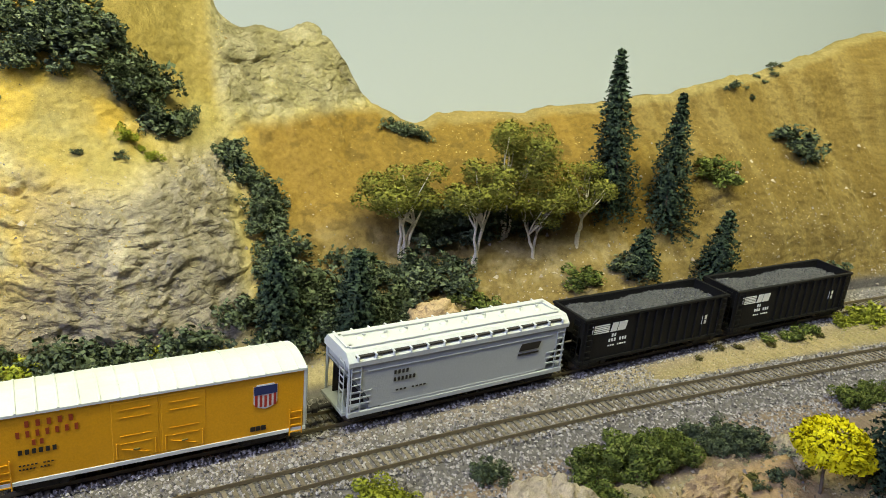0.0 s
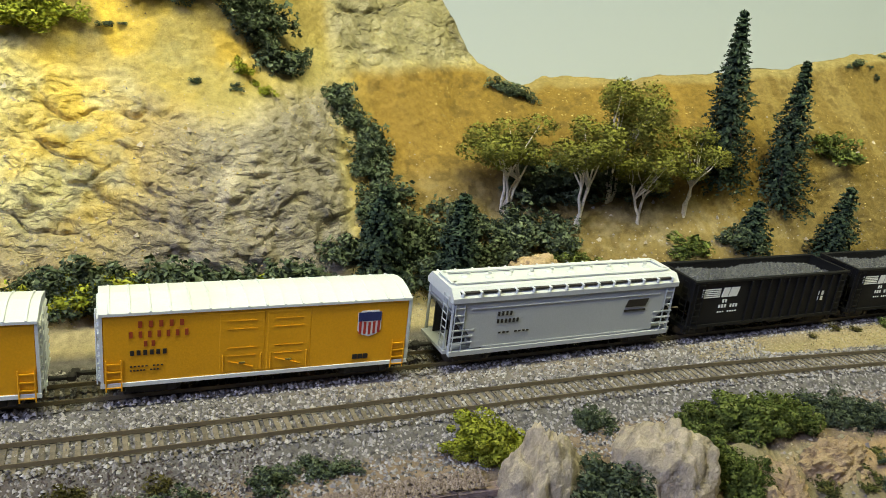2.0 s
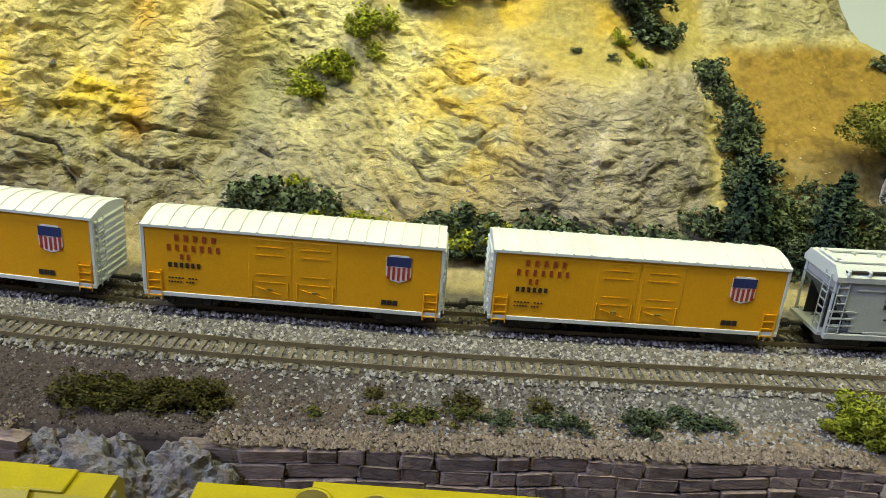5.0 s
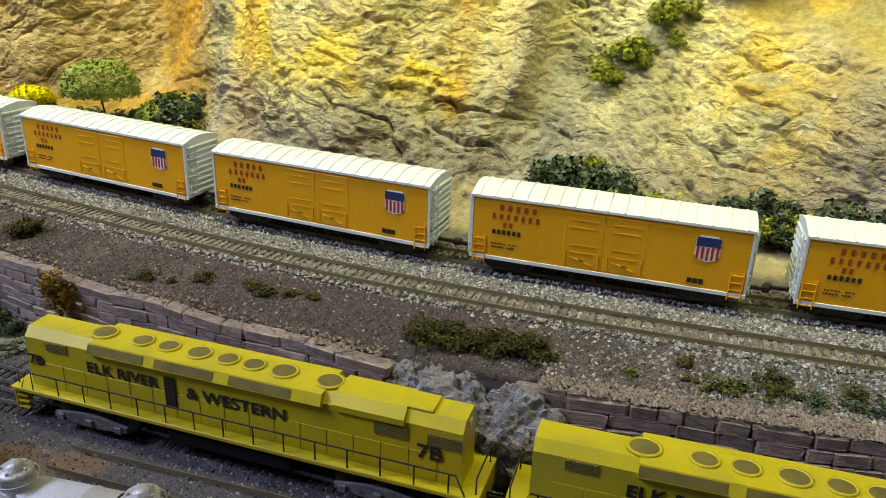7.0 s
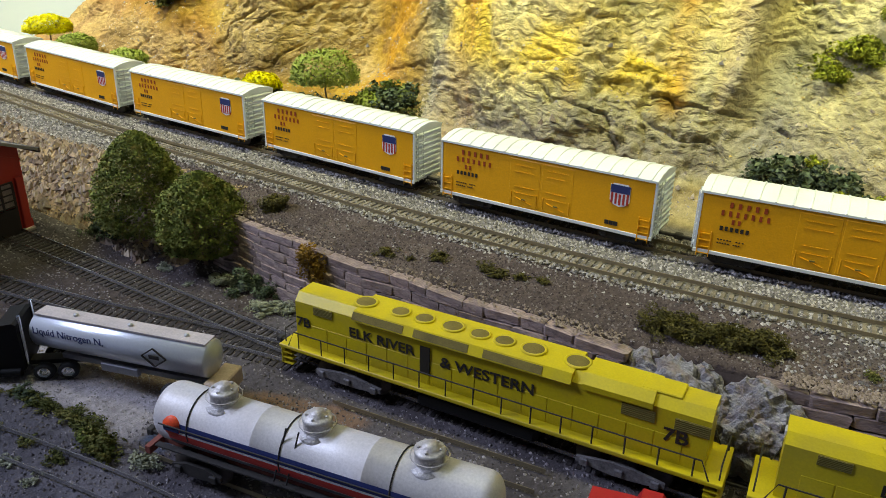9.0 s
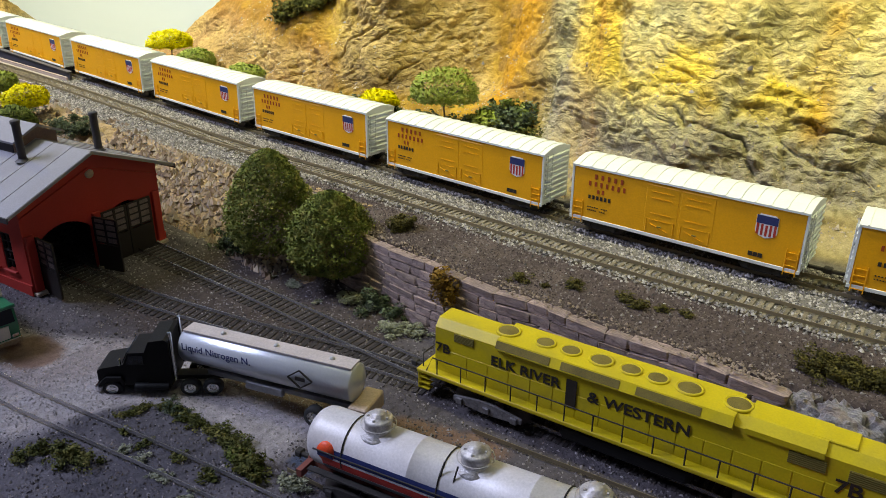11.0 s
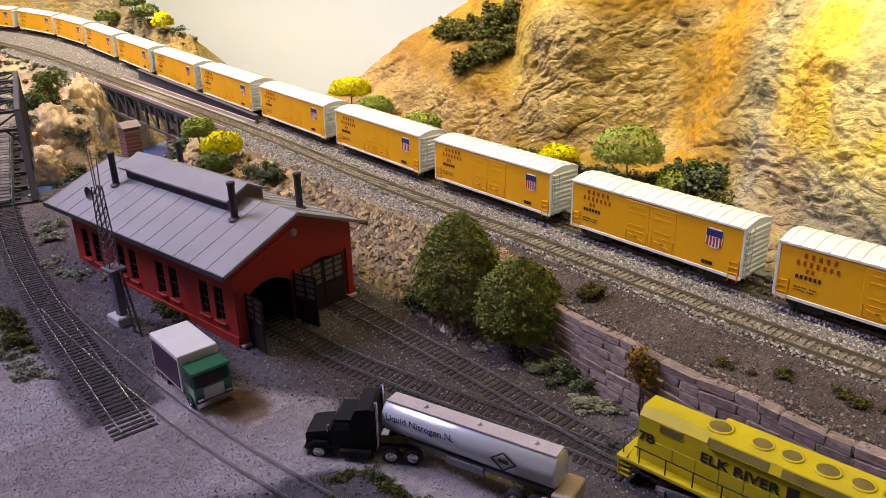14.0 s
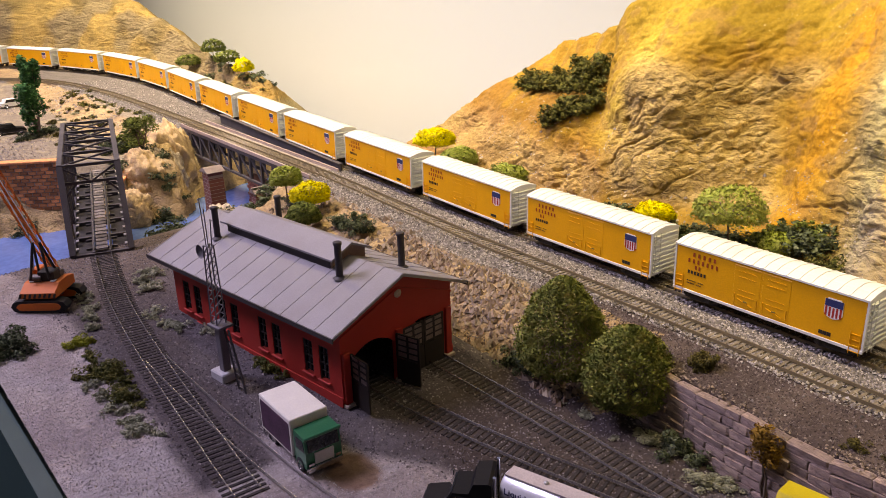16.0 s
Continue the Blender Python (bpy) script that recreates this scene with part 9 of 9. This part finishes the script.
# ---------------------------------------------------------------- retaining wall, stone by stone
M_WALLSTONE = mat("brown_violet_wall_stone", (0.275, 0.205, 0.185), 0.9, var=0.5, scale=2.5, fine=9, bump=0.7, dist=0.0008, rand=0.22, dirt=(0.38, 0.32, 0.27), dirt_amount=0.5)


def retaining_wall():
    t = thing("retaining_wall", Matrix(), "dry-laid brown stone retaining wall below the main line", "wall", kind="structure")
    rng = random.Random(8)
    shapes = []
    for k in range(9):
        b = Build().box((0, 0, 0), (1, 1, 1), 0.07)
        b.v = [(x + rng.uniform(-0.03, 0.03), y + rng.uniform(-0.09, 0.09), z + rng.uniform(-0.05, 0.05)) for x, y, z in b.v]
        me = b.mesh("stone")
        me.materials.append(M_WALLSTONE)
        shapes.append(me)
    back = Build()
    n = 90
    xs = np.linspace(-0.572, 0.118, n)
    vs, fs = [], []
    for x in xs:
        y, zb = float(wall_y(x)) - 0.004, float(yard_z(x)) - 0.01
        vs += [(x, y - 0.006, zb), (x, y, -0.006)]
    for i in range(n - 1):
        fs.append((2 * i, 2 * i + 2, 2 * i + 3, 2 * i + 1))
    part("mortar_bed", back.add(vs, fs), mat("dark_wall_joint", (0.10, 0.075, 0.068), 0.95), t)
    courses = 8
    for c in reversed(range(courses)):
        x = -0.570 + rng.uniform(0, 0.01)
        while x < 0.112:
            w = rng.choice((0.010, 0.013, 0.016, 0.020, 0.026)) * rng.uniform(0.85, 1.15)
            xm = x + w / 2
            zb = float(yard_z(xm)) - 0.002
            h = (-0.0034 - zb) / courses
            y = float(wall_y(xm)) - 0.0062 - 0.0007 * (courses - 1 - c)
            if not -0.250 < xm < -0.172:
                a = math.degrees(math.atan2(float(wall_y(xm + 0.01)) - float(wall_y(xm - 0.01)), 0.02))
                m = pose(xm, y + rng.uniform(-0.0005, 0.0005), zb + (c + 0.5) * h + 0.0009 * math.sin(xm * 70 + 0.5 * c), 0, rng.uniform(-1.2, 1.2) - 3.4 * math.cos(xm * 70 + 0.5 * c), a) @ Matrix.Diagonal((w * 0.985, 0.007, h * rng.uniform(0.90, 0.98), 1))
                part("stone", shapes[rng.randrange(9)], M_WALLSTONE, t, m=m)
            x += w
    return t


retaining_wall()
# crumbled soil and chips along the top of the wall
M_CAP = island_mat("wall_top_soil", [(0.17, 0.13, 0.105), (0.27, 0.215, 0.175), (0.36, 0.29, 0.235)], bump=0)
_r = np.random.default_rng(61)
_x = _r.uniform(-0.570, 0.112, 9000)
_y = wall_y(_x) - 0.0095 + 0.014 * _r.random(9000)
_k = ~((_x > -0.250) & (_x < -0.172)) & (_r.random(9000) < np.interp(_x, [-0.30, -0.15], [0.12, 1.0]))
_x, _y = _x[_k], _y[_k]
chips("wall_top_soil", np.stack([_x, _y, np.where(_y < wall_y(_x) - 0.003, -0.0012, np.maximum(land_heights(_x, _y), -0.002))], -1), _r.uniform(0.0006, 0.0013, len(_x)), M_CAP, "crumbled tan soil along the top of the retaining wall", "soil", 62)
